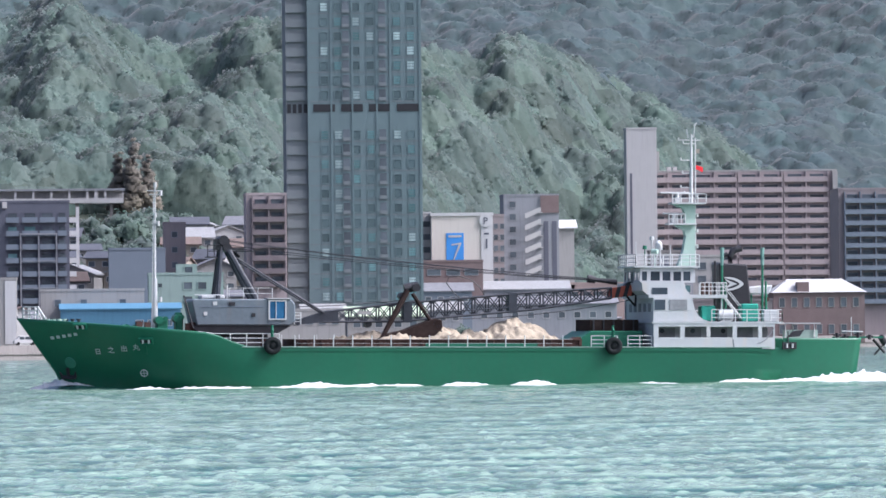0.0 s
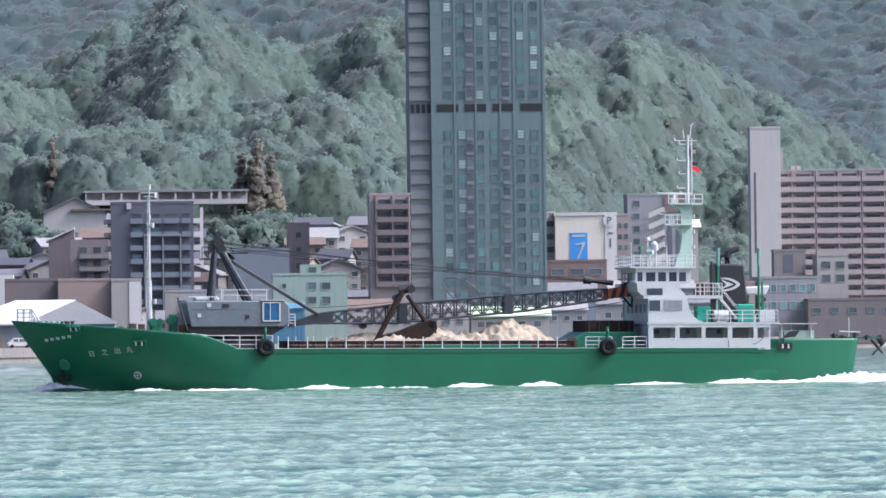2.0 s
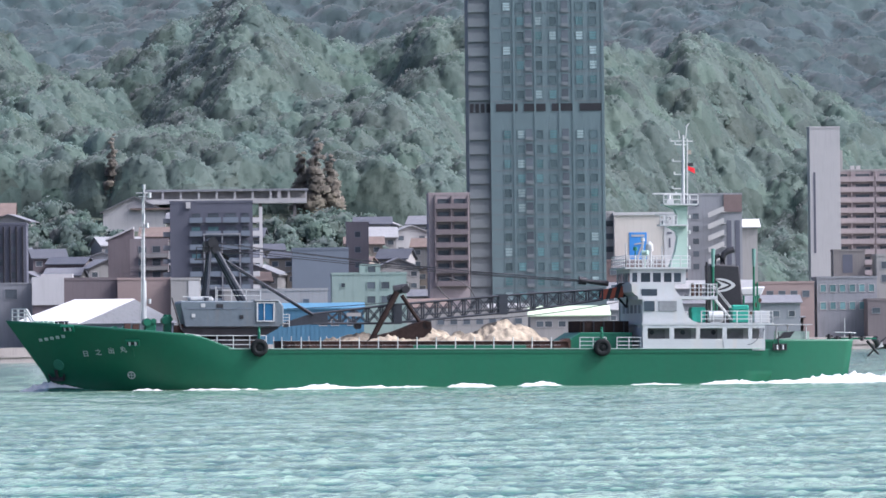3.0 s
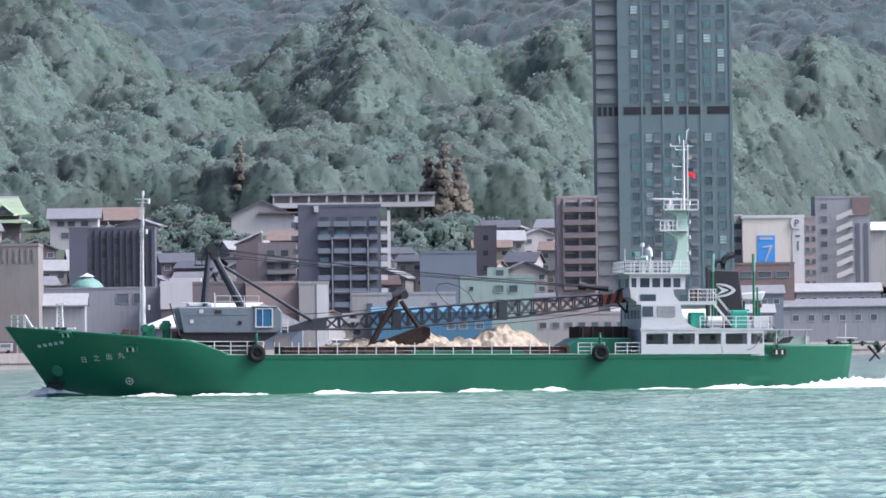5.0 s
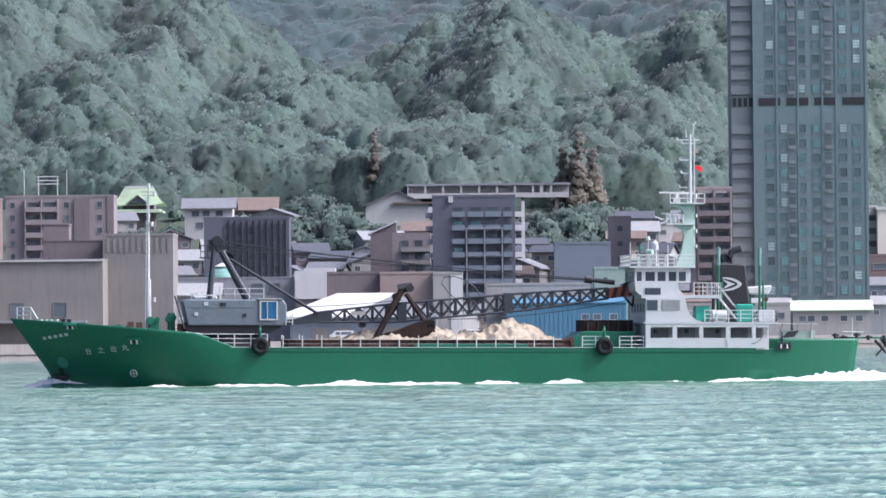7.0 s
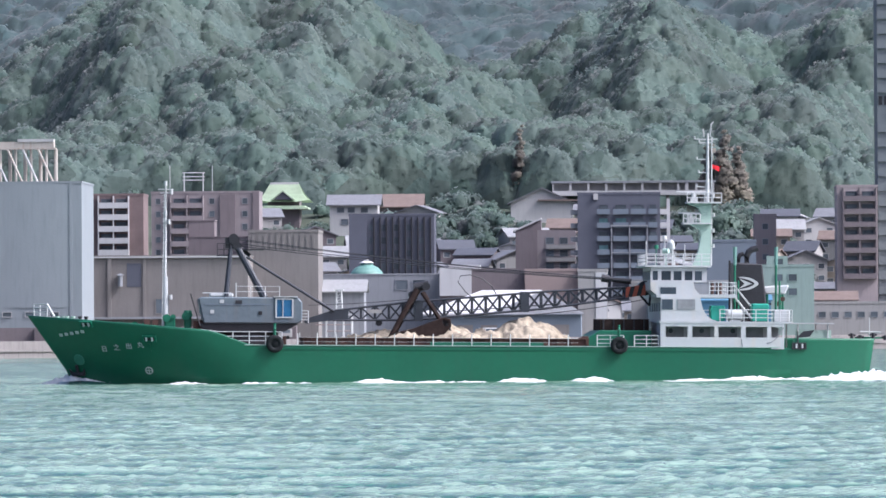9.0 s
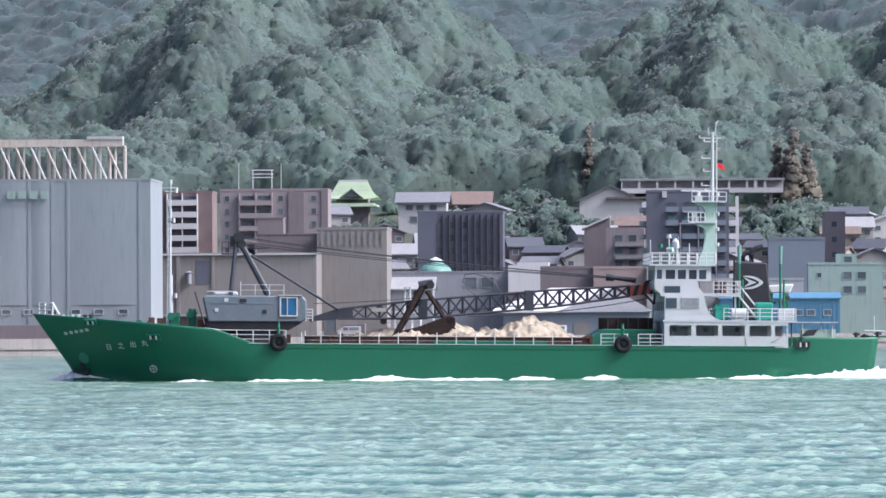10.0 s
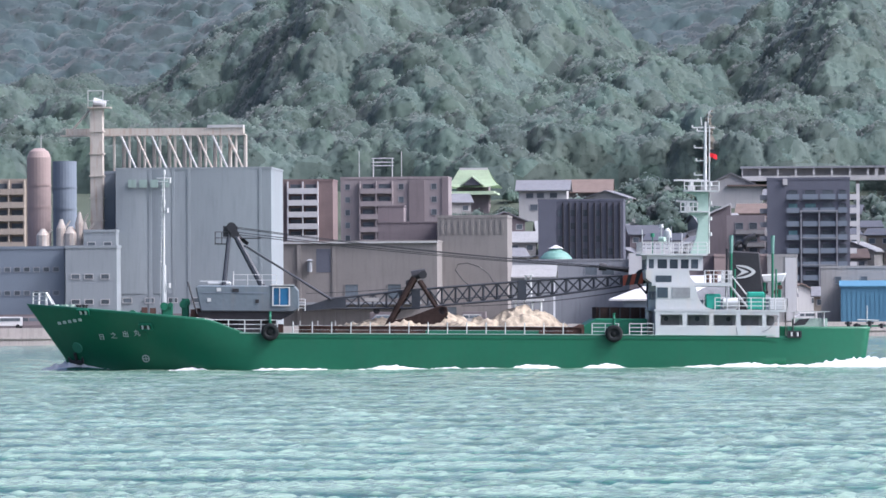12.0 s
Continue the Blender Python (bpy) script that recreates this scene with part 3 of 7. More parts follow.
def brick_hall():
    ob, w, h = block("brick_hall", "old red-brick harbour hall with a pale hipped roof", 129.0, 145.4, 6.8, 1405, 14, M_BRICK, parapet=0)
    bm = bmesh.new()
    a = [(-w / 2 - 0.6, -0.6, h), (w / 2 + 0.6, -0.6, h), (w / 2 + 0.6, 14.6, h), (-w / 2 - 0.6, 14.6, h)]
    b = [(-w / 2 + 4.5, 6, h + 3.4), (w / 2 - 5, 6, h + 3.4), (w / 2 - 5, 8, h + 3.4), (-w / 2 + 4.5, 8, h + 3.4)]
    va, vb = [bm.verts.new(p) for p in a], [bm.verts.new(p) for p in b]
    bm.faces.new(va)
    bm.faces.new(vb)
    for i in range(4):
        j = (i + 1) % 4
        bm.faces.new((va[i], va[j], vb[j], vb[i]))
    part("roof", bm, M_WHITEB, ob)
    bar(ob, "dormer", -w / 2 + 6, -w / 2 + 9, -0.3, 3, h - 0.2, h + 2.6, M_BRICK)
    windows(ob, steps(-w / 2 + 2.2, w / 2 - 2.2, 7), [h - 3.6], 1.3, 2.2, M_PANE, M_PALE)
    windows(ob, steps(-w / 2 + 2.2, w / 2 - 2.2, 7), [0.9], 1.3, 2.2, M_PANE, M_PALE)


def right_offices():
    y = 1350
    ob, w, h = block("office_building", "grey two-row office building", 104.0, 114.7, 9.4, y, 12, M_GREYB)
    windows(ob, steps(-w / 2 + 1.5, w / 2 - 1.3, 6), [h - 3.2, h - 7.4], 1.3, 1.7, M_PANE_TEAL, M_WHITEB)
    box_, w1, h1 = block("roof_hut", "grey concrete plant room with frames", 107.0, 112.6, 14.2, y + 8, 6, M_CONC)
    bar(box_, "opening", -1.6, 0.8, -0.05, 0, h1 - 5.2, h1 - 0.8, M_DARKB)
    o2, w2, h2 = block("office_building", "pale narrow office building with dark windows", 114.7, 120.2, 13.3, y + 4, 10, M_PALE)
    windows(o2, [-1.6, 1.8], [h2 - 3.0, h2 - 6.2], 1.9, 1.6, M_PANE, M_GREYB)
    o3, w3, h3 = block("warehouse", "brown harbour warehouse beside the water", 113.0, 128.8, 5.4, 1342, 9, M_BROWN)
    windows(o3, steps(-w3 / 2 + 2, w3 / 2 - 2, 5), [h3 - 3.0], 1.8, 1.2)


def dark_block():
    ob, w, h = block("dark_apartment", "dark grey eight-storey apartment block with glass balconies", -10.6, 4.0, 24.0, 1268, 15, M_DARKB, base=2.7)
    zs = [h - 4.3 - 3.02 * k for k in range(9)]
    for z in zs:
        if z < 1:
            continue
        for x0, x1 in ((-w / 2 + 4.4, -w / 2 + 7.2), (-w / 2 + 8.0, -w / 2 + 11.4), (-w / 2 + 11.9, -w / 2 + 15.3), (-w / 2 + 15.9, -w / 2 + 17.9)):
            bm = bmesh.new()
            box(bm, x0, x1, -1.1, 0, z - 0.18, z)
            box(bm, x0, x1, -1.1, -1.0, z, z + 1.0)
            part("balcony", bm, M_BLUEGREY, ob)
            window_at(ob, pose((x0 + x1) / 2, 0, z + 0.05), (x1 - x0) * 0.7, 1.9, M_PANE_TEAL if (x0 + z) % 2 > 1.4 else M_PANE, M_DARKB)
        bm = bmesh.new()
        box(bm, -w / 2 - 1.6, -w / 2, 1.0, 6.5, z - 0.18, z + 0.9)
        part("side_balcony", bm, M_GREYB, ob)
        # whiter than the left balconies: sun from the right painted in
        bm = bmesh.new()
        box(bm, w / 2, w / 2 + 1.5, 0.4, 6.0, z - 0.18, z + 0.95)
        part("side_balcony", bm, M_WHITEROOF, ob)
    for x in (-w / 2 + 7.6, -w / 2 + 11.65, -w / 2 + 15.6):
        bar(ob, "pier", x - 0.13, x + 0.13, -1.25, 0, 0, h - 7.0, M_GREYB)
    for k in range(4):
        bar(ob, "frame_band", -w / 2 + 7.4, -w / 2 + 15.8, -1.28, -1.12, h - 13.2 - 6.04 * k, h - 13.0 - 6.04 * k, M_GREYB)
    bar(ob, "cross_band", -w / 2 + 7.4, -w / 2 + 15.8, -1.3, -1.1, h - 7.2, h - 6.9, M_GREYB)
    # bright white paints the sunlight on the stair screen
    bar(ob, "stair_screen", w / 2 + 1.5, w / 2 + 2.2, 0.5, 2.0, h - 14.5, h - 1.0, M_WHITEROOF, "stair screen painted sunlit white")
    bar(ob, "roof_ledge", -w / 2 + 3.6, -w / 2 + 4.6, -0.6, 0, h - 1.2, h + 0.2, M_WHITEB)


def hill_gallery():
    """Long raised gallery on the hillside over the town, with its gable house."""
    y = 1402
    x0, x1, top = site(-15.0, 13.6, 26.4, y)
    foot = float(land((x0 + x1) / 2, y + 4))
    ob = thing("hillside_gallery", bmesh_box(x0, x1, 0.2, 7, top - 3.6, top - 2.7), M_WHITEB, pose(0, y, 0), "long white open gallery raised on the hillside", "building")
    FOOT.append((x0, x1, y - 2, y + 9))
    bar(ob, "gallery_roof", x0 - 0.4, x1 + 0.4, -0.2, 7.4, top - 0.5, top, M_GREYB)
    bar(ob, "parapet", x0, x1, -0.05, 0.2, top - 3.6, top - 2.4, M_WHITEB)
    bar(ob, "back_wall", x0, x1, 1.6, 1.8, top - 2.7, top - 0.5, M_PALE)
    n = 9
    for k in range(n + 1):
        x = x0 + (x1 - x0) * k / n
        bar(ob, "post", max(x0, x - 0.25), min(x1, x + 0.25), -0.04, 0.3, top - 2.4, top - 0.5, M_WHITEB)
    bar(ob, "post", x1 - 7.2, x1 - 6.4, -0.04, 0.3, top - 2.4, top - 0.5, M_WHITEB)
    for k in range(5):
        x = x0 + 3 + (x1 - x0 - 6) * k / 4
        bar(ob, "pillar", x - 0.4, x + 0.4, 1, 2, foot - 8, top - 3.6, M_CONC)
    g, w, h = block("gable_house", "white gable house on the hillside", -22.4, -11.4, 22.6, 1392, 12, M_WHITEB, parapet=0)
    roof_gable(g, w, 12, h, 3.6, 0.8, M_ROOFS[0], ridge_x=False)
    bar(g, "lower_roof", -1, w / 2 + 6, -1.0, 3, h + 0.4, h + 0.8, M_ROOFS[1])


def bmesh_box(*q):
    bm = bmesh.new()
    return box(bm, *q)


def shed_roof_house():
    ob, w, h = block("apartment_house", "grey apartment house with a single-pitch roof", -21.6, -11.0, 17.8, 1300, 12, M_PINK, parapet=0)
    bm = bmesh.new()
    prism(bm, [(-w / 2 - 0.6, h - 0.5), (-1.0, h + 2.4), (-1.0, h + 2.8), (-w / 2 - 0.6, h - 0.1)], -0.6, 12.6)
    part("roof", bm, M_WHITEROOF, ob)
    # brown gable and left bay paint the shade of the side away from sun
    bm = bmesh.new()
    prism(bm, [(-w / 2, h), (-1.0, h), (-1.0, h + 2.2)], 0, 12)
    part("gable", bm, M_BROWN, ob)
    bar(ob, "pier", -w / 2, -w / 2 + 5, -0.3, 0, 0, h, M_BROWN)
    windows(ob, [1.0, 4.2], [h - 3.2 - 2.9 * k for k in range(4)], 1.7, 1.4, M_PANE, M_GREYB)
    for k in range(4):
        bar(ob, "balcony", 0.2, w / 2, -1.0, 0, h - 4.4 - 2.9 * k, h - 3.5 - 2.9 * k, M_PALE)


def harbour_sheds():
    ob, w, h = block("cladding_store", "brown metal-clad harbour store", -35.0, -20.0, 10.6, 1150, 14, M_BROWN)
    bar(ob, "fascia", -w / 2 - 0.1, -w / 2 + 6.4, -0.4, -0.1, h - 5.0, h + 0.7, M_WHITEROOF, "white sunlit fascia panel")
    o2, w2, h2 = block("cladding_store", "salmon metal-clad harbour store", -20.0, -10.6, 10.5, 1148, 14, M_SALMON)
    o3, w3, h3 = block("white_store", "white harbour store with a plain wall", -10.6, -5.4, 10.4, 1146, 12, M_PALE)
    bar(o3, "wall_panel", 0.6, w3 / 2 - 0.1, -0.15, 0, 0.5, h3 - 0.2, M_WHITEROOF)
    # broad shed with a white mono-pitch roof running toward the water
    y = 1124
    x0, x1, top = site(-36, -17.2, 7.0, y)
    b = thing("warehouse", bmesh_box(x0, x1 + 8, 0, 16, 2.5, 7.5), M_BLUEGREY, pose(0, y, 0), "broad grey warehouse with a white sloping roof", "warehouse")
    FOOT.append((x0, x1 + 8, y - 2, y + 18))
    bm = bmesh.new()
    p = [(x0 - 3, -1.0, 7.4), (x1 - 11, -1.0, 7.4), (x1, 16.5, top), (x0 + 9, 16.5, top)]
    lo = [bm.verts.new(v) for v in p]
    hi = [bm.verts.new((v[0], v[1], v[2] + 0.35)) for v in p]
    bm.faces.new(lo)
    bm.faces.new(hi)
    for i in range(4):
        j = (i + 1) % 4
        bm.faces.new((lo[i], lo[j], hi[j], hi[i]))
    part("roof", bm, M_WHITEROOF, b, "white sheet-metal roof")
    bm = bmesh.new()
    q = [(x1 - 11, -0.8, 7.4), (x1 + 8.4, -0.8, 7.4), (x1 + 8.4, 16.5, 7.8), (x1, 16.5, top + 0.2)]
    bm.faces.new([bm.verts.new(v) for v in q])
    bmesh.ops.solidify(bm, geom=list(bm.faces), thickness=0.3)
    part("roof_slope", bm, M_GREYB, b)
    for x in steps(x0 + 6, x1 + 4, 5):
        bar(b, "roller_door", x - 1.6, x + 1.6, -0.1, 0, 2.6, 5.4, M_CONC)
    # blue shed
    o4, w4, h4 = block("blue_warehouse", "bright blue corrugated waterfront warehouse", 2.3, 23.5, 5.0, 1172, 14, M_BLUEB, parapet=0.2)
    roof_gable(o4, w4, 14, h4, 1.1, 0.3, M_BLUEB)
    for k in range(26):
        x = -w4 / 2 + w4 * (k + 0.5) / 26
        bar(o4, "cladding_rib", x - 0.1, x + 0.1, -0.07, 0, 0, h4, M_BLUEB)
    windows(o4, [w4 / 2 - 8.5, w4 / 2 - 6.0, w4 / 2 - 2.6], [h4 - 3.4], 1.5, 1.1, M_PANE, M_WHITEB)
    o5, w5, h5 = block("store_house", "pale flat-roofed harbour office with small windows", -1.2, 17.1, 8.3, 1182, 10, M_PALE)
    windows(o5, [-w5 / 2 + 3.6, -w5 / 2 + 9, w5 / 2 - 4.5], [h5 - 3.2], 1.2, 1.4)
    o6, w6, h6 = block("mint_building", "pale green concrete building with dark windows", 17.9, 31.1, 11.0, 1196, 12, M_MINTB)
    windows(o6, [0.4, 3.4], [h6 - 3.0, h6 - 6.0], 1.7, 1.4, M_PANE, M_MINTB)
    windows(o6, [-w6 / 2 + 2.4], [h6 - 2.6], 0.8, 0.8, M_PANE, M_MINTB)
    bar(o6, "stair_head", -2.0, 2.4, 2, 6, h6 - 0.1, h6 + 2.3, M_MINTB)
    window_at(o6, pose(0.6, 2.0, h6 + 0.5), 1.6, 1.2, M_PANE, M_MINTB)
    o7, w7, h7 = block("blue_grey_building", "blue-grey clad block behind the sheds", 10.9, 20.9, 15.5, 1270, 12, M_BLUEGREY)
    o8, w8, h8 = block("narrow_building", "brown narrow tower house", 20.6, 24.5, 20.0, 1300, 10, M_PINK)
    windows(o8, [0], [h8 - 3, h8 - 6.5, h8 - 10], 1.2, 1.2)
    o9, w9, h9 = block("apartment_house", "red-brown apartment block beside the tower", 35.2, 42.4, 25.0, 1268, 14, M_SLAB)
    balcony_rows(o9, -w9 / 2 + 1.4, w9 / 2 - 0.4, [h9 - 3.0 - 2.9 * k for k in range(7)], M_BROWN, split=2)
    o10, w10, h10 = block("harbour_office", "cream harbour office with a pale green roof", 53.0, 66.8, 3.4, 1246, 10, M_PALE, parapet=0)
    roof_gable(o10, w10, 10, h10, 1.9, 0.6, M_COPPER)
    windows(o10, [-6.5, -4.6, -1.6, 2.6, 6.0], [h10 - 2.5], 1.5, 1.2, M_PANE, M_WHITEB)
    o11, w11, h11 = block("long_shed", "long low pale shed along the quay", 24.0, 52.5, 4.4, 1230, 10, M_PALE)
    windows(o11, steps(-w11 / 2 + 2, w11 / 2 - 2, 12), [h11 - 2.9], 1.4, 1.1, M_PANE, M_GREYB)
    o12, w12, h12 = block("long_shed", "grey long shed with a light roof", 67.5, 101, 5.2, 1300, 10, M_GREYB, parapet=0)
    roof_gable(o12, w12, 10, h12, 1.6, 0.5, M_ROOFS[0])
    windows(o12, steps(-w12 / 2 + 2, w12 / 2 - 2, 12), [h12 - 3.2], 1.4, 1.3, M_PANE, M_WHITEB)
    o13, w13, h13 = block("store_house", "salmon brick store behind the quay", 92, 103.5, 8.6, 1345, 10, M_SALMON)
    windows(o13, steps(-w13 / 2 + 2, w13 / 2 - 2, 5), [h13 - 3.2], 1.5, 1.4)


def quay_row():
    rows_ = ((66.5, 73.5, 5.6, 1290, M_GREYB, M_ROOFS[2], "low grey quay shed under a pale metal roof"), (74.0, 84.0, 6.4, 1302, M_PALE, M_ROOFS[0], "pale quay house under a grey roof"),
             (84.6, 92.0, 4.6, 1322, M_GREYB, M_ROOFS[2], "low grey quay shed under a pale metal roof"), (92.6, 101.5, 3.9, 1345, M_PALE, M_ROOFS[0], "pale quay house under a grey roof"),
             (77.4, 92.5, 9.2, 1306, M_GREYB, M_ROOFS[2], "broad grey hall under a pale metal roof"), (66.2, 75.2, 9.0, 1296, M_BLUEGREY, M_ROOFS[0], "blue-grey quay store under a grey roof"),
             (45.0, 52.6, 5.4, 1262, M_PALE, M_ROOFS[2], "pale quay house beside the tower foot"), (31.5, 38.6, 6.4, 1232, M_GREYB, M_ROOFS[1], "grey quay house under a brown roof"))
    for b0, b1, e, y, wall, roof, label in rows_:
        ob, w, h = block("quay_house", label, b0, b1, e - 1.3, y, 8, wall, category="house", parapet=0)
        roof_gable(ob, w, 8, h, 1.7, 0.5, roof)
        windows(ob, steps(-w / 2 + 1.6, w / 2 - 1.6, max(2, int(w / 2.6))), [h - 2.4], 1.2, 1.0, M_PANE, M_WHITEB)


def van(x, y, colour, label, long_=4.4):
    """A parked van or lorry seen from its side, on the quay."""
    bm = bmesh.new()
    prism(bm, [(-long_ / 2, 0.35), (long_ / 2, 0.35), (long_ / 2, 1.9), (-long_ / 2 + 1.2, 1.9), (-long_ / 2 + 0.5, 1.15), (-long_ / 2, 1.0)], -0.8, 0.8)
    soften(bm, 0.06)
    ob = thing("van", bm, colour, pose(x, y, 2.95, 0, 0, 12), label, "van", group="vehicles on the quay")
    for q in (-long_ / 2 + 0.8, long_ / 2 - 0.8):
        for s in (-0.82, 0.62):
            bm = bmesh.new()
            rod(bm, (q, s, 0.33), (q, s + 0.2, 0.33), 0.33, sides=14)
            part("wheel", bm, M_RUBBER, ob)
    for a, b in ((-long_ / 2 + 1.1, -long_ / 2 + 2.0), (-long_ / 2 + 2.2, long_ / 2 - 0.4)):
        bm = bmesh.new()
        box(bm, a, b, -0.84, -0.78, 1.15, 1.7)
        part("side_window", bm, M_PANE, ob)


def quay_clutter():
    for b, off, m, lab, ln in ((-146.5, 9, M_WHITEROOF, "white lorry parked on the quay", 6.0), (-141.0, 9, M_BROWN, "brown lorry parked on the quay", 6.5), (-27.0, 8, M_WHITEROOF, "white van parked on the quay", 4.6),
                           (-63.5, 8, M_PALE, "silver van parked on the quay", 4.4), (-79.0, 9, M_GREYB, "grey van parked on the quay", 4.4), (-4.0, 8, M_WHITEROOF, "white van parked on the quay", 4.6), (122.0, 9, M_PALE, "silver van parked on the quay", 4.4)):
        y = 1130 / (1 - 1.4 * b / 1000) + off
        van(b * y / 1000, y, m, lab, ln)
    for b, m, lab in ((-105.0, M_BROWN, "brown freight container on the quay"), (-79.0, M_BROWN, "brown freight container on the quay"), (-62.6, M_BROWN, "brown freight container on the quay"), (-137.5, M_GREYB, "grey freight container on the quay")):
        y = 1130 / (1 - 1.4 * b / 1000) + 12
        bm = bmesh.new()
        box(bm, -2.2, 2.2, 0, 2.4, 0, 2.6)
        soften(bm, 0.05)
        ob = thing("container", bm, m, pose(b * y / 1000, y, 2.72), lab, "container", group="containers on the quay")
        for k in range(9):
            bm = bmesh.new()
            box(bm, -2.0 + 0.47 * k, -1.8 + 0.47 * k, -0.06, 0.0, 0.15, 2.45)
            part("rib", bm, m, ob)


def concrete_mill():
    ob, w, h = block("concrete_mill", "weathered windowless concrete mill building", -69.0, -56.6, 17.7, 1066, 16, M_CONC)
    for k in range(11):
        x = -w / 2 + 0.9 + (w - 1.8) * k / 10
        bar(ob, "pilaster", x - 0.22, x + 0.22, -0.15, 0, h - 3.0, h - 0.4, M_CONC)
    windows(ob, [-w / 2 + 2.5], [1.0], 2.0, 2.6, M_PANE, M_CONC)
    o2, w2, h2 = block("concrete_mill", "lower weathered concrete mill wing with doors", -98.4, -69.1, 13.5, 1052, 16, M_CONC, parapet=0.3)
    bar(o2, "door_opening", -w2 / 2 + 8.2, -w2 / 2 + 10.9, -0.06, 0, h2 - 5.6, h2 - 1.2, M_DARKB)
    bar(o2, "pier", -w2 / 2 + 4.6, -w2 / 2 + 5.3, -0.4, 0, 0, h2, M_CONC)
    bar(o2, "pier", -w2 / 2 + 11.2, -w2 / 2 + 11.7, -0.25, 0, 0, h2, M_CONC)
    bar(o2, "eaves", -w2 / 2 - 0.2, w2 / 2 + 0.2, -0.5, 0, h2 - 0.2, h2 + 0.1, M_WHITEB)
    windows(o2, [-w2 / 2 + 14.8, -w2 / 2 + 22.8], [h2 - 10.5], 2.4, 2.6, M_PANE, M_CONC)
    bm = bmesh.new()
    rod(bm, (-w2 / 2 + 7.0, -0.6, h2 - 5.5), (-w2 / 2 + 7.0, -0.6, h2 - 3.4), 0.45)
    rod(bm, (-w2 / 2 + 7.0, -0.6, h2 - 3.4), (-w2 / 2 + 7.0, -0.6, h2 - 3.1), 0.75, 0.2)
    part("vent_cowl", bm, M_GREYB, o2)
    bar(o2, "canopy", -w2 / 2 + 2, w2 / 2 - 3, -2.6, 0, h2 - 11.6, h2 - 11.2, M_GREYB)
    o3, w3, h3 = block("plant_room", "dark rooftop plant room", -79.6, -69.1, 16.9, 1080, 9, M_BROWN, parapet=0.2, base=12)
    o4, w4, h4 = block("plant_room", "small dark upper plant room", -79.6, -75.0, 19.8, 1084, 6, M_BROWN, parapet=0.2, base=12)
    ap, wa, ha = block("apartment_house", "pink-grey apartment block with long balconies", -86.2, -67.1, 24.7, 1300, 13, M_PINK, base=2.7)
    zs = [ha - 3.2 - 2.95 * k for k in range(7)]
    balcony_rows(ap, -wa / 2 + 4.5, -wa / 2 + 12, zs, M_PINK, split=2)
    windows(ap, [-wa / 2 + 14, wa / 2 - 3.2], [z + 0.8 for z in zs], 1.1, 1.2)
    windows(ap, [-wa / 2 + 1.6], [z + 0.8 for z in zs], 1.0, 1.2)
    bar(ap, "end_strip", wa / 2 - 1.4, wa / 2 + 0.1, -0.3, 0, 0, ha + 0.3, M_BROWN)
    bar(ap, "bay", wa / 2 - 9.0, wa / 2 - 5.4, -0.5, 0, 0, ha - 0.4, M_BROWN)
    for x in (-wa / 2 + 4, wa / 2 - 11):
        bm = bmesh.new()
        rod(bm, (x, 4, ha), (x, 4, ha + 6.5), 0.08)
        part("antenna", bm, M_RAIL, ap)
    bm = bmesh.new()
    for x in (-2.2, 2.2):
        rod(bm, (x - 3, 5, ha), (x - 3, 5, ha + 5), 0.12)
    for z in (3.2, 4.0, 4.9):
        rod(bm, (-5.6, 5, ha + z), (-0.4, 5, ha + z), 0.1)
    part("roof_frame", bm, M_RAIL, ap)
    aw, ww, hw = block("apartment_house", "brown apartment block with white balcony bands", -99.5, -87.6, 24.4, 1330, 13, M_BRICK, base=2.7)
    balcony_rows(aw, -ww / 2 + 5.2, ww / 2 - 3.5, [hw - 2.8 - 2.78 * k for k in range(7)], M_WHITEROOF, split=2, rail=1.15)


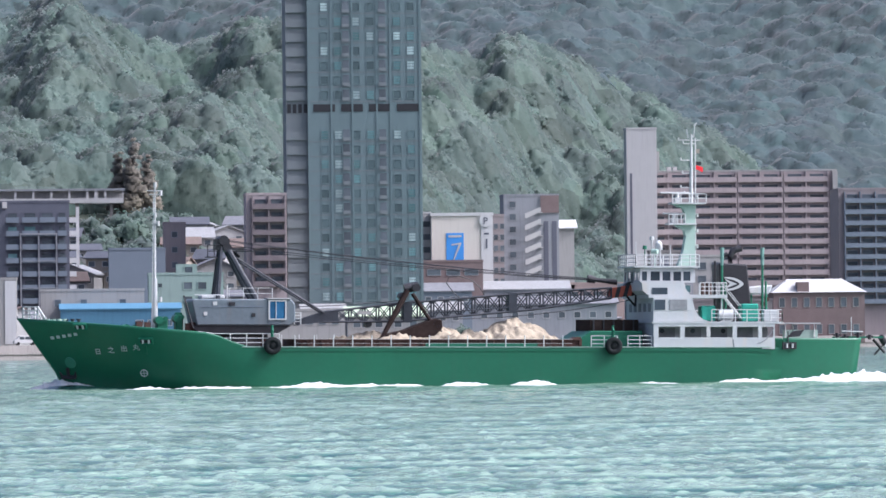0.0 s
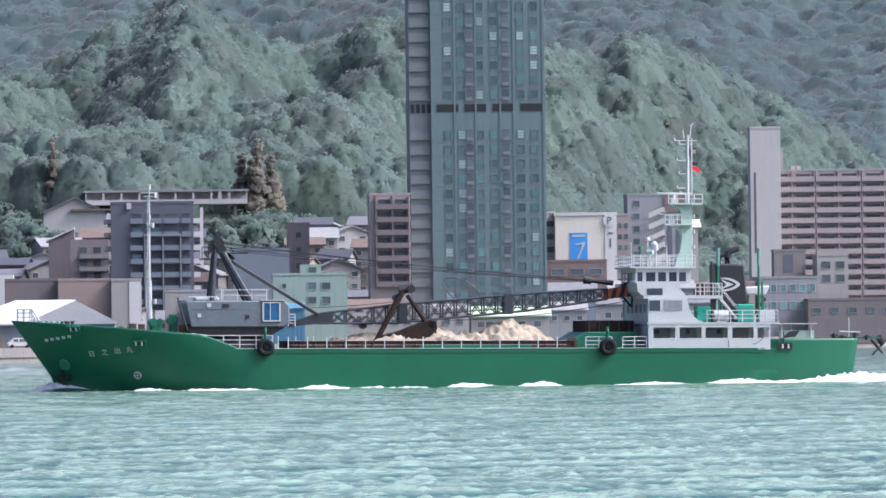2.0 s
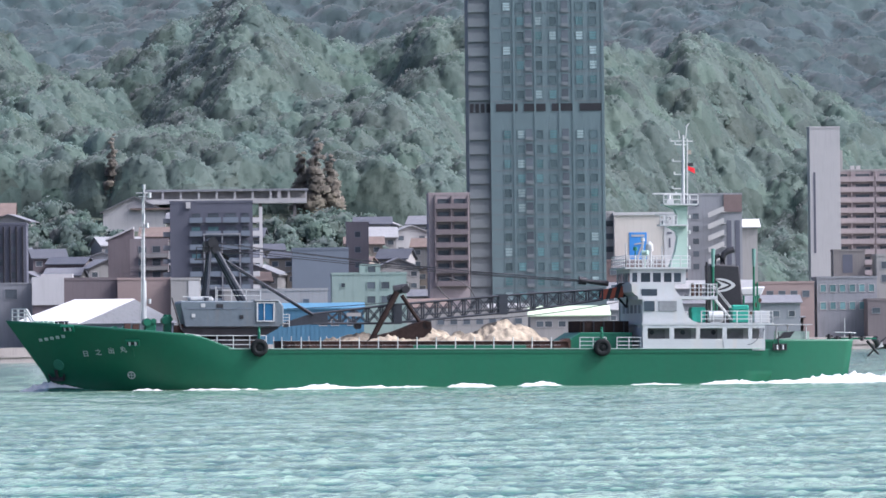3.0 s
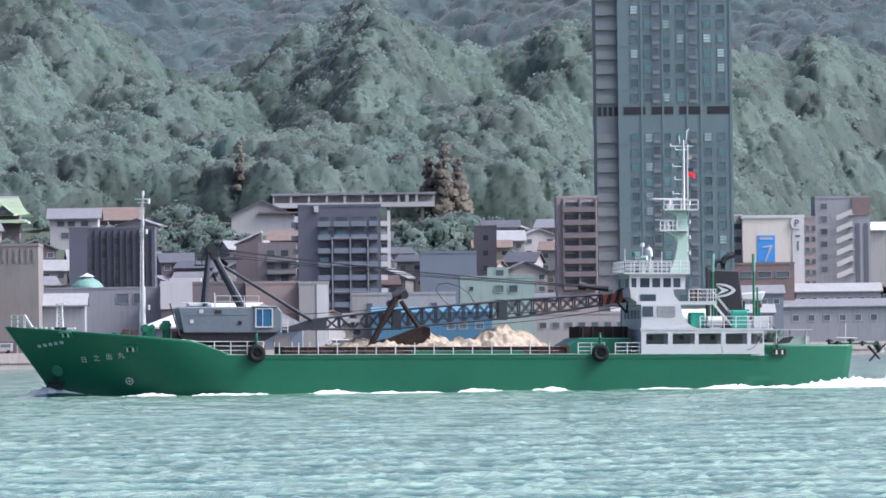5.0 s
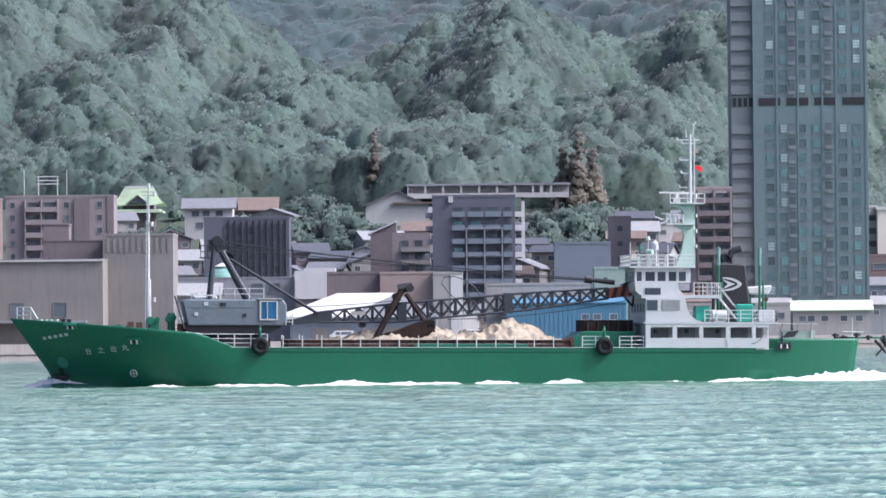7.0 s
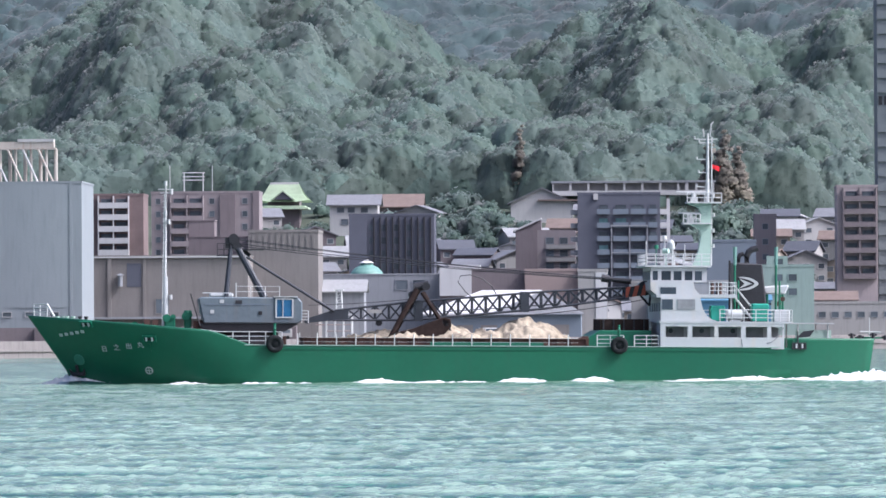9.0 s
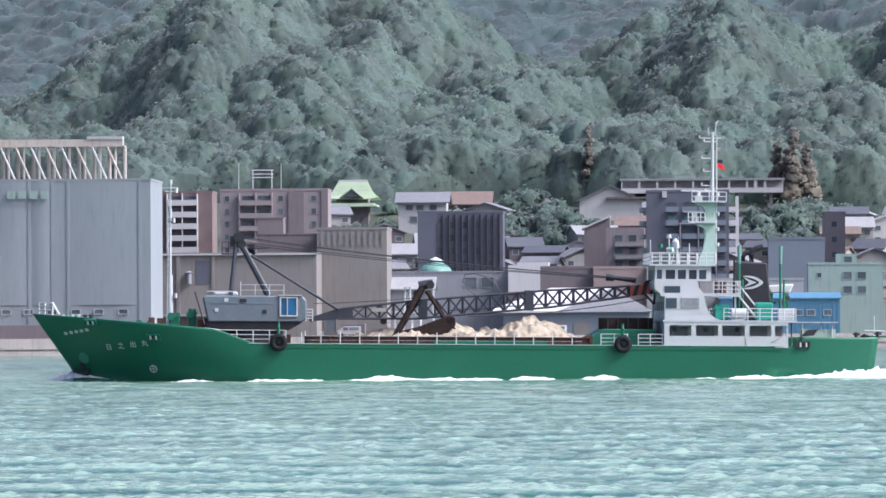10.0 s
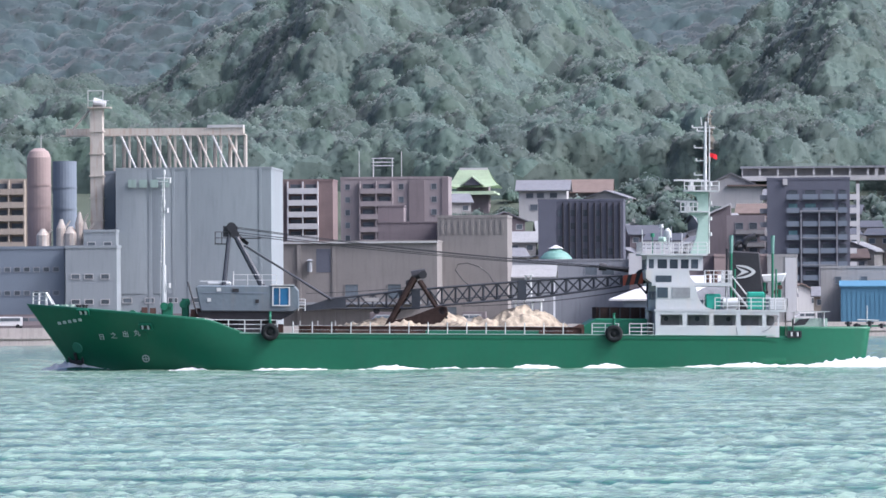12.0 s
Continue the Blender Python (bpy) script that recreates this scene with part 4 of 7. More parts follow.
def silo_plant():
    y = 1006
    ob, w, h = block("grain_silo", "tall pale grey grain silo block with ribbed wall", -126.4, -98.6, 26.7, y, 22, M_SILO, parapet=0.35)
    for f in (0.22, 0.37, 0.47, 0.93):
        bar(ob, "wall_seam", -w / 2 + f * w - 0.25, -w / 2 + f * w + 0.25, -0.12, 0, 0, h, M_SILO)
    # shallow rounded silo cells behind the cladding line
    for k in range(3):
        bm = bmesh.new()
        x0 = -w / 2 + (0.005, 0.235, 0.485)[k] * w
        x1 = -w / 2 + (0.215, 0.365, 0.925)[k] * w
        n = 10
        o = [(x0 + (x1 - x0) * i / n, -0.15 * math.sin(math.pi * i / n)) for i in range(n + 1)]
        lo = [bm.verts.new((x, q - 0.01, 6.2)) for x, q in o]
        hi = [bm.verts.new((x, q - 0.01, h - 0.1)) for x, q in o]
        for i in range(n):
            bm.faces.new((lo[i], lo[i + 1], hi[i + 1], hi[i]))
        bm.faces.new(hi)
        bm.faces.new(lo[::-1])
        part("silo_cell", bm, M_SILO, ob)
    for x in (-w / 2 + 2.3, -w / 2 + 4.3, -w / 2 + 6.3, -w / 2 + 8.3):
        bar(ob, "sign_character", x, x + 1.4, -0.55, -0.4, h - 3.2, h - 1.8, M_MINTB, "faded green sign character")
    windows(ob, [-w / 2 + q for q in (2.0, 6.0, 10.2, 14.5, 18.6, 23)], [4.6], 1.5, 0.75, M_PANE, M_WHITEB, y=-0.05)
    # the silo's left face as a darker block, its shade put in the colour
    side, ws, hs = block("silo_annex", "left face of the silo, its shade painted in darker grey", -130.2, -126.45, 26.0, y + 5, 15, M_BLUEGREY)
    # conveyor gallery on trestles along the roof
    x0, x1, top = site(-136.4, -103.6, 34.3, y + 6)
    zr = EYE + 27.0 * (y + 6) / 1000
    g = thing("conveyor_gallery", bmesh_box(x0 + 1, x1, -1.2, 1.2, top - 1.3, top - 0.2), M_STEEL, pose(0, y + 8, 0), "weathered steel conveyor gallery on trestles over the silo", "conveyor")
    bar(g, "gallery_rail", x0, x1 + 0.3, -1.5, 1.5, top - 1.55, top - 1.3, M_STEEL)
    bar(g, "roof_sheet", x1 - 6.5, x1, -1.4, 1.4, top - 0.2, top + 0.3, M_WHITEB)
    n = 9
    for k in range(n):
        x = -126.0 * (y + 6) / 1000 + (x1 - 0.6 + 126.0 * (y + 6) / 1000) * k / (n - 1)
        for s in (-1, 1):
            bm = bmesh.new()
            rod(bm, (x + 0.75 * s, s * 1.0, zr - 1.5), (x + 0.75 * s, s * 1.0, top - 1.5), 0.24 if s < 0 else 0.34, sides=6)
            part("trestle_leg", bm, M_STEEL, g)
        if k:
            bm = bmesh.new()
            rod(bm, (x - 2.2, -1.3, top - 1.6), (x + 0.9, -4.4, zr - 0.4), 0.20, sides=6)
            part("brace", bm, M_WHITEB if k % 2 else M_STEEL, g)
    # elevator leg
    x0, x1, top = site(-131.8, -129.6, 38.2, y - 4)
    xm = (x0 + x1) / 2
    e = thing("bucket_elevator", bmesh_box(x0, x1, -1.2, 1.2, 20, top), M_STEEL, pose(0, y + 3.8, 0), "weathered steel bucket elevator leg with head platform", "elevator")
    for z in range(22, int(top), 4):
        bar(e, "flange", x0 - 0.2, x1 + 0.2, -1.4, 1.4, z, z + 0.25, M_STEEL)
    bar(e, "platform", x0 - 0.4, x1 + 1.4, -1.8, 1.8, top - 0.2, top, M_STEEL)
    bm = bmesh.new()
    rod(bm, (xm - 0.6, 0, top + 0.9), (xm + 1.6, 0, top + 0.5), 0.85, 0.6, 12)
    part("drive_head", bm, M_WHITEROOF, e)
    bm = bmesh.new()
    for x, z in ((x0 - 0.3, 1.1), (x0 - 0.3, 2.9), (x1 + 0.2, 2.9)):
        rod(bm, (x, -1.6, top), (x, -1.6, top + z), 0.08, sides=5)
    rod(bm, (x0 - 0.3, -1.6, top + 2.9), (x1 + 0.2, -1.6, top + 2.9), 0.08, sides=5)
    rod(bm, (x0 - 0.3, -1.6, top + 1.1), (x1 + 1.3, -1.6, top + 1.1), 0.06, sides=5)
    part("rail", bm, M_RAIL, e)
    bm = bmesh.new()
    rod(bm, (x0, -0.6, top - 0.4), (x0 - 3.4, -0.6, top - 4.2), 0.2, sides=6)
    part("brace", bm, M_STEEL, e)
    # low offices at the water
    lo, w2, h2 = block("mill_office", "pale grey mill office with small windows", -135.5, -126.3, 12.8, y - 6, 12, M_SILO)
    for zz, xs in ((4.4, (-2.8, -0.4, 2.5)), (8.9, (-2.8, -0.4, 2.5))):
        windows(lo, xs, [zz], 1.4, 0.75, M_PANE, M_WHITEB)
    up, w3, h3 = block("office_annex", "pale grey upper stair block", -132.2, -126.4, 15.6, y - 4, 8, M_SILO)
    windows(up, [-1.5, 1.4], [h3 - 2.6], 1.3, 0.8, M_PANE, M_WHITEB)
    ll, w4, h4 = block("mill_office", "long grey mill building with window rows", -160, -135.6, 12.7, y - 4, 14, M_BLUEGREY)
    windows(ll, [w4 / 2 - 1.6 - 1.75 * k for k in range(12)], [h4 - 4.0, h4 - 8.2], 0.95, 0.7, M_PANE, M_GREYB)
    # dark strip paints the shade along the foot of the mill buildings
    bar(lo, "plinth", -w2 / 2 - 24, w2 / 2 + 26, -0.5, -0.02, 0, 2.6, M_BROWN)
    # round towers
    for name, b0, b1, e_, yy, m, lab in (("round_silo", -142.3, -138.0, 29.0, 1022, M_SALMON, "pink rounded silo tower with domed top"), ("round_silo", -137.7, -133.4, 28.3, 1040, M_BLUEGREY, "dark grey round silo tower")):
        x0, x1, top = site(b0, b1, e_, yy)
        bm = bmesh.new()
        rod(bm, (0, 0, 0), (0, 0, top - 2.7), (x1 - x0) / 2, sides=24)
        if m is M_SALMON:
            rod(bm, (0, 0, top - 2.7), (0, 0, top - 1.6), (x1 - x0) / 2, (x1 - x0) * 0.4, 24)
            rod(bm, (0, 0, top - 1.6), (0, 0, top - 1.0), (x1 - x0) * 0.4, (x1 - x0) * 0.2, 24)
        so = thing(name, bm, m, pose((x0 + x1) / 2, yy, 2.7), lab, "silo")
        bm = bmesh.new()
        for k in range(6):
            rod(bm, (0, 0, 6 + k * 4), (0, 0, 6.2 + k * 4), (x1 - x0) / 2 + 0.1, sides=24)
        part("hoop", bm, m, so)
        if m is M_SALMON:
            bm = bmesh.new()
            rod(bm, (0.4, 0, top - 3), (0.4, 0, top + 1.5), 0.06)
            part("antenna", bm, M_RAIL, so)
    for x, r_, hh in ((-137.3, 0.9, 5.5), (-135.6, 1.3, 4.2), (-134.0, 0.8, 6.8), (-133.0, 0.6, 5.0), (-140.6, 1.2, 3.8)):
        bm = bmesh.new()
        rod(bm, (0, 0, 0), (0, 0, hh * 0.7), r_, sides=12)
        rod(bm, (0, 0, hh * 0.7), (0, 0, hh), r_, r_ * 0.3, 12)
        rod(bm, (0, 0, hh * 0.5), (1.6, 0, hh * 0.95), 0.18, sides=6)
        thing("dust_hopper", bm, M_STEEL, pose(x, y + 2, EYE + 12.6 * (y - 4) / 1000), "rusty dust hopper with a feed pipe on the roof", "hopper", group="roof hoppers")
    la, wl, hl = block("apartment_house", "beige apartment block with dark balcony rows", -152, -142.0, 24.8, 1120, 12, M_BEIGE, base=2.7)
    balcony_rows(la, -wl / 2 + 1, wl / 2 - 0.8, [hl - 2.5 - 2.65 * k for k in range(5)], M_BEIGE, split=3)


def hillside_landmarks():
    # temple with a sweeping copper roof
    y = 1385
    x0, x1, top = site(-66.4, -59.0, 26.4, y)
    w = x1 - x0
    foot = float(land((x0 + x1) / 2, y))
    t = thing("temple", bmesh_box(-w * 0.38, w * 0.38, 0, 9, -3, top - foot - 4.0), M_BROWN, pose((x0 + x1) / 2, y, foot), "old timber temple under a sweeping green copper roof", "temple")
    FOOT.append((x0, x1, y - 3, y + 12))
    h = top - foot
    bm = bmesh.new()
    prof = [(-2.2, h - 4.6), (-0.5, h - 3.8), (1.2, h - 2.6), (2.9, h - 1.0), (4.2, h + 0.0)]
    rows_ = []
    for k, (yy, z) in enumerate(prof):
        half = w * (0.66, 0.58, 0.48, 0.40, 0.35)[k]
        rows_.append([bm.verts.new((-half, yy, z + (0.5 if k == 0 else 0))), bm.verts.new((-half * 0.5, yy, z)), bm.verts.new((half * 0.5, yy, z)), bm.verts.new((half, yy, z + (0.5 if k == 0 else 0)))])
    for yy, z in reversed(prof[:-1]):
        k = [p[0] for p in prof].index(yy)
        half = w * (0.66, 0.58, 0.48, 0.40, 0.35)[k]
        rows_.append([bm.verts.new((x, 8.4 - yy, z)) for x in (-half, -half * 0.5, half * 0.5, half)])
    for a, b in zip(rows_, rows_[1:]):
        for i in range(3):
            bm.faces.new((a[i], a[i + 1], b[i + 1], b[i]))
    bmesh.ops.solidify(bm, geom=list(bm.faces), thickness=0.35)
    part("roof", bm, M_COPPER, t, "green copper roof")
    bm = bmesh.new()
    prism(bm, [(-2.2, h - 4.1), (2.2, h - 4.1), (1.0, h - 3.0), (0, h - 2.1), (-1.0, h - 3.0)], -2.4, 1.0)
    part("porch_gable", bm, M_ROOFS[3], t)
    bm = bmesh.new()
    for s in (-1, 1):
        prism(bm, [(0, h - 1.7), (0, h - 2.1), (s * 2.9, h - 4.4), (s * 2.9, h - 4.1)][::s], -2.7, 1.0)
    part("porch_roof", bm, M_COPPER, t)
    for k, (half, z0) in enumerate(((0.60, h - 6.4), (0.52, h - 6.0))):
        bar(t, "lower_roof", -w * half, w * half, -2.6 + 0.8 * k, 9, z0, z0 + 0.45, M_COPPER)
    bar(t, "ridge", -w * 0.34, w * 0.34, 3.9, 4.5, h - 0.2, h + 0.3, M_WHITEROOF)
    # white villa
    v, wv, hv = block("white_house", "white two-storey house with a grey tiled roof", -54.5, -46.0, 22.6, 1376, 10, M_WHITEB, parapet=0)
    roof_gable(v, wv, 10, hv, 2.2, 0.9, M_ROOFS[0])
    windows(v, [-3.2, -0.6, 2.6], [hv - 2.0], 1.6, 1.1, M_PANE, M_GREYB)
    windows(v, [-2.2, 1.4, 3.6], [hv - 5.0], 1.6, 1.3, M_PANE, M_GREYB)
    d, wd, hd = block("dark_roofed_hall", "wooden hall with a broad brown roof", -45.6, -38.6, 22.4, 1400, 9, M_BROWN, parapet=0)
    roof_gable(d, wd, 9, hd, 2.6, 1.2, M_ROOFS[1])
    k, wk, hk = block("black_apartment", "black apartment block with ribbed front", -51.1, -36.0, 20.5, 1272, 13, M_DARKB)
    for i in range(10):
        x = -wk / 2 + 5.6 + 1.42 * i
        bar(k, "rib", x - 0.16, x + 0.16, -0.5, 0, 0, hk - 0.4, M_BLACK)
    windows(k, [-wk / 2 + 5 + 2.84 * q for q in range(5)], [hk - 3.4 - 2.9 * q for q in range(5)], 1.1, 1.4, M_PANE, M_DARKB)
    bar(k, "side_pier", -wk / 2, -wk / 2 + 4, -0.3, 0, 0, hk, M_DARKB)
    # round pavilion with a dome
    y = 1170
    x0, x1, top = site(-50.8, -45.2, 12.4, y)
    r_ = (x1 - x0) / 2
    bm = bmesh.new()
    rod(bm, (0, 0, 0), (0, 0, top - 2.7 - 2.9), r_ * 0.95, sides=24)
    p = thing("domed_pavilion", bm, M_PALE, pose((x0 + x1) / 2, y, 2.7), "round pavilion with a pale green dome", "pavilion")
    bm = bmesh.new()
    hb = top - 2.7 - 2.9
    ring = [(r_ * 1.08, 0), (r_ * 0.98, 0.8), (r_ * 0.75, 1.6), (r_ * 0.42, 2.2), (r_ * 0.40, 2.6)]
    for (ra, za), (rb, zb) in zip(ring, ring[1:]):
        rod(bm, (0, 0, hb + za), (0, 0, hb + zb), ra, rb, 28)
    part("dome", bm, M_DOME, p, smooth=False)
    bm = bmesh.new()
    rod(bm, (0, 0, hb + 2.6), (0, 0, hb + 3.3), r_ * 0.5, r_ * 0.06, 20)
    part("lantern", bm, M_WHITEROOF, p)
    o, w_, h_ = block("market_hall", "grey low market hall with a dark window band", -57.5, -33.6, 10.0, 1160, 9, M_GREYB, parapet=0.3)
    windows(o, [w_ / 2 - 9.5, w_ / 2 - 6], [h_ - 3.0], 2.4, 1.9, M_PANE, M_GREYB)
    o2, w2_, h2_ = block("sunlit_wall", "white end wall of a harbour store", -33.5, -27.9, 11.7, 1156, 6, M_WHITEROOF, parapet=0)
    q, wq, hq = block("quay_store", "grey store house with a shallow roof", -60, -48.5, 7.2, 1078, 8, M_GREYB, parapet=0)
    roof_gable(q, wq, 8, hq, 2.0, 0.6, M_ROOFS[2])
    # white harbour light: a broad railed frame with a slender lattice on it
    x, _, top = site(-52.9, -52.9, 7.5, 1062)
    bm = bmesh.new()
    box(bm, -2.8, 2.8, -1.6, 1.6, 0, 0.5)
    hl = thing("harbour_light", bm, M_CONC, pose(x, 1061, 2.7), "white lattice harbour light on a railed frame on the quay", "beacon")
    for px in (-2.4, -0.8, 0.8, 2.4):
        for py in (-1.3, 1.3):
            bm = bmesh.new()
            rod(bm, (px, py, 0.5), (px, py, 4.6), 0.16, sides=6)
            part("frame_post", bm, M_RAIL, hl)
    for z in (1.7, 2.9):
        for py in (-1.3, 1.3):
            bm = bmesh.new()
            rod(bm, (-4.4 if z > 2 else -2.4, py, z), (2.4, py, z), 0.1, sides=6)
            part("frame_rail", bm, M_SALMON, hl)
    bar(hl, "frame_deck", -2.9, 2.9, -1.7, 1.7, 4.6, 4.95, M_WHITEROOF)
    bm = bmesh.new()
    for s in ((-0.6, -0.6), (0.6, -0.6), (0.6, 0.6), (-0.6, 0.6)):
        rod(bm, (s[0], s[1], 4.95), (s[0] * 0.7, s[1] * 0.7, top - 2.7), 0.15, sides=6)
    for z in range(5, int(top - 2.7)):
        rod(bm, (-0.6, -0.6, z), (0.6, -0.6, z), 0.06, sides=5)
        rod(bm, (-0.6, -0.6, z), (0.6, -0.6, z + 0.9), 0.06, sides=5)
    part("lattice", bm, M_RAIL, hl)
    bar(hl, "gallery", -0.9, 0.9, -0.9, 0.9, top - 2.9, top - 2.7, M_RAIL)


def small_house(x, y, w, d, h, rise, wall, roof, turn, hip):
    foot = float(land(x, y)) if y > 1262 else 2.7
    bm = bmesh.new()
    box(bm, -w / 2, w / 2, 0, d, -2.5, h)
    label = {"roof_grey": "grey-tiled", "roof_brown": "brown-tiled", "roof_light": "pale-roofed", "roof_slate": "dark slate-roofed"}[roof.name]
    tone = {"white_render": "white", "pale_render": "pale grey", "beige_render": "beige", "brown_cladding": "brown"}[wall.name]
    ob = thing("house", bm, wall, pose(x, y, foot, 0, 0, turn), f"{tone} rendered {label} house among the hillside homes", "house", group="hillside houses")
    roof_gable(ob, w, d, h, rise, 0.6, roof, ridge_x=hip)
    n = max(1, int(w / 3))
    windows(ob, steps(-w / 2 + 1.4, w / 2 - 1.4, n), [h - 2.0] + ([h - 4.8] if h > 5.4 else []), 1.4, 1.1, M_PANE, M_WHITEB)


def wooded(x, y):
    """Stretches between the upper houses that are all trees."""
    b = 1000 * x / y
    return y > 1348 and (-37 < b < -23 or 4.5 < b < 20.5)


def hillside_homes():
    r = random.Random(12)
    walls = [M_WHITEB, M_PALE, M_PALE, M_BEIGE, M_BROWN]
    made = 0
    for row, y in enumerate((1205, 1222, 1268, 1281, 1294, 1307, 1320, 1333, 1346, 1359, 1372, 1385, 1398)):
        x = -0.076 * y if row > 1 else -0.06 * y
        while x < (0.098 if row > 1 else 0.02) * y:
            w = r.uniform(6, 11)
            xc, yc = x + w / 2, y + r.uniform(-4, 4)
            x += w + r.uniform(0.5, 4.0)
            h, d = r.choice((3.2, 5.8, 5.8, 6.2)), r.uniform(6, 9)
            wall, roof = r.choice(walls), r.choice(M_ROOFS)
            turn, hip, rise = r.uniform(-22, 22), r.random() < 0.6, r.uniform(1.3, 2.2)
            if row > 8 and r.random() < 0.35 or wooded(xc, yc):
                continue
            if yc - 8 < shore_y(xc) + 40:
                continue
            if any(a - w / 2 < xc < b + w / 2 and c - d - 1 < yc < e + 1 for a, b, c, e in FOOT):
                continue
            small_house(xc, yc, w, d, h, rise, wall, roof, turn, hip)
            made += 1
    return made


tower_block()
parking_tower()
zigzag_building()
slab_apartments()
brick_hall()
right_offices()
dark_block()
hill_gallery()
shed_roof_house()
harbour_sheds()
quay_row()
quay_clutter()
concrete_mill()
silo_plant()
hillside_landmarks()
hillside_homes()


# ---- woods: crowns of many leaf clumps, joined as one far wood ----
def crown_mesh(seed, clumps=220, leaf=0.60, heart=0.84):
    """Vertices and triangles of one crown about 1 m in radius, standing on its foot: leaf clumps on a lumpy dome."""
    g = np.random.default_rng(seed)
    lobes = [(0, 0, 0.62, 0.60)] + [(0.52 * math.cos(a), 0.52 * math.sin(a), g.uniform(0.35, 0.75), g.uniform(0.32, 0.46)) for a in g.random(5) * 6.28]
    pts, tris = [], []
    for k in range(clumps):
        cx, cy, cz, rad = lobes[g.integers(len(lobes))]
        d = g.normal(size=3)
        d[2] = abs(d[2]) * 0.9 + 0.05 if g.random() < 0.8 else d[2]
        d /= np.linalg.norm(d)
        c = np.array((cx, cy, cz)) + d * rad * g.uniform(0.78, 1.14)
        nrm = d + g.normal(size=3) * 0.32
        nrm /= np.linalg.norm(nrm)
        u = np.cross(nrm, g.normal(size=3))
        u /= np.linalg.norm(u)
        v = np.cross(nrm, u)
        s = leaf * g.uniform(0.09, 0.19)
        base = len(pts)
        pts += [c + u * s, c + v * s * 0.8 + nrm * s * 0.2, c - u * s, c - v * s * 0.8 - nrm * s * 0.3]
        tris += [(base, base + 1, base + 3), (base + 1, base + 2, base + 3)]
    # dense heart of each lobe
    for cx, cy, cz, rad in lobes:
        base = len(pts)
        r_ = rad * heart
        pts.append(np.array((cx, cy, cz + r_)))
        for ring, (zz, rr) in enumerate(((0.5, 0.87), (-0.4, 0.95))):
            for q in range(6):
                a = q * math.pi / 3 + ring * 0.5
                pts.append(np.array((cx + r_ * rr * math.cos(a), cy + r_ * rr * math.sin(a), cz + r_ * zz)))
        for q in range(6):
            p = (q + 1) % 6
            tris.append((base, base + 1 + q, base + 1 + p))
            for o in (base + 1,):
                tris += [(o + q, o + 6 + q, o + 6 + p), (o + q, o + 6 + p, o + p)]
    return np.array(pts), np.array(tris)


def wood_mesh(name, spots, material, seed):
    """Joins crowns at the spots (x, y, z, radius, height factor) into one mesh."""
    g = np.random.default_rng(seed)
    kinds = [crown_mesh(seed * 10 + k) for k in range(7)]
    far_kinds = [crown_mesh(seed * 10 + k, 100, 0.85) for k in range(5)]
    vs, ts, ns, off = [], [], [], 0
    for x, y, z, r_, hf in spots:
        p, t = kinds[g.integers(7)] if y < 1740 else far_kinds[g.integers(5)]
        a = g.random() * 6.28
        c, s = math.cos(a), math.sin(a)
        out = p - np.array((0, 0, 0.15)) + g.normal(0, 0.10, p.shape)
        ns.append(np.stack([out[:, 0] * c - out[:, 1] * s, out[:, 0] * s + out[:, 1] * c, out[:, 2] / hf], 1))
        q = np.stack([(p[:, 0] * c - p[:, 1] * s) * r_ + x, (p[:, 0] * s + p[:, 1] * c) * r_ + y, p[:, 2] * r_ * hf + z], 1)
        vs.append(q)
        ts.append(t + off)
        off += len(p)
    v, t = np.concatenate(vs), np.concatenate(ts)
    me = bpy.data.meshes.new(name)
    me.vertices.add(len(v))
    me.vertices.foreach_set("co", v.astype(np.float32).ravel())
    me.loops.add(t.size)
    me.loops.foreach_set("vertex_index", t.astype(np.int32).ravel())
    me.polygons.add(len(t))
    me.polygons.foreach_set("loop_start", np.arange(0, t.size, 3, dtype=np.int32))
    me.polygons.foreach_set("use_smooth", np.full(len(t), True))
    me.update(calc_edges=True)
    # leaves shade with the roundness of their crown
    nv = np.concatenate(ns)
    nv /= np.linalg.norm(nv, axis=1, keepdims=True)
    me.normals_split_custom_set_from_vertices(nv.astype(np.float32))
    me.materials.append(material)
    return me


def cell_domes(X, Y, cell, seed, r_lo, r_hi, lift):
    """Height of overlapping rounded crowns, one to each jittered cell."""
    g = np.random.default_rng(seed)
    n = 256
    jx, jy, rr, hh = g.random((n, n)), g.random((n, n)), g.uniform(r_lo, r_hi, (n, n)), g.uniform(0, lift, (n, n))
    ci, cj = np.floor(X / cell).astype(int), np.floor(Y / cell).astype(int)
    top = np.zeros(X.shape)
    for di in (-1, 0, 1):
        for dj in (-1, 0, 1):
            a, b = ci + di, cj + dj
            k, m = a % n, b % n
            d2 = ((a + jx[k, m]) * cell - X) ** 2 + ((b + jy[k, m]) * cell - Y) ** 2
            r = rr[k, m]
            top = np.maximum(top, hh[k, m] + r * np.sqrt(np.clip(1 - d2 / (1.6 * r * r), 0, 1)))
    return top


def wood_edge(X):
    s, begin, _ = hill_rows(X)
    return begin - 22 * (1 - s) - 8 * s + 6 * np.sin(X / 11)


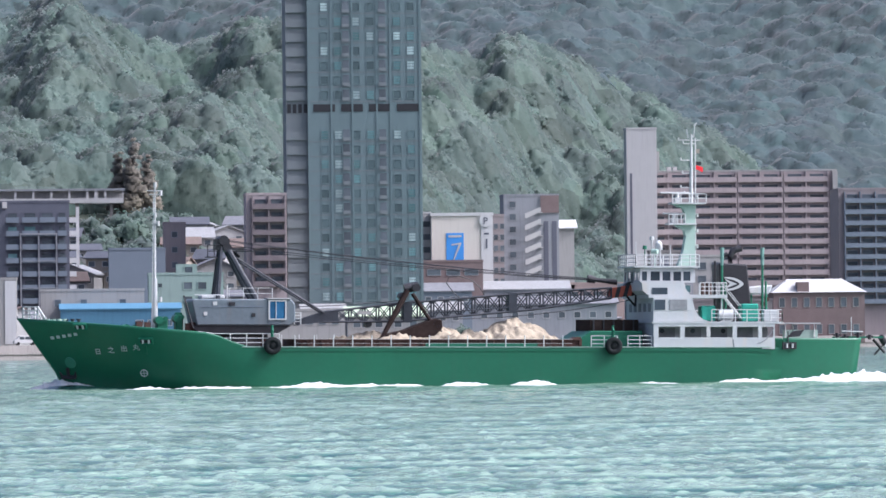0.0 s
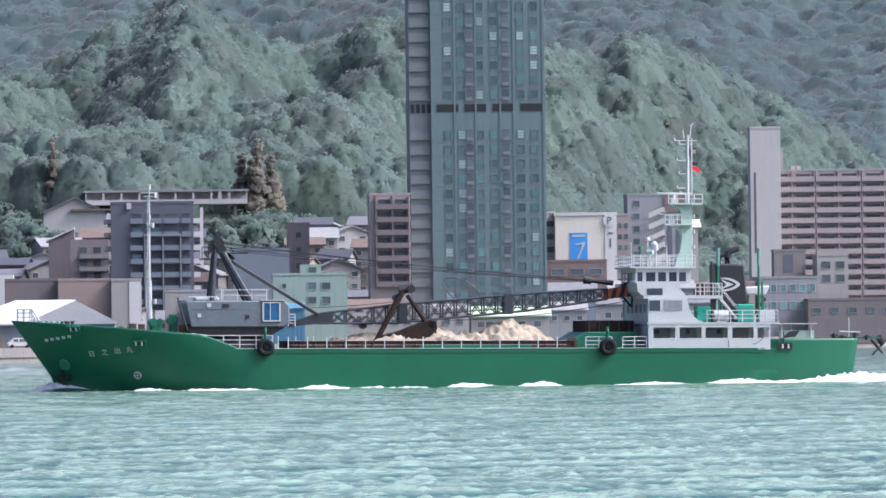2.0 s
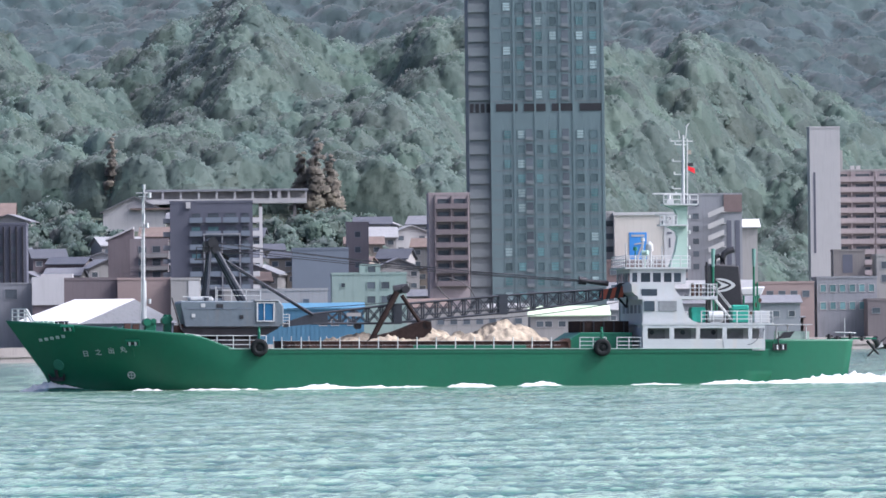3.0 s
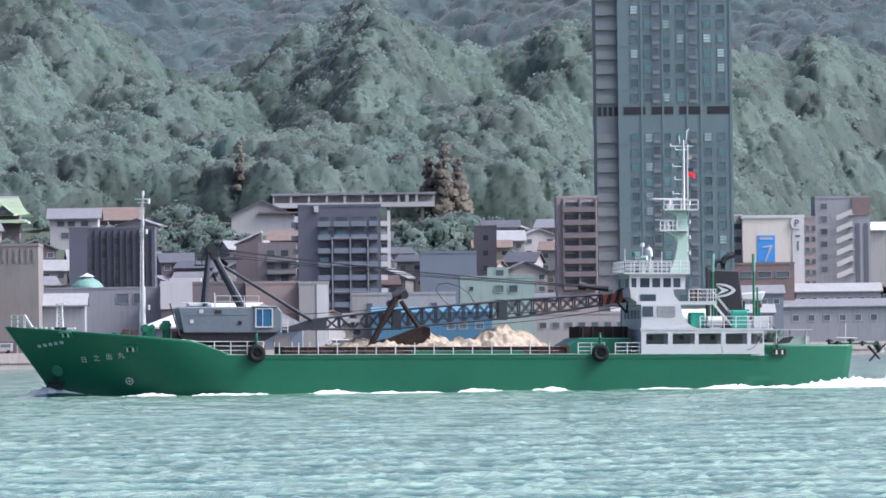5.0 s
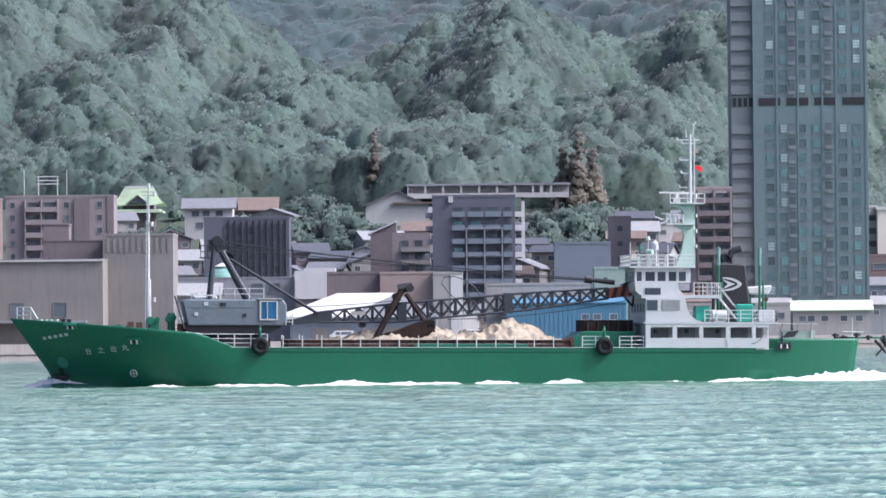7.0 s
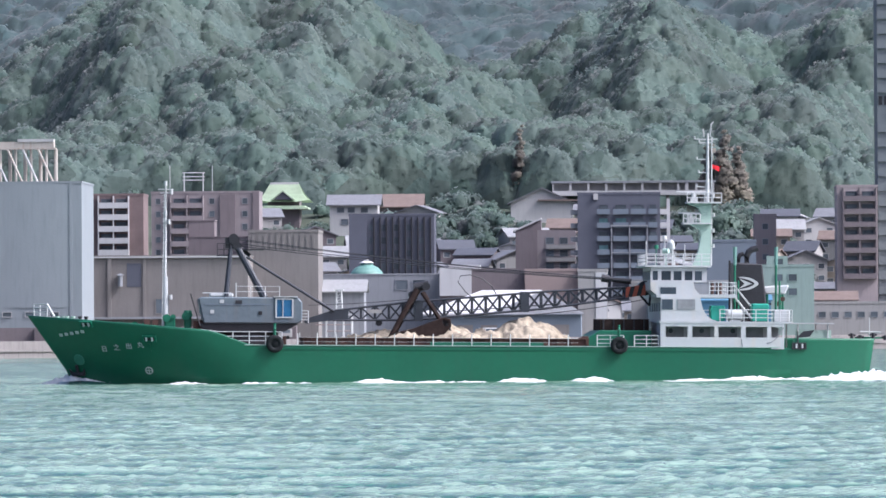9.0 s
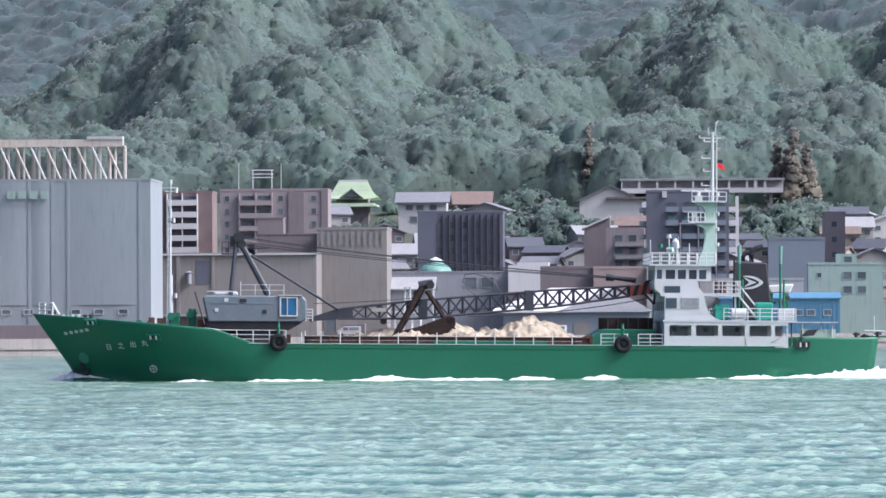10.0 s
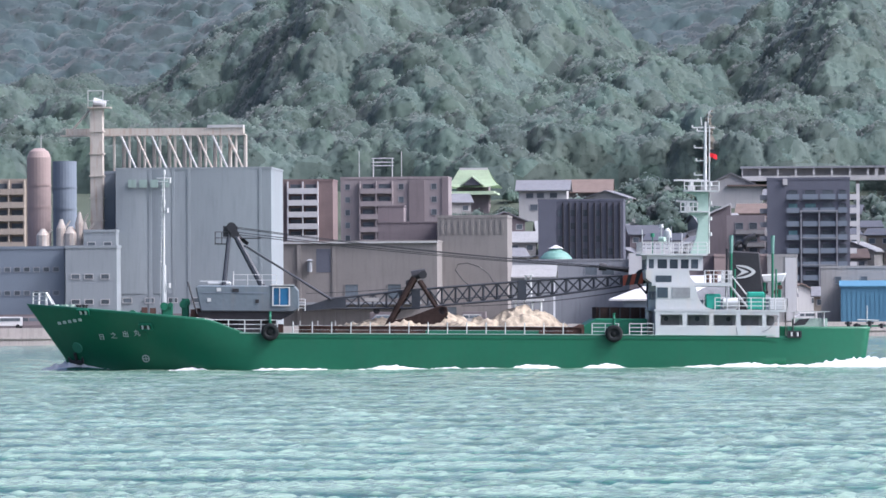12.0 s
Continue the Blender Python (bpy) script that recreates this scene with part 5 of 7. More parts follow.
def leaf_sheet(name, X, Y, Z, material, tufts, size, seed, keep=None):
    """A closed canopy sheet with leaf tufts over it, tilted to face the camera, in one mesh."""
    g = np.random.default_rng(seed)
    r, c = X.shape
    P = np.stack([X, Y, Z], -1)
    du, dv = np.gradient(P, axis=1), np.gradient(P, axis=0)
    N = np.cross(du, dv)
    N /= np.linalg.norm(N, axis=-1, keepdims=True)
    i = np.arange(r * c).reshape(r, c)
    quads = np.stack([i[:-1, :-1], i[:-1, 1:], i[1:, 1:], i[1:, :-1]], -1).reshape(-1, 4)
    P, N = P.reshape(-1, 3), N.reshape(-1, 3)
    if keep is not None:
        used, flat = np.unique(quads[keep.ravel()[quads].all(axis=1)], return_inverse=True)
        P, N, quads = P[used], N[used], flat.reshape(-1, 4)
    pts, nrm = [P], [N]
    if tufts:
        pick = g.integers(0, len(P), tufts)
        n = N[pick]
        lean = n + np.array((0.1, -0.75, 0.0)) + g.normal(0, 0.34, n.shape)
        lean /= np.linalg.norm(lean, axis=1, keepdims=True)
        u = np.cross(lean, g.normal(size=n.shape))
        u /= np.linalg.norm(u, axis=1, keepdims=True)
        v = np.cross(lean, u)
        k = size * g.uniform(0.55, 1.35, (tufts, 1))
        mid = P[pick] + n * size * g.uniform(0.05, 0.45, (tufts, 1)) + g.normal(0, 0.3, n.shape)
        four = np.stack([mid + u * k, mid + v * k * 0.75 + lean * k * 0.2, mid - u * k, mid - v * k * 0.75 - lean * k * 0.25], 1)
        shade = n + 0.30 * lean
        shade /= np.linalg.norm(shade, axis=1, keepdims=True)
        pts.append(four.reshape(-1, 3))
        nrm.append(np.repeat(shade, 4, axis=0))
        quads = np.concatenate([quads, len(P) + np.arange(tufts * 4).reshape(-1, 4)])
    pts, nrm = np.concatenate(pts), np.concatenate(nrm)
    me = bpy.data.meshes.new(name)
    me.vertices.add(len(pts))
    me.vertices.foreach_set("co", pts.astype(np.float32).ravel())
    me.loops.add(quads.size)
    me.loops.foreach_set("vertex_index", quads.ravel().astype(np.int32))
    me.polygons.add(len(quads))
    me.polygons.foreach_set("loop_start", np.arange(0, quads.size, 4, dtype=np.int32))
    me.polygons.foreach_set("use_smooth", np.full(len(quads), True))
    me.update(calc_edges=True)
    me.normals_split_custom_set_from_vertices(nrm.astype(np.float32))
    me.materials.append(material)
    return me


def near_canopy():
    """Broadleaf canopy of the near hill, from the town's edge over the crest: crowns, boughs and twigs in relief."""
    g = np.random.default_rng(21)
    Y, b = np.meshgrid(np.arange(1396, 1866, 0.8), np.arange(-163, 168, 0.42), indexing="ij")
    X = b * Y / 1000
    X, Y = X + g.uniform(-0.15, 0.15, X.shape), Y + g.uniform(-0.2, 0.2, Y.shape)
    edge = wood_edge(X)
    f = (Y - edge) / (hill_rows(X)[2] - edge)
    h = 1.15 * cell_domes(X, Y, 7.8, 22, 3.9, 6.6, 4.0) + 0.85 * cell_domes(X, Y, 3.4, 23, 1.5, 2.5, 1.1) + 0.6 * cell_domes(X, Y, 1.7, 24, 0.75, 1.2, 0.6) + g.normal(0, 0.09, X.shape)
    rim = np.sqrt(np.clip(f / 0.04, 0, 1))
    Z = land(X, Y) + h * rim + 1.2 - 4.0 * (1 - rim)
    me = leaf_sheet("woods", X, Y, Z, M_LEAF, 185000, 0.52, 31, (f > -0.004) & (f < 1.22))
    tagged(new("woods", me), "dense mixed broadleaf woods covering the near hillside", "woods", kind="stuff")


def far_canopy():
    """Woods on the mountain behind, their colour shifted darker and bluer for distance haze."""
    g = np.random.default_rng(41)
    Y, b = np.meshgrid(np.arange(1800, 2420, 2.4), np.arange(-166, 170, 0.75), indexing="ij")
    X = b * Y / 1000 + g.uniform(-0.4, 0.4, b.shape)
    h = 0.8 * cell_domes(X, Y, 9.0, 42, 4.5, 7.4, 4.0) + 0.7 * cell_domes(X, Y, 4.4, 43, 2.0, 3.2, 0.9) + 0.6 * cell_domes(X, Y, 2.3, 46, 1.0, 1.6, 0.7) + g.normal(0, 0.15, X.shape)
    me = leaf_sheet("conifer_woods", X, Y, land(X, Y) + h + 1.0, M_FAR_LEAF, 60000, 0.6, 44)
    tagged(new("conifer_woods", me), "far mountain woods with haze put in their dark blue-green colour", "woods", kind="stuff")


def plant_woods():
    g = np.random.default_rng(3)
    near_canopy()
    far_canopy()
    tall = []
    for b in np.concatenate([np.arange(-162, 166, 0.62), np.arange(52, 126, 0.105)]):
        x0 = b * 1.5
        _, begin, top = hill_rows(x0)
        y = float(begin) - 8 + (float(top) - float(begin) + 6) * g.random()
        x = b * y / 1000
        if y > float(wood_edge(x)) + 2:
            tall.append((x, y, float(land(x, y)) + 0.6, g.uniform(4.2, 6.8), g.uniform(0.8, 1.15)))
    tagged(new("tall_trees", wood_mesh("tall_trees", tall, M_LEAF, 5)), "taller green broadleaf crowns standing out of the woods", "trees", kind="stuff")
    spots, rusty = [], []
    y = 1280.0
    while y < 1660:
        x = -0.1 * y
        while x < 0.16 * y:
            px, py = x + g.uniform(-2.6, 2.6), y + g.uniform(-2.6, 2.6)
            x += 7.0
            if py > float(wood_edge(px)) or g.random() > (0.9 if wooded(px, py) else 0.36 if px < 95 else 0.45) or (px > 95 and py < 1600):
                continue
            if any(a - 3 < px < b + 3 and c - 5 < py < e + 3 for a, b, c, e in FOOT):
                continue
            spots.append((px, py, float(land(px, py)) - 0.6, g.uniform(2.2, 3.8) * (1.4 if wooded(px, py) else 1), g.uniform(0.9, 1.3)))
        y += 7.0
    for b, y, r_ in ((-67.0, 1371, 3.4), (-64.6, 1369, 3.0), (-62.0, 1372, 3.6), (-59.4, 1370, 3.2), (-57.0, 1374, 3.8), (-44.0, 1388, 3.6), (-41.0, 1387, 3.2), (-37.5, 1390, 3.8), (-34, 1394, 4.0), (-30, 1392, 3.6), (-26.5, 1396, 4.2), (17.0, 1400, 4.0), (20.5, 1404, 4.4)):
        spots.append((b * y / 1000, y, float(land(b * y / 1000, y)) - 0.6, r_, 1.1))
    for b, y, r_, tall in ((-20.7, 1413, 3.0, 22), (15.4, 1413, 4.4, 22), (18.0, 1415, 3.8, 18), (12.8, 1416, 3.8, 18)):
        x = b * y / 1000
        z = float(land(x, y)) - 0.5
        for k in range(18):
            f = k / 17
            rusty.append((x + g.uniform(-0.7, 0.7), y + g.uniform(-0.7, 0.7), z + (tall - 2.0) * f, r_ * (1.05 - 0.80 * f), g.uniform(0.8, 1.2)))
    tagged(new("garden_trees", wood_mesh("garden_trees", spots, M_LEAF, 1)), "scattered green garden trees between the hillside houses", "trees", kind="stuff")
    tagged(new("autumn_trees", wood_mesh("autumn_trees", rusty, M_SHRUB, 2)), "few rust-brown tapered trees among the green woods", "trees", kind="stuff")


plant_woods()


# ---- the ship: x runs aft from midships, y to the far side, z up from the load line ----
ship = new("cargo_ship")
tagged(ship, "green gravel-carrying cargo ship with a white deckhouse aft, under way", "cargo ship")


def smooth_step(a, b, x):
    s = min(max((x - a) / (b - a), 0), 1)
    return s * s * (3 - 2 * s)


def sheer(x):
    """Height of the hull's upper edge."""
    if x < -16:
        fore = 3.86 + 0.078 * max(0, -19.3 - x)
        return fore + (2.64 - fore) * smooth_step(-19.6, -16.0, x)
    return 2.64 if x < 28.7 else 3.42


def stem_x(z):
    return -33.95 + (5.0 - z) * 0.72 if z > 0 else -30.35 + 0.2 * min(-z, 2)


def stern_x(z):
    return 36.45 - 0.15 * (3.4 - z) if z > 0.3 else 35.98 - (0.3 - z) * 1.2


def half_beam(x, z):
    d = max(x - stem_x(z), 0)
    top = min(d / 13.5, 1)
    low = min(d / 17.0, 1)
    deckw, watw = 1 - (1 - top) ** 2.1, 1 - (1 - low) ** 1.75
    s = min(max((z + 0.5) / 5.2, 0), 1)
    fore = watw + (deckw - watw) * s
    e = max(stern_x(z) - x, 0)
    aft = 0.80 + 0.20 * (1 - (1 - min(e / 10, 1)) ** 2)
    return 6.5 * fore * aft


def build_hull():
    us = [(k / 34) ** 1.7 * 0.30 for k in range(34)] + [0.30 + 0.59 * k / 22 for k in range(22)] + [0.8999, 0.9000] + [0.91 + 0.09 * k / 10 for k in range(11)]
    rings = []
    for u in us:
        x_mid = -33.6 + u * 70.05
        top = sheer(x_mid) if not 0.8998 < u < 0.90005 else (2.64 if u < 0.89995 else 3.42)
        col = []
        for v in (0, 0.03, 0.10, 0.2, 0.3, 0.42, 0.54, 0.66, 0.8, 1.0):
            z = top + (-3.2 - top) * v
            x = stem_x(z) + u * (stern_x(z) - stem_x(z))
            hb = half_beam(x, z) if u > 0 else 0.06
            hb = max(hb, 0.06) * (1 if v < 0.8 else 0.75)
            col.append((x, hb, z))
        rings.append(col)
    bm = bmesh.new()
    for sgn in (-1, 1):
        vs = [[bm.verts.new((x, sgn * hb, z)) for x, hb, z in col] for col in rings]
        for a, b in zip(vs, vs[1:]):
            for i in range(len(a) - 1):
                bm.faces.new((a[i], a[i + 1], b[i + 1], b[i]))
        if sgn == -1:
            near = vs
        else:
            for i in range(len(vs[0]) - 1):
                bm.faces.new((vs[0][i], vs[0][i + 1], near[0][i + 1], near[0][i]))
                bm.faces.new((vs[-1][i], vs[-1][i + 1], near[-1][i + 1], near[-1][i]))
    hull = part("hull", bm, M_HULL, ship, "green painted steel hull with rust streaks", smooth=True)
    m = hull.modifiers.new("plate", "SOLIDIFY")
    m.thickness, m.offset = 0.12, -1
    # deck plates
    bm = bmesh.new()
    rows_ = []
    for k in range(60):
        x = -32.6 + k * 69.0 / 59
        z = (sheer(x) - 0.75 if x < -19 else 2.58)
        hb = max(half_beam(x, z) - 0.1, 0.1)
        rows_.append((bm.verts.new((x, -hb, z)), bm.verts.new((x, hb, z))))
    for a, b in zip(rows_, rows_[1:]):
        bm.faces.new((a[0], b[0], b[1], a[1]))
    part("deck", bm, M_RUST, ship, "worn brown deck plating")
    # rubbing edge along the hull's top
    bm = bmesh.new()
    pts = [-16 + k * 1.2 for k in range(38)]
    for a, b in zip(pts, pts[1:]):
        box(bm, a, b, -half_beam(a, 2.6) - 0.05, -half_beam(a, 2.6) + 0.05, 2.63, 2.69)
    part("deck_edge", bm, M_MINT, ship)
    bm = bmesh.new()
    box(bm, -15, 28.6, -6.54, -6.49, 2.3, 2.34)
    part("weld_line", bm, M_HULL, ship)
    return hull


hull = build_hull()


def on_hull(x, z, out=0.03):
    """A pose on the near side of the hull: x along it, y up, z outward."""
    hb = half_beam(x, z)
    slope = (half_beam(x + 0.3, z) - half_beam(x - 0.3, z)) / 0.6
    flare = (half_beam(x, z + 0.3) - half_beam(x, z - 0.3)) / 0.6
    n = Vector((-slope, -1, -flare)).normalized()
    xa = Vector((1, -slope, 0)).normalized()
    ya = n.cross(xa).normalized()
    p = Vector((x, -hb, z)) + n * out
    return Matrix(((xa.x, ya.x, n.x, p.x), (xa.y, ya.y, n.y, p.y), (xa.z, ya.z, n.z, p.z), (0, 0, 0, 1)))


def plate_on_hull(name, x, z, w, h, m, label="", depth=0.04):
    bm = bmesh.new()
    box(bm, -w / 2, w / 2, -h / 2, h / 2, -0.06, depth)
    return part(name, bm, m, hull, label, at=on_hull(x, z))


def hull_marks():
    for ch, x, z in (("日", -27.45, 2.12), ("之", -26.45, 2.24), ("出", -25.45, 2.36), ("丸", -24.5, 2.46)):
        slab_text(hull, ch, 0.60, on_hull(x, z - 0.03, 0.04), M_RAIL)
    # load mark: ring and cross
    bm = bmesh.new()
    n = 20
    for k in range(n):
        a, b = 2 * math.pi * k / n, 2 * math.pi * (k + 1) / n
        rod(bm, (0.3 * math.cos(a), 0.3 * math.sin(a), 0), (0.3 * math.cos(b), 0.3 * math.sin(b), 0), 0.045, sides=5)
    rod(bm, (-0.3, 0, 0), (0.3, 0, 0), 0.035, sides=5)
    rod(bm, (0, -0.3, 0), (0, 0.3, 0), 0.035, sides=5)
    part("thruster_mark", bm, M_RAIL, hull, "white ring mark with a cross", at=on_hull(-23.8, 0.5))
    for k in range(5):
        plate_on_hull("name_bar", -31.1 + 0.44 * k, 3.40 + 0.075 * k, 0.30, 0.24, M_RAIL)
    # fairleads and their rust
    for x, z in ((-29.0, 4.35), (-23.8, 3.15), (30.0, 2.78)):
        bm = bmesh.new()
        for q in ((-0.6, 0.6, -0.28, -0.16), (-0.6, 0.6, 0.16, 0.28), (-0.6, -0.48, -0.16, 0.16), (0.48, 0.6, -0.16, 0.16)):
            box(bm, q[0], q[1], q[2], q[3], -0.05, 0.16)
        fl = part("fairlead", bm, M_GREEN if x < 0 else M_BLACK, hull, at=on_hull(x, z))
        bm = bmesh.new()
        box(bm, -0.48, 0.48, -0.16, 0.16, -0.06, 0.05)
        part("throat", bm, M_BLACK, fl)
        for s in (-0.25, 0.25):
            bm = bmesh.new()
            rod(bm, (s, -0.18, 0.1), (s, 0.18, 0.1), 0.09)
            part("roller", bm, M_RAIL, fl)
    plate_on_hull("rust_run", -23.8, 2.4, 0.25, 0.8, M_HULL)
    # anchor pocket low on the bow
    bm = bmesh.new()
    rod(bm, (0, 0, -0.2), (0, 0, 0.05), 0.55, 0.48, 20)
    part("hawse_ring", bm, M_SCRAPE, hull, "pale scraped ring of the anchor pipe", at=on_hull(-29.6, 1.35))
    bm = bmesh.new()
    rod(bm, (0, 0.1, 0), (0, -0.8, 0.06), 0.14)
    rod(bm, (-0.6, -0.7, 0.05), (0.6, -0.7, 0.05), 0.17)
    rod(bm, (-0.6, -0.7, 0.05), (-0.75, -0.2, 0.1), 0.14, 0.05)
    rod(bm, (0.6, -0.7, 0.05), (0.75, -0.2, 0.1), 0.14, 0.05)
    part("anchor", bm, M_BLACK, hull, "dark stowed bow anchor", at=on_hull(-29.75, 0.85, 0.12))
    for x in (-13.5, 15.0):
        bm = bmesh.new()
        R_, r_, n, k_ = 0.5, 0.24, 26, 10
        ring = [[bm.verts.new(((R_ + r_ * math.cos(2 * math.pi * j / k_)) * math.cos(2 * math.pi * i / n), r_ * 1.1 * math.sin(2 * math.pi * j / k_), (R_ + r_ * math.cos(2 * math.pi * j / k_)) * math.sin(2 * math.pi * i / n))) for j in range(k_)] for i in range(n)]
        for i in range(n):
            for j in range(k_):
                bm.faces.new((ring[i][j], ring[(i + 1) % n][j], ring[(i + 1) % n][(j + 1) % k_], ring[i][(j + 1) % k_]))
        rod(bm, (0, -0.14, 0), (0, 0.2, 0), 0.45, sides=18)
        ty = part("tyre_fender", bm, M_RUBBER, ship, "black rubber tyre fender on the hull side", smooth=True, at=pose(x, -6.78, 2.75))
        bm = bmesh.new()
        rod(bm, (0, 0.35, 0.2), (0, 0.35, 1.7), 0.14, 0.1)
        rod(bm, (0, 0.35, 1.5), (0, -0.02, 1.2), 0.08)
        rod(bm, (0, -0.05, 1.2), (0, -0.05, 0.5), 0.03)
        part("davit", bm, M_GREEN, ty)


hull_marks()


def railing(name, a, b, h, n, parent, m=M_RAIL, bars=3, r=0.035, post=0.045):
    """A straight rail: single posts and single bars, each a part of its own."""
    a, b = Vector(a), Vector(b)
    bm = bmesh.new()
    rod(bm, (0, 0, 0), (0, 0, h), post, sides=6)
    upright = mesh_of(name + "_post", bm, m)
    for k in range(n + 1):
        again(name + "_post", upright, parent, pose(*(a + (b - a) * k / n)))
    bm = bmesh.new()
    rod(bm, a, b, r, sides=6)
    level = mesh_of(name + "_bar", bm, m)
    for k in range(bars):
        again(name + "_bar", level, parent, pose(0, 0, h * (1 - k / bars)))


def fore_deck():
    # pulpit on the stem
    def pulpit_bar(name, p, q, r):
        bm = bmesh.new()
        rod(bm, p, q, r, sides=6)
        part(name, bm, M_RAIL, ship)
    for s in (-1, 1):
        for x, y in ((-33.4, 0.25), (-32.9, 0.7), (-32.3, 1.3)):
            pulpit_bar("pulpit_post", (x, s * y, 4.8), (x, s * y, 5.95), 0.06)
        for z in (5.3, 5.65, 5.95):
            pulpit_bar("pulpit_rail", (-33.4, s * 0.25, z), (-32.3, s * 1.3, z), 0.045)
        pulpit_bar("pulpit_brace", (-32.3, s * 1.3, 5.95), (-31.7, s * 1.8, 4.95), 0.08)
    for z in (5.3, 5.65, 5.95):
        pulpit_bar("pulpit_rail", (-33.4, -0.25, z), (-33.4, 0.25, z), 0.045)
    for x in (-31.2, -30.4, -29.3):
        for s in (-1, 1):
            bm = bmesh.new()
            y = max(half_beam(x, 4.1) - 0.75, 0.15)
            for q in (-0.25, 0.25):
                rod(bm, (x + q, s * y, 4.0), (x + q, s * y, 4.9), 0.13, sides=10)
                rod(bm, (x + q, s * y, 4.85), (x + q, s * y, 4.95), 0.19, sides=10)
            part("bollard", bm, M_MINT if x < -30 else M_BLACK, ship)
    # windlass and lockers
    for x, w, z, yy in ((-22.1, 0.9, 5.15, -1.6), (-24.6, 1.4, 4.5, -1.2), (-20.6, 0.6, 5.3, -1.0)):
        bm = bmesh.new()
        box(bm, x - w / 2, x + w / 2, yy - 0.8, yy + 0.8, 3.2, z - 0.3)
        soften(bm, 0.08)
        rod(bm, (x - w * 0.3, yy - 1.0, z - 0.3), (x - w * 0.3, yy + 1.0, z - 0.3), 0.33, sides=14)
        rod(bm, (x + w * 0.3, yy - 0.9, z - 0.2), (x + w * 0.3, yy + 0.9, z - 0.2), 0.22, sides=12)
        part("windlass", bm, M_GREEN, ship, "green mooring windlass on the foredeck")
    bm = bmesh.new()
    rod(bm, (-20.6, -1.0, 3.2), (-20.6, -1.0, 5.2), 0.2, sides=12)
    rod(bm, (-20.6, -1.0, 5.2), (-20.6, -1.0, 5.5), 0.38, 0.3, 12)
    part("vent_cowl", bm, M_GREEN, ship)
    for x, h in ((-24.0, 4.75), (-23.3, 4.7), (-19.9, 4.6), (-19.5, 4.7)):
        bm = bmesh.new()
        box(bm, x - 0.25, x + 0.25, -2.4, -1.6, 3.1, h)
        part("deck_locker", bm, M_RUST, ship)
    # foremast
    bm = bmesh.new()
    rod(bm, (-22.48, 0, 3.2), (-22.48, 0, 8.3), 0.30, 0.22, 12)
    mast = part("foremast", bm, M_WHITE, ship, "slender white foremast with lamp arms")
    bm = bmesh.new()
    rod(bm, (-22.48, 0, 8.3), (-22.48, 0, 16.2), 0.13, 0.06, 8)
    part("topmast", bm, M_RAIL, mast)
    bm = bmesh.new()
    for z, q in ((15.6, 0.65), (15.3, 0.45), (12.9, 0.25)):
        rod(bm, (-22.48 - q, 0, z), (-22.48 + q, 0, z), 0.05, sides=6)
        rod(bm, (-22.48, -q, z), (-22.48, q, z), 0.05, sides=6)
    part("lamp_arm", bm, M_RAIL, mast)
    for x, z in ((-22.48, 13.4), (-22.2, 12.7), (-22.48, 15.9), (-22.0, 6.4), (-22.0, 15.2)):
        bm = bmesh.new()
        rod(bm, (x, -0.2, z), (x, -0.2, z + 0.4), 0.13, sides=8)
        part("mast_lamp", bm, M_RAIL, mast)
    bm = bmesh.new()
    for k in range(14):
        rod(bm, (-22.75, -0.28, 8.6 + 0.5 * k), (-22.35, -0.28, 8.6 + 0.5 * k), 0.025, sides=5)
    rod(bm, (-22.75, -0.25, 3.5), (-22.6, -0.1, 15.2), 0.03, sides=5)
    part("ladder", bm, M_RAIL, mast)
    railing("side_rail", (-18.3, -6.3, 2.64), (-12.9, -6.3, 2.64), 1.1, 4, ship)
    bm = bmesh.new()
    rod(bm, (-19.6, -6.35, 3.9), (-18.3, -6.3, 3.74), 0.05, sides=6)
    rod(bm, (-19.5, -6.35, 3.75), (-16.2, -6.4, 2.75), 0.05, sides=6)
    part("rail_end", bm, M_RAIL, ship)


fore_deck()


def lattice(bm, upper, lower, half, n, r, mi=0):
    """A box-section lattice girder between an upper and a lower chord, given as lines of (x, z)."""
    def along(line, f):
        x = upper[0][0] + (upper[-1][0] - upper[0][0]) * f
        for (xa, za), (xb, zb) in zip(line, line[1:]):
            if x <= xb + 1e-6:
                return x, za + (zb - za) * (x - xa) / (xb - xa)
        return x, line[-1][1]
    for s in (-half, half):
        for line in (upper, lower):
            for (xa, za), (xb, zb) in zip(line, line[1:]):
                rod(bm, (xa, s, za), (xb, s, zb), r, sides=6, mi=mi)
        for k in range(n + 1):
            (x, zu), (_, zl) = along(upper, k / n), along(lower, k / n)
            rod(bm, (x, s, zu), (x, s, zl), r * 0.75, sides=5, mi=mi)
            if k < n:
                (x2, zu2), (_, zl2) = along(upper, (k + 1) / n), along(lower, (k + 1) / n)
                xm = (x + x2) / 2
                rod(bm, (x, s, zu), (x2, s, zl2), r * 0.5, sides=5, mi=mi)
                rod(bm, (x, s, zl), (x2, s, zu2), r * 0.5, sides=5, mi=mi)
    for k in range(n + 1):
        (x, zu), (_, zl) = along(upper, k / n), along(lower, k / n)
        for z in (zu, zl):
            rod(bm, (x, -half, z), (x, half, z), r * 0.6, sides=5, mi=mi)


def wire(a, b, sag, r=0.03, n=14):
    a, b = Vector(a), Vector(b)
    bm = bmesh.new()
    pts = [a + (b - a) * k / n - Vector((0, 0, sag * 4 * (k / n) * (1 - k / n))) for k in range(n + 1)]
    return tube(bm, pts, r, 5)


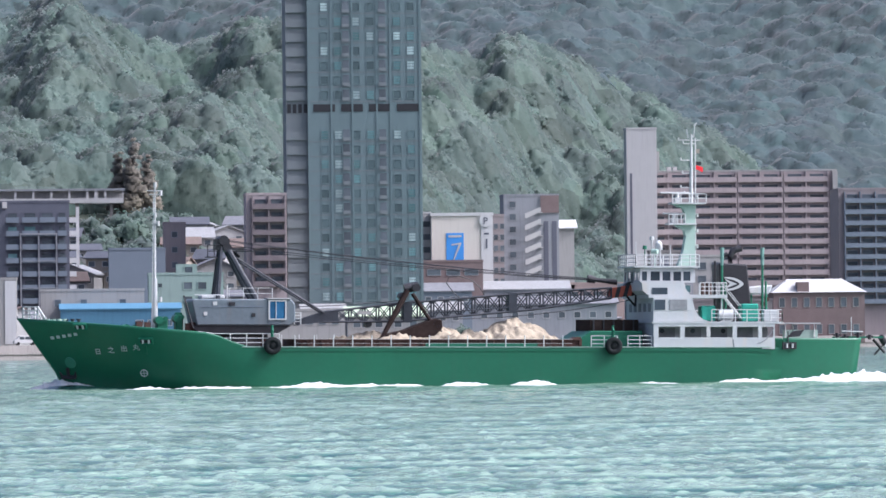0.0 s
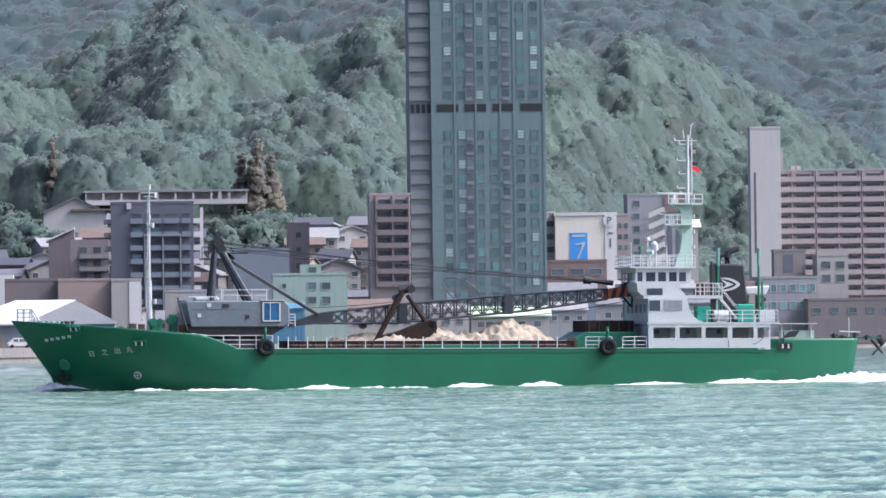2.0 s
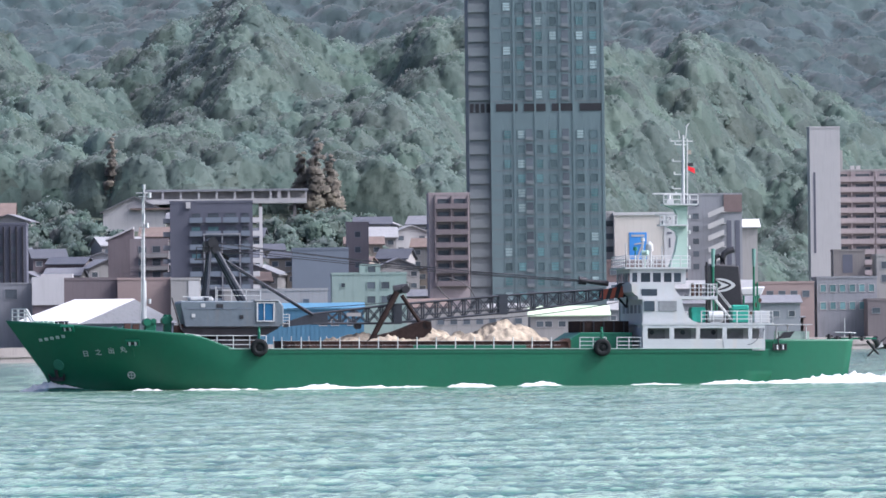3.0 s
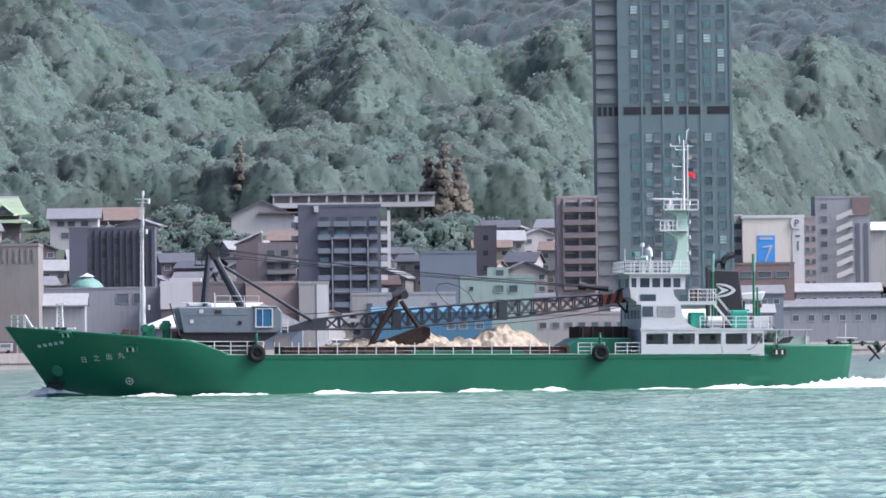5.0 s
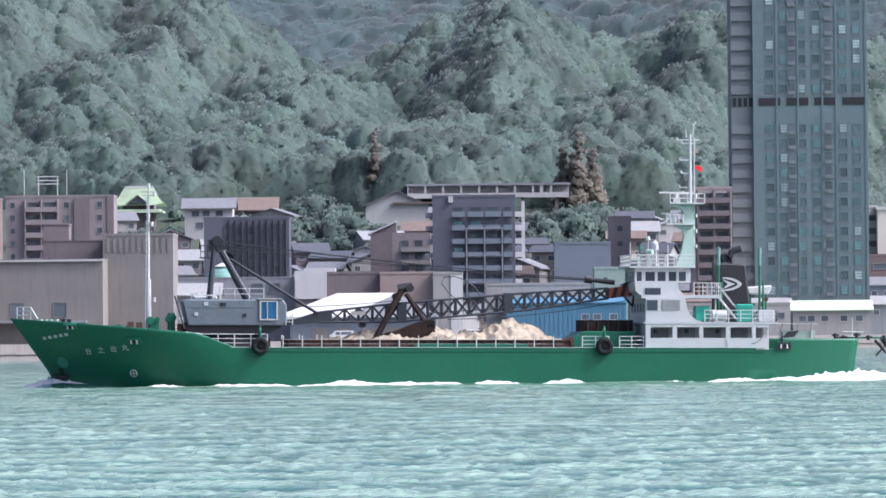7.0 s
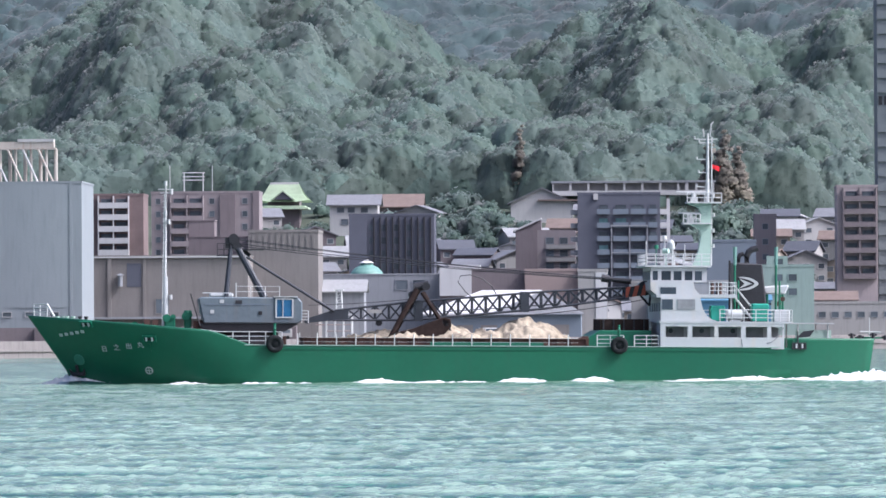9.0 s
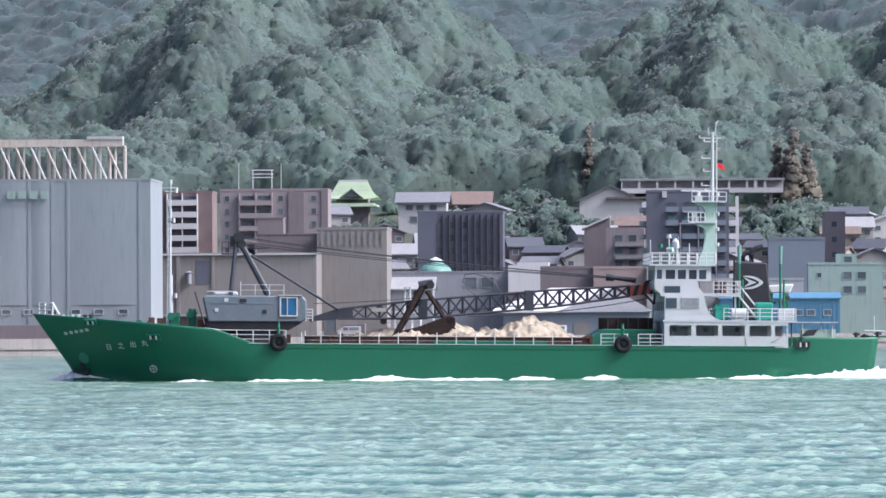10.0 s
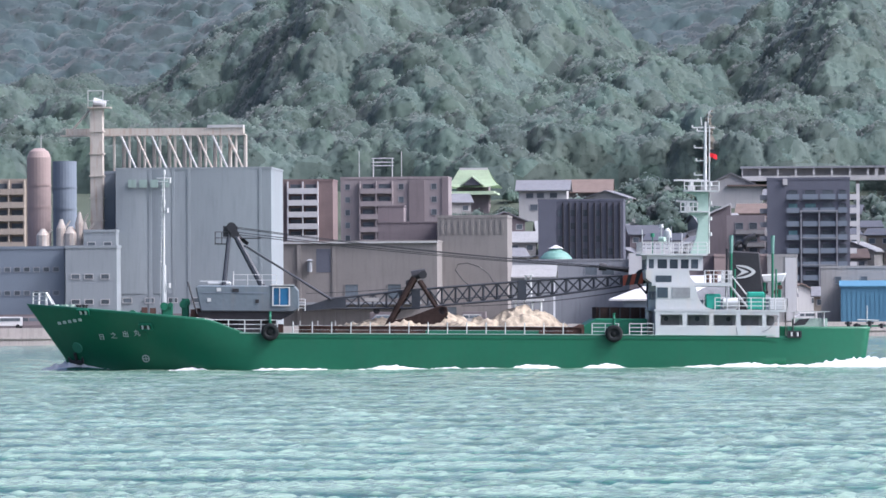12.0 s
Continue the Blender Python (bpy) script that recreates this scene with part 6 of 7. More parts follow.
def tube(bm, pts, r, sides=8):
    """One bent round bar along the points."""
    pts = [Vector(p) for p in pts]
    rings = []
    for i, p in enumerate(pts):
        d = (pts[min(i + 1, len(pts) - 1)] - pts[max(i - 1, 0)]).to_track_quat("Z", "Y").to_matrix()
        rings.append([bm.verts.new(p + d @ Vector((math.cos(2 * math.pi * k / sides) * r, math.sin(2 * math.pi * k / sides) * r, 0))) for k in range(sides)])
    for a, b in zip(rings, rings[1:]):
        for k in range(sides):
            bm.faces.new((a[k], a[(k + 1) % sides], b[(k + 1) % sides], b[k]))
    bm.faces.new(rings[0][::-1])
    bm.faces.new(rings[-1])
    return bm


def crane():
    bm = bmesh.new()
    prism(bm, [(-19.3, 4.42), (-11.5, 4.42), (-11.1, 4.72), (-11.1, 6.2), (-11.45, 6.62), (-19.5, 6.62), (-19.75, 6.45)], -3.0, 3.0)
    soften(bm, 0.10)
    body = part("deck_crane", bm, M_CABIN, ship, "weathered grey slewing deck crane with a lattice boom")
    bm = bmesh.new()
    prism(bm, [(-19.3, 3.75), (-12.6, 3.75), (-11.4, 4.42), (-19.6, 4.42)], -2.8, 2.8)
    rod(bm, (-15.6, 0, 2.5), (-15.6, 0, 3.8), 2.6, sides=28)
    part("turntable", bm, M_BLACK, body)
    bm = bmesh.new()
    box(bm, -18.6, -12.4, -1.9, 1.9, 2.5, 3.4)
    part("under_frame", bm, M_RUST, body)
    # operator's window
    bm = bmesh.new()
    for q in ((-13.35, -11.85, 4.9, 5.0), (-13.35, -11.85, 6.42, 6.52), (-13.35, -13.23, 5.0, 6.42), (-11.97, -11.85, 5.0, 6.42), (-12.75, -12.69, 5.0, 6.42)):
        box(bm, q[0], q[1], -3.10, -2.98, q[2], q[3])
    part("window_frame", bm, M_RAIL, body)
    for x0, x1 in ((-13.23, -12.75), (-12.69, -11.97)):
        bm = bmesh.new()
        box(bm, x0, x1, -3.05, -2.98, 5.0, 6.42)
        part("pane", bm, M_PANE_BLUE, body, "blue window pane")
    bm = bmesh.new()
    box(bm, -11.3, -11.12, -2.6, -1.2, 4.9, 6.2)
    part("front_pane", bm, M_PANE_BLUE, body)
    bm = bmesh.new()
    box(bm, -13.5, -11.5, -3.15, -1.0, 6.62, 6.7)
    part("cab_roof", bm, M_WHITE, body)
    for x, z, w in ((-17.8, 6.25, 0.35), (-16.4, 6.2, 0.55), (-18.6, 5.4, 0.3), (-14.6, 5.3, 0.3)):
        bm = bmesh.new()
        box(bm, x - w / 2, x + w / 2, -3.06, -2.98, z - 0.15, z + 0.15)
        part("vent_grille", bm, M_BLACK if x > -17 else M_RAIL, body)
    bm = bmesh.new()
    box(bm, -19.2, -13.7, -3.03, -2.99, 5.95, 6.05)
    part("blue_stripe", bm, M_BLUEGREY, body)
    railing("roof_rail", (-16.6, -2.7, 6.62), (-13.0, -2.7, 6.62), 0.9, 3, body, bars=2, r=0.025, post=0.03)
    bm = bmesh.new()
    box(bm, -18.8, -16.8, -1.6, 0.4, 6.6, 6.95)
    soften(bm, 0.1)
    rod(bm, (-16.6, -1.4, 6.6), (-16.6, -1.4, 7.8), 0.05, sides=6)
    rod(bm, (-19.4, -2.2, 6.95), (-17.0, -2.2, 6.95), 0.05, sides=6)
    part("roof_hatch", bm, M_WHITE, body)
    railing("side_ladder", (-11.15, -2.6, 4.5), (-10.6, -2.6, 4.5), 1.0, 1, body, bars=4)
    bm = bmesh.new()
    rod(bm, (-20.4, -3.0, 6.9), (-19.6, -3.0, 4.2), 0.07, sides=6)
    part("guy_pole", bm, M_BLACK, body)
    # gantry over the crane
    for s in (-1, 1):
        bm = bmesh.new()
        rod(bm, (-16.95, s * 0.5, 11.5), (-17.4, s * 1.7, 6.6), 0.17, 0.2, 8)
        part("gantry_leg", bm, M_BOOM, body)
        bm = bmesh.new()
        rod(bm, (-16.8, s * 0.5, 11.4), (-14.2, s * 1.7, 6.6), 0.24, 0.28, 8)
        part("gantry_leg", bm, M_BOOM, body)
        bm = bmesh.new()
        rod(bm, (-15.7, s * 1.0, 10.0), (-8.4, s * 0.8, 5.5), 0.08, 0.1, 8)
        part("stay_pole", bm, M_BOOM, body)
    bm = bmesh.new()
    box(bm, -17.5, -16.3, -0.8, 0.8, 10.7, 11.6)
    rod(bm, (-16.8, -0.9, 11.5), (-16.8, 0.9, 11.5), 0.42, sides=16)
    rod(bm, (-16.5, -0.9, 10.9), (-16.5, 0.9, 10.9), 0.36, sides=16)
    rod(bm, (-16.6, 0, 11.0), (-15.4, 0, 10.1), 0.22, 0.14, 8)
    part("gantry_head", bm, M_BLACK, body)
    bm = bmesh.new()
    box(bm, -18.2, -17.0, -0.9, 0.9, 10.05, 10.15)
    for x in (-18.15, -17.6, -17.05):
        rod(bm, (x, -0.85, 10.1), (x, -0.85, 11.1), 0.04, sides=5)
    for z in (10.6, 11.1):
        rod(bm, (-18.15, -0.85, z), (-17.05, -0.85, z), 0.035, sides=5)
    box(bm, -16.0, -14.3, -0.8, 0.8, 10.55, 10.63)
    part("gantry_platform", bm, M_BLACK, body)
    # boom
    up = [(-8.4, 5.55), (-1.97, 6.29), (9.3, 7.22), (16.0, 7.62)]
    lo = [(-8.4, 4.75), (-1.97, 4.78), (9.3, 5.79), (16.0, 6.76)]
    bm = bmesh.new()
    lattice(bm, up, lo, 0.7, 21, 0.105)
    boom = part("boom", bm, M_BOOM, body, "dark lattice crane boom lowered over the hold")
    bm = bmesh.new()
    for s in (-0.7, 0.7):
        prism(bm, [(-10.7, 4.5), (-8.4, 4.7), (-7.2, 4.75), (-7.2, 5.65), (-8.4, 5.6), (-10.7, 4.85)], s - 0.08, s + 0.08)
    rod(bm, (-10.6, -0.8, 4.65), (-10.6, 0.8, 4.65), 0.22, sides=10)
    part("boom_foot", bm, M_BOOM, body)
    for x, z in ((-1.3, 5.55), (7.6, 6.35)):
        bm = bmesh.new()
        box(bm, x - 0.35, x + 0.35, -0.82, 0.82, z - 0.85, z + 0.85)
        part("splice_plate", bm, M_BOOM, body)
    bm = bmesh.new()
    for k in range(7):
        rod(bm, (0.8 + k * 1.4, -0.78, 5.5 + k * 0.10), (2.2 + k * 1.4, -0.78, 5.6 + k * 0.10), 0.05, sides=5)
    part("boom_walkway", bm, M_BOOM, body)
    bm = bmesh.new()
    box(bm, -5.6, -4.4, -0.85, -0.75, 5.35, 5.65)
    part("number_plate", bm, M_PALE, body)
    bm = bmesh.new()
    rod(bm, (-4.6, -0.6, 4.55), (-4.6, 0.6, 4.55), 0.28, sides=12)
    part("sheave", bm, M_BLACK, body)
    for k in range(5):
        x0, x1 = 15.9 + 0.36 * k, 16.26 + 0.36 * k
        zt = lambda x: 7.62 + (x - 15.9) * 0.16
        zb = lambda x: 6.74 + (x - 15.9) * 0.12
        bm = bmesh.new()
        prism(bm, [(x0, zb(x0)), (x1, zb(x1)), (x1 + 0.25, zt(x1)), (x0 + 0.25, zt(x0))], -0.72, 0.72)
        part("boom_head", bm, M_RED if k % 2 == 0 else M_BLACK, body, "red and dark striped boom head")
    bm = bmesh.new()
    rod(bm, (17.75, -0.45, 7.55), (17.75, 0.45, 7.55), 0.62, sides=22)
    rod(bm, (17.3, -0.4, 7.0), (18.1, -0.4, 6.1), 0.1, sides=6)
    rod(bm, (18.1, -0.4, 6.1), (18.2, -0.4, 7.3), 0.1, sides=6)
    part("head_sheave", bm, M_BLACK, body)
    bm = bmesh.new()
    rod(bm, (14.4, 0, 8.35), (16.6, 0, 8.1), 0.17, 0.24, 10)
    rod(bm, (14.1, 0, 8.4), (14.75, 0, 8.3), 0.34, 0.3, 12)
    part("bridle", bm, M_BLACK, body)
    for s, dz in ((-0.4, 0.0), (0.4, 0.12), (0, -0.5), (-0.2, -0.3)):
        part("hoist_wire", wire((-16.7, s, 11.45 + dz), (14.3, s, 8.4 + dz * 0.25), 0.25, 0.032), M_BLACK, body)
    part("hoist_wire", wire((-10.5, 0, 6.0), (-1.3, 0, 6.6), 0.1, 0.03), M_BLACK, body)
    part("trip_wire", wire((17.6, -0.5, 6.6), (2.5, -0.9, 5.0), 0.35, 0.035), M_BLACK, body)
    # hose looped over the boom
    bm = bmesh.new()
    pts = [(3.4, 6.5), (2.6, 7.2), (2.0, 8.0), (2.2, 8.5), (3.0, 8.6), (4.0, 8.3), (4.8, 7.7), (5.2, 7.0)]
    tube(bm, [(x, -0.5, z) for x, z in pts], 0.045, 6)
    part("hose_loop", bm, M_BLACK, body)


crane()


def hold():
    for s in (-1, 1):
        bm = bmesh.new()
        prism_x = [(s * 5.32, 2.5), (s * 5.08, 2.5), (s * 5.08, 3.22), (s * 4.95, 3.22), (s * 4.95, 3.30), (s * 5.45, 3.30), (s * 5.45, 3.22), (s * 5.32, 3.22)]
        ends = [[bm.verts.new((x, y, z)) for y, z in prism_x] for x in (-11.0, 12.6)]
        bm.faces.new(ends[0])
        bm.faces.new(ends[1])
        for i in range(8):
            j = (i + 1) % 8
            bm.faces.new((ends[0][i], ends[0][j], ends[1][j], ends[1][i]))
        part("hatch_coaming", bm, M_RUST, ship, "rusty brown hatch coaming along the hold")
    for x in (-11.0, 12.5):
        bm = bmesh.new()
        box(bm, x - 0.1, x + 0.1, -4.9, 4.9, 2.5, 3.3)
        part("hatch_coaming", bm, M_RUST, ship)
    for k in range(20):
        bm = bmesh.new()
        x = -10.4 + k * 1.2
        box(bm, x - 0.05, x + 0.05, -5.55, -5.3, 2.55, 3.2)
        part("coaming_stay", bm, M_RUST, ship)
    bm = bmesh.new()
    box(bm, -0.6, 8.8, -5.62, -5.54, 2.62, 2.98)
    part("side_board", bm, M_GREEN, ship)
    # gravel heap
    g = np.random.default_rng(5)
    xs, ys = np.meshgrid(np.arange(-8.4, 12.3, 0.16), np.arange(-5.0, 5.01, 0.2), indexing="ij")
    z = np.full(xs.shape, 2.75)
    for cx, cy, top, rad in ((-4.4, 0.5, 4.05, 3.0), (-2.2, -1.5, 4.1, 2.6), (1.3, -0.6, 4.72, 2.9), (4.2, 0.4, 4.25, 2.3), (4.9, -2.2, 4.0, 2.0), (7.7, -0.4, 5.22, 4.4), (10.2, 1.5, 3.7, 2.4), (-6.6, 1, 3.5, 2.2), (2.6, -3.0, 3.9, 1.8)):
        d = np.hypot(xs - cx, (ys - cy) * 0.9)
        z = np.maximum(z, top - (top - 2.75) * (np.sqrt(d * d + 0.2) - 0.3) / rad)
    rough = np.array([[noise.noise((a * 0.9, b * 0.9, 0.3)) * 0.30 + abs(noise.noise((a * 1.7, b * 0.7, 4))) * -0.42 + noise.noise((a * 5, b * 5, 9)) * 0.04 + 0.12 for a, b in zip(p, q)] for p, q in zip(xs, ys)])
    ob = new("gravel", grid_mesh("gravel", xs, ys, z + rough * np.clip((z - 2.7) * 2, 0.2, 1), M_GRAVEL))
    ob.parent = ship
    tagged(ob, "heaped pale tan gravel in the open hold", kind="stuff")
    # grab bucket resting on the heap
    bm = bmesh.new()
    rod(bm, (-1.5, -1.7, 7.35), (-3.75, -2.0, 3.3), 0.26, 0.2, 8)
    rod(bm, (-1.2, -0.6, 7.5), (-3.3, -0.4, 3.6), 0.2, 0.16, 8)
    grab = part("grab_bucket", bm, M_GRAB, ship, "dark rusty clamshell grab resting on the gravel")
    bm = bmesh.new()
    rod(bm, (-1.7, -1.2, 7.5), (-0.5, -1.2, 7.75), 0.42, 0.36, 12)
    rod(bm, (-1.9, -1.7, 6.9), (-1.9, -0.5, 6.9), 0.3, sides=10)
    rod(bm, (-0.75, -1.8, 7.6), (-0.75, -0.5, 7.6), 0.34, sides=12)
    part("grab_head", bm, M_BLACK, grab)
    bm = bmesh.new()
    rod(bm, (-1.1, -1.8, 7.1), (0.55, -2.0, 4.6), 0.17, 0.15, 8)
    rod(bm, (-0.9, -0.6, 7.1), (0.7, -0.4, 4.7), 0.15, 0.13, 8)
    part("grab_arm", bm, M_GRAB, grab)
    bm = bmesh.new()
    prism(bm, [(-4.6, 3.0), (-2.2, 2.9), (0.4, 3.3), (1.35, 4.25), (1.3, 4.9), (0.7, 5.02), (-0.4, 4.6), (-1.7, 4.1), (-3.2, 3.75)], -2.5, 0.1)
    soften(bm, 0.06)
    part("grab_jaw", bm, M_GRAB, grab)
    bm = bmesh.new()
    rod(bm, (1.0, -2.2, 4.55), (1.55, -2.2, 3.3), 0.12, 0.08, 6)
    rod(bm, (0.9, -2.5, 4.6), (0.9, 0.1, 4.6), 0.34, sides=12)
    part("jaw_hinge", bm, M_BLACK, grab)
    # near rail: single posts with wires
    n = 15
    for k in range(n):
        x = -11.6 + k * 1.6
        bm = bmesh.new()
        rod(bm, (x, -6.32, 2.6), (x, -6.32, 3.62), 0.045, sides=6)
        part("stanchion", bm, M_RAIL, ship)
    for k in range(16):
        x = -11.0 + k * 1.5
        bm = bmesh.new()
        rod(bm, (x, 6.2, 2.6), (x, 6.2, 3.7), 0.04, sides=6)
        part("stanchion", bm, M_RAIL, ship)
    for z in (2.95, 3.3):
        part("guard_wire", wire((-11.6, -6.32, z), (11.6, -6.32, z), 0.0, 0.012, 2), M_RAIL, ship)
    # engine casing ahead of the house
    bm = bmesh.new()
    prism(bm, [(12.5, 2.55), (17.9, 2.55), (17.9, 4.0), (13.6, 4.0), (12.5, 3.3)], -4.5, 4.5)
    soften(bm, 0.06)
    cs = part("hatch_house", bm, M_GREEN, ship, "green hatch house ahead of the deckhouse")
    bm = bmesh.new()
    box(bm, 13.7, 17.8, -3.2, 3.2, 4.0, 4.95)
    part("hatch_cover", bm, M_GRAB, cs, "dark brown stowed hatch boards")
    for x in steps(14.0, 17.4, 5):
        bm = bmesh.new()
        box(bm, x - 0.06, x + 0.06, -3.3, -3.2, 4.0, 4.95)
        part("batten", bm, M_BLACK, cs)
    bm = bmesh.new()
    prism(bm, [(10.6, 2.6), (12.6, 2.6), (12.6, 3.5), (12.2, 3.5)], -4.9, -3.2)
    part("chute", bm, M_RUST, cs)
    for a, b in ((13.2, 15.4), (16.3, 18.3)):
        railing("side_rail", (a, -6.3, 2.6), (b, -6.3, 2.6), 0.98, 2, ship, bars=3)


hold()


def plate_with_holes(bm, x0, x1, z0, z1, y0, y1, holes):
    """A wall plate in the x, z plane with rectangular holes that all span the same height."""
    hz0, hz1 = holes[0][2], holes[0][3]
    box(bm, x0, x1, y0, y1, z0, hz0)
    box(bm, x0, x1, y0, y1, hz1, z1)
    xs = [x0]
    for a, b, _, _ in holes:
        xs += [a, b]
    xs.append(x1)
    for a, b in zip(xs[::2], xs[1::2]):
        if b - a > 0.01:
            box(bm, a, b, y0, y1, hz0, hz1)


def deckhouse():
    bm = bmesh.new()
    box(bm, 18.7, 28.2, -5.2, 5.2, 2.5, 4.62)
    box(bm, 18.45, 18.7, -6.28, 6.28, 2.55, 4.62)
    house = part("deckhouse", bm, M_WHITE, ship, "white stepped deckhouse with rust marks")
    ports = [(18.86, 20.70, 3.46, 4.36), (21.08, 22.93, 3.46, 4.36), (23.26, 25.15, 3.46, 4.36), (25.53, 27.33, 3.46, 4.36), (27.66, 28.62, 3.46, 4.36)]
    for s in (-1, 1):
        bm = bmesh.new()
        plate_with_holes(bm, 18.45, 28.75, 2.5, 4.62, s * 6.4 - 0.06, s * 6.4 + 0.06, ports)
        part("side_wall", bm, M_WHITE, house)
    # grey panels paint the shade behind the openings onto the inner wall
    for x0, x1, z0, z1 in ports:
        bm = bmesh.new()
        box(bm, x0 + 0.2, x1 - 0.2, -5.26, -5.18, z0 - 0.1, z1 - 0.1)
        part("cabin_wall_panel", bm, M_DIM, house)
    for x in (19.4, 22.0, 24.6):
        bm = bmesh.new()
        rod(bm, (x, -5.32, 4.0), (x, -5.2, 4.0), 0.2, sides=14)
        part("porthole", bm, M_PANE_SHIP, house)
    # boat-deck slab
    bm = bmesh.new()
    box(bm, 18.35, 29.5, -6.5, 6.5, 4.62, 4.78)
    part("boat_deck", bm, M_WHITE, house)
    # second tier with the swept side screen
    bm = bmesh.new()
    box(bm, 18.6, 21.6, -5.9, 5.9, 4.78, 6.75)
    part("tier", bm, M_WHITE, house)
    sweep = [(23.25, 4.79), (22.75, 4.95), (22.35, 5.25), (22.05, 5.7), (21.9, 6.2), (21.8, 6.75)]
    for s in (-1, 1):
        y0 = s * 6.05
        bm = bmesh.new()
        prism(bm, [(18.5, 4.79)] + sweep + [(18.5, 6.75)], y0 - 0.08, y0 + 0.08)
        part("side_screen", bm, M_WHITE, house)
    for x0, x1 in ((18.6, 19.5), (19.85, 21.35)):
        bm = bmesh.new()
        box(bm, x0, x1, -6.17, -6.1, 5.75, 6.6)
        part("window", bm, M_PANE_SHIP if x0 < 19 else M_DIM, house)
    # bridge deck slab and third tier
    bm = bmesh.new()
    box(bm, 18.2, 24.9, -5.6, 5.6, 6.75, 7.02)
    part("bridge_deck", bm, M_WHITE, house)
    bm = bmesh.new()
    prism(bm, [(17.75, 7.35), (18.15, 7.02), (21.8, 7.02), (21.4, 7.5), (21.3, 8.05), (17.7, 8.05)], -5.3, 5.3)
    part("tier", bm, M_WHITE, house)
    bm = bmesh.new()
    box(bm, 18.55, 19.85, -5.36, -5.28, 7.0 + 0.04, 7.6)
    part("window", bm, M_PANE_SHIP, house)
    for y in steps(-4.0, 4.0, 5):
        bm = bmesh.new()
        box(bm, 18.56, 18.63, y - 0.5, y + 0.5, 5.6, 6.3)
        part("window", bm, M_DIM, house)
    # wheelhouse with a window band
    bm = bmesh.new()
    holes = [(18.07, 18.5, 8.2, 8.97), (18.8, 19.6, 8.2, 8.97), (19.82, 20.5, 8.2, 8.97), (20.75, 21.4, 8.2, 8.97), (21.6, 22.2, 8.2, 8.97)]
    for s in (-1, 1):
        plate_with_holes(bm, 17.9, 22.6, 8.05, 9.3, s * 3.4 - 0.06, s * 3.4 + 0.06, holes)
    box(bm, 22.5, 22.6, -3.34, 3.34, 8.05, 9.3)
    box(bm, 17.9, 18.0, -3.34, 3.34, 8.05, 8.2)
    box(bm, 17.9, 18.0, -3.34, 3.34, 8.97, 9.3)
    for y in steps(-3.2, 3.2, 6):
        box(bm, 17.9, 18.0, y - 0.1, y + 0.1, 8.2, 8.97)
    part("wheelhouse", bm, M_WHITE, house, "white wheelhouse with a band of windows")
    for x0, x1, z0, z1 in holes:
        bm = bmesh.new()
        box(bm, x0, x1, -3.40, -3.37, z0, z1)
        part("window", bm, M_PANE_SHIP, house)
    bm = bmesh.new()
    box(bm, 18.6, 22.3, -3.0, 3.0, 8.05, 8.15)
    box(bm, 19.6, 22.3, 0.5, 0.6, 8.1, 9.2)
    part("bridge_inside", bm, M_DIM, house)
    bm = bmesh.new()
    box(bm, 17.4, 22.95, -3.8, 3.8, 9.3, 9.44)
    part("bridge_roof", bm, M_WHITE, house)
    railing("roof_rail", (17.5, -3.7, 9.44), (22.9, -3.7, 9.44), 0.95, 7, house, bars=3)
    railing("roof_rail", (17.5, 3.7, 9.44), (22.9, 3.7, 9.44), 0.95, 7, house, bars=3)
    railing("roof_rail", (17.5, -3.7, 9.44), (17.5, 3.7, 9.44), 0.95, 8, house, bars=3)
    # aerials and searchlights
    for x, y, h, r in ((17.5, -3.6, 2.0, 0.04), (18.4, -3, 1.4, 0.05), (19.2, -2, 2.2, 0.06), (19.8, -2.6, 1.5, 0.06), (21.0, -1, 1.8, 0.04), (20.3, 1.5, 2.4, 0.035)):
        bm = bmesh.new()
        rod(bm, (x, y, 9.44), (x, y, 9.44 + h), r, sides=6)
        if r > 0.045:
            rod(bm, (x, y, 9.44 + h), (x, y, 9.44 + h + 0.3), 0.2, 0.16, 10)
        part("aerial", bm, M_RAIL if x != 18.4 else M_GREEN, house)
    bm = bmesh.new()
    rod(bm, (19.7, -2.4, 10.8), (19.7, -2.4, 11.35), 0.34, 0.3, 14)
    rod(bm, (19.7, -2.4, 11.35), (19.7, -2.4, 11.6), 0.3, 0.1, 14)
    rod(bm, (19.35, -2.4, 9.44), (19.7, -2.4, 10.8), 0.05, sides=6)
    rod(bm, (20.05, -2.4, 9.44), (19.7, -2.4, 10.8), 0.05, sides=6)
    part("radome", bm, M_WHITE, house)
    bm = bmesh.new()
    rod(bm, (19.0, -3.2, 10.6), (19.4, -3.5, 10.65), 0.25, 0.2, 12)
    rod(bm, (19.2, -3.3, 9.44), (19.2, -3.3, 10.5), 0.05, sides=6)
    part("searchlight", bm, M_MINT, house)
    # rails of the lower decks
    railing("bridge_rail", (22.6, -5.5, 7.02), (24.85, -5.5, 7.02), 1.0, 3, house, bars=3)
    railing("bridge_rail", (24.85, -5.5, 7.02), (24.85, 5.5, 7.02), 1.0, 8, house, bars=3)
    railing("boat_rail", (23.4, -6.35, 4.78), (29.4, -6.35, 4.78), 0.98, 6, house, bars=3)
    railing("boat_rail", (29.4, -6.35, 4.78), (29.4, 6.35, 4.78), 0.98, 8, house, bars=3)
    railing("boat_rail", (23.4, 6.35, 4.78), (29.4, 6.35, 4.78), 0.98, 6, house, bars=3)
    bm = bmesh.new()
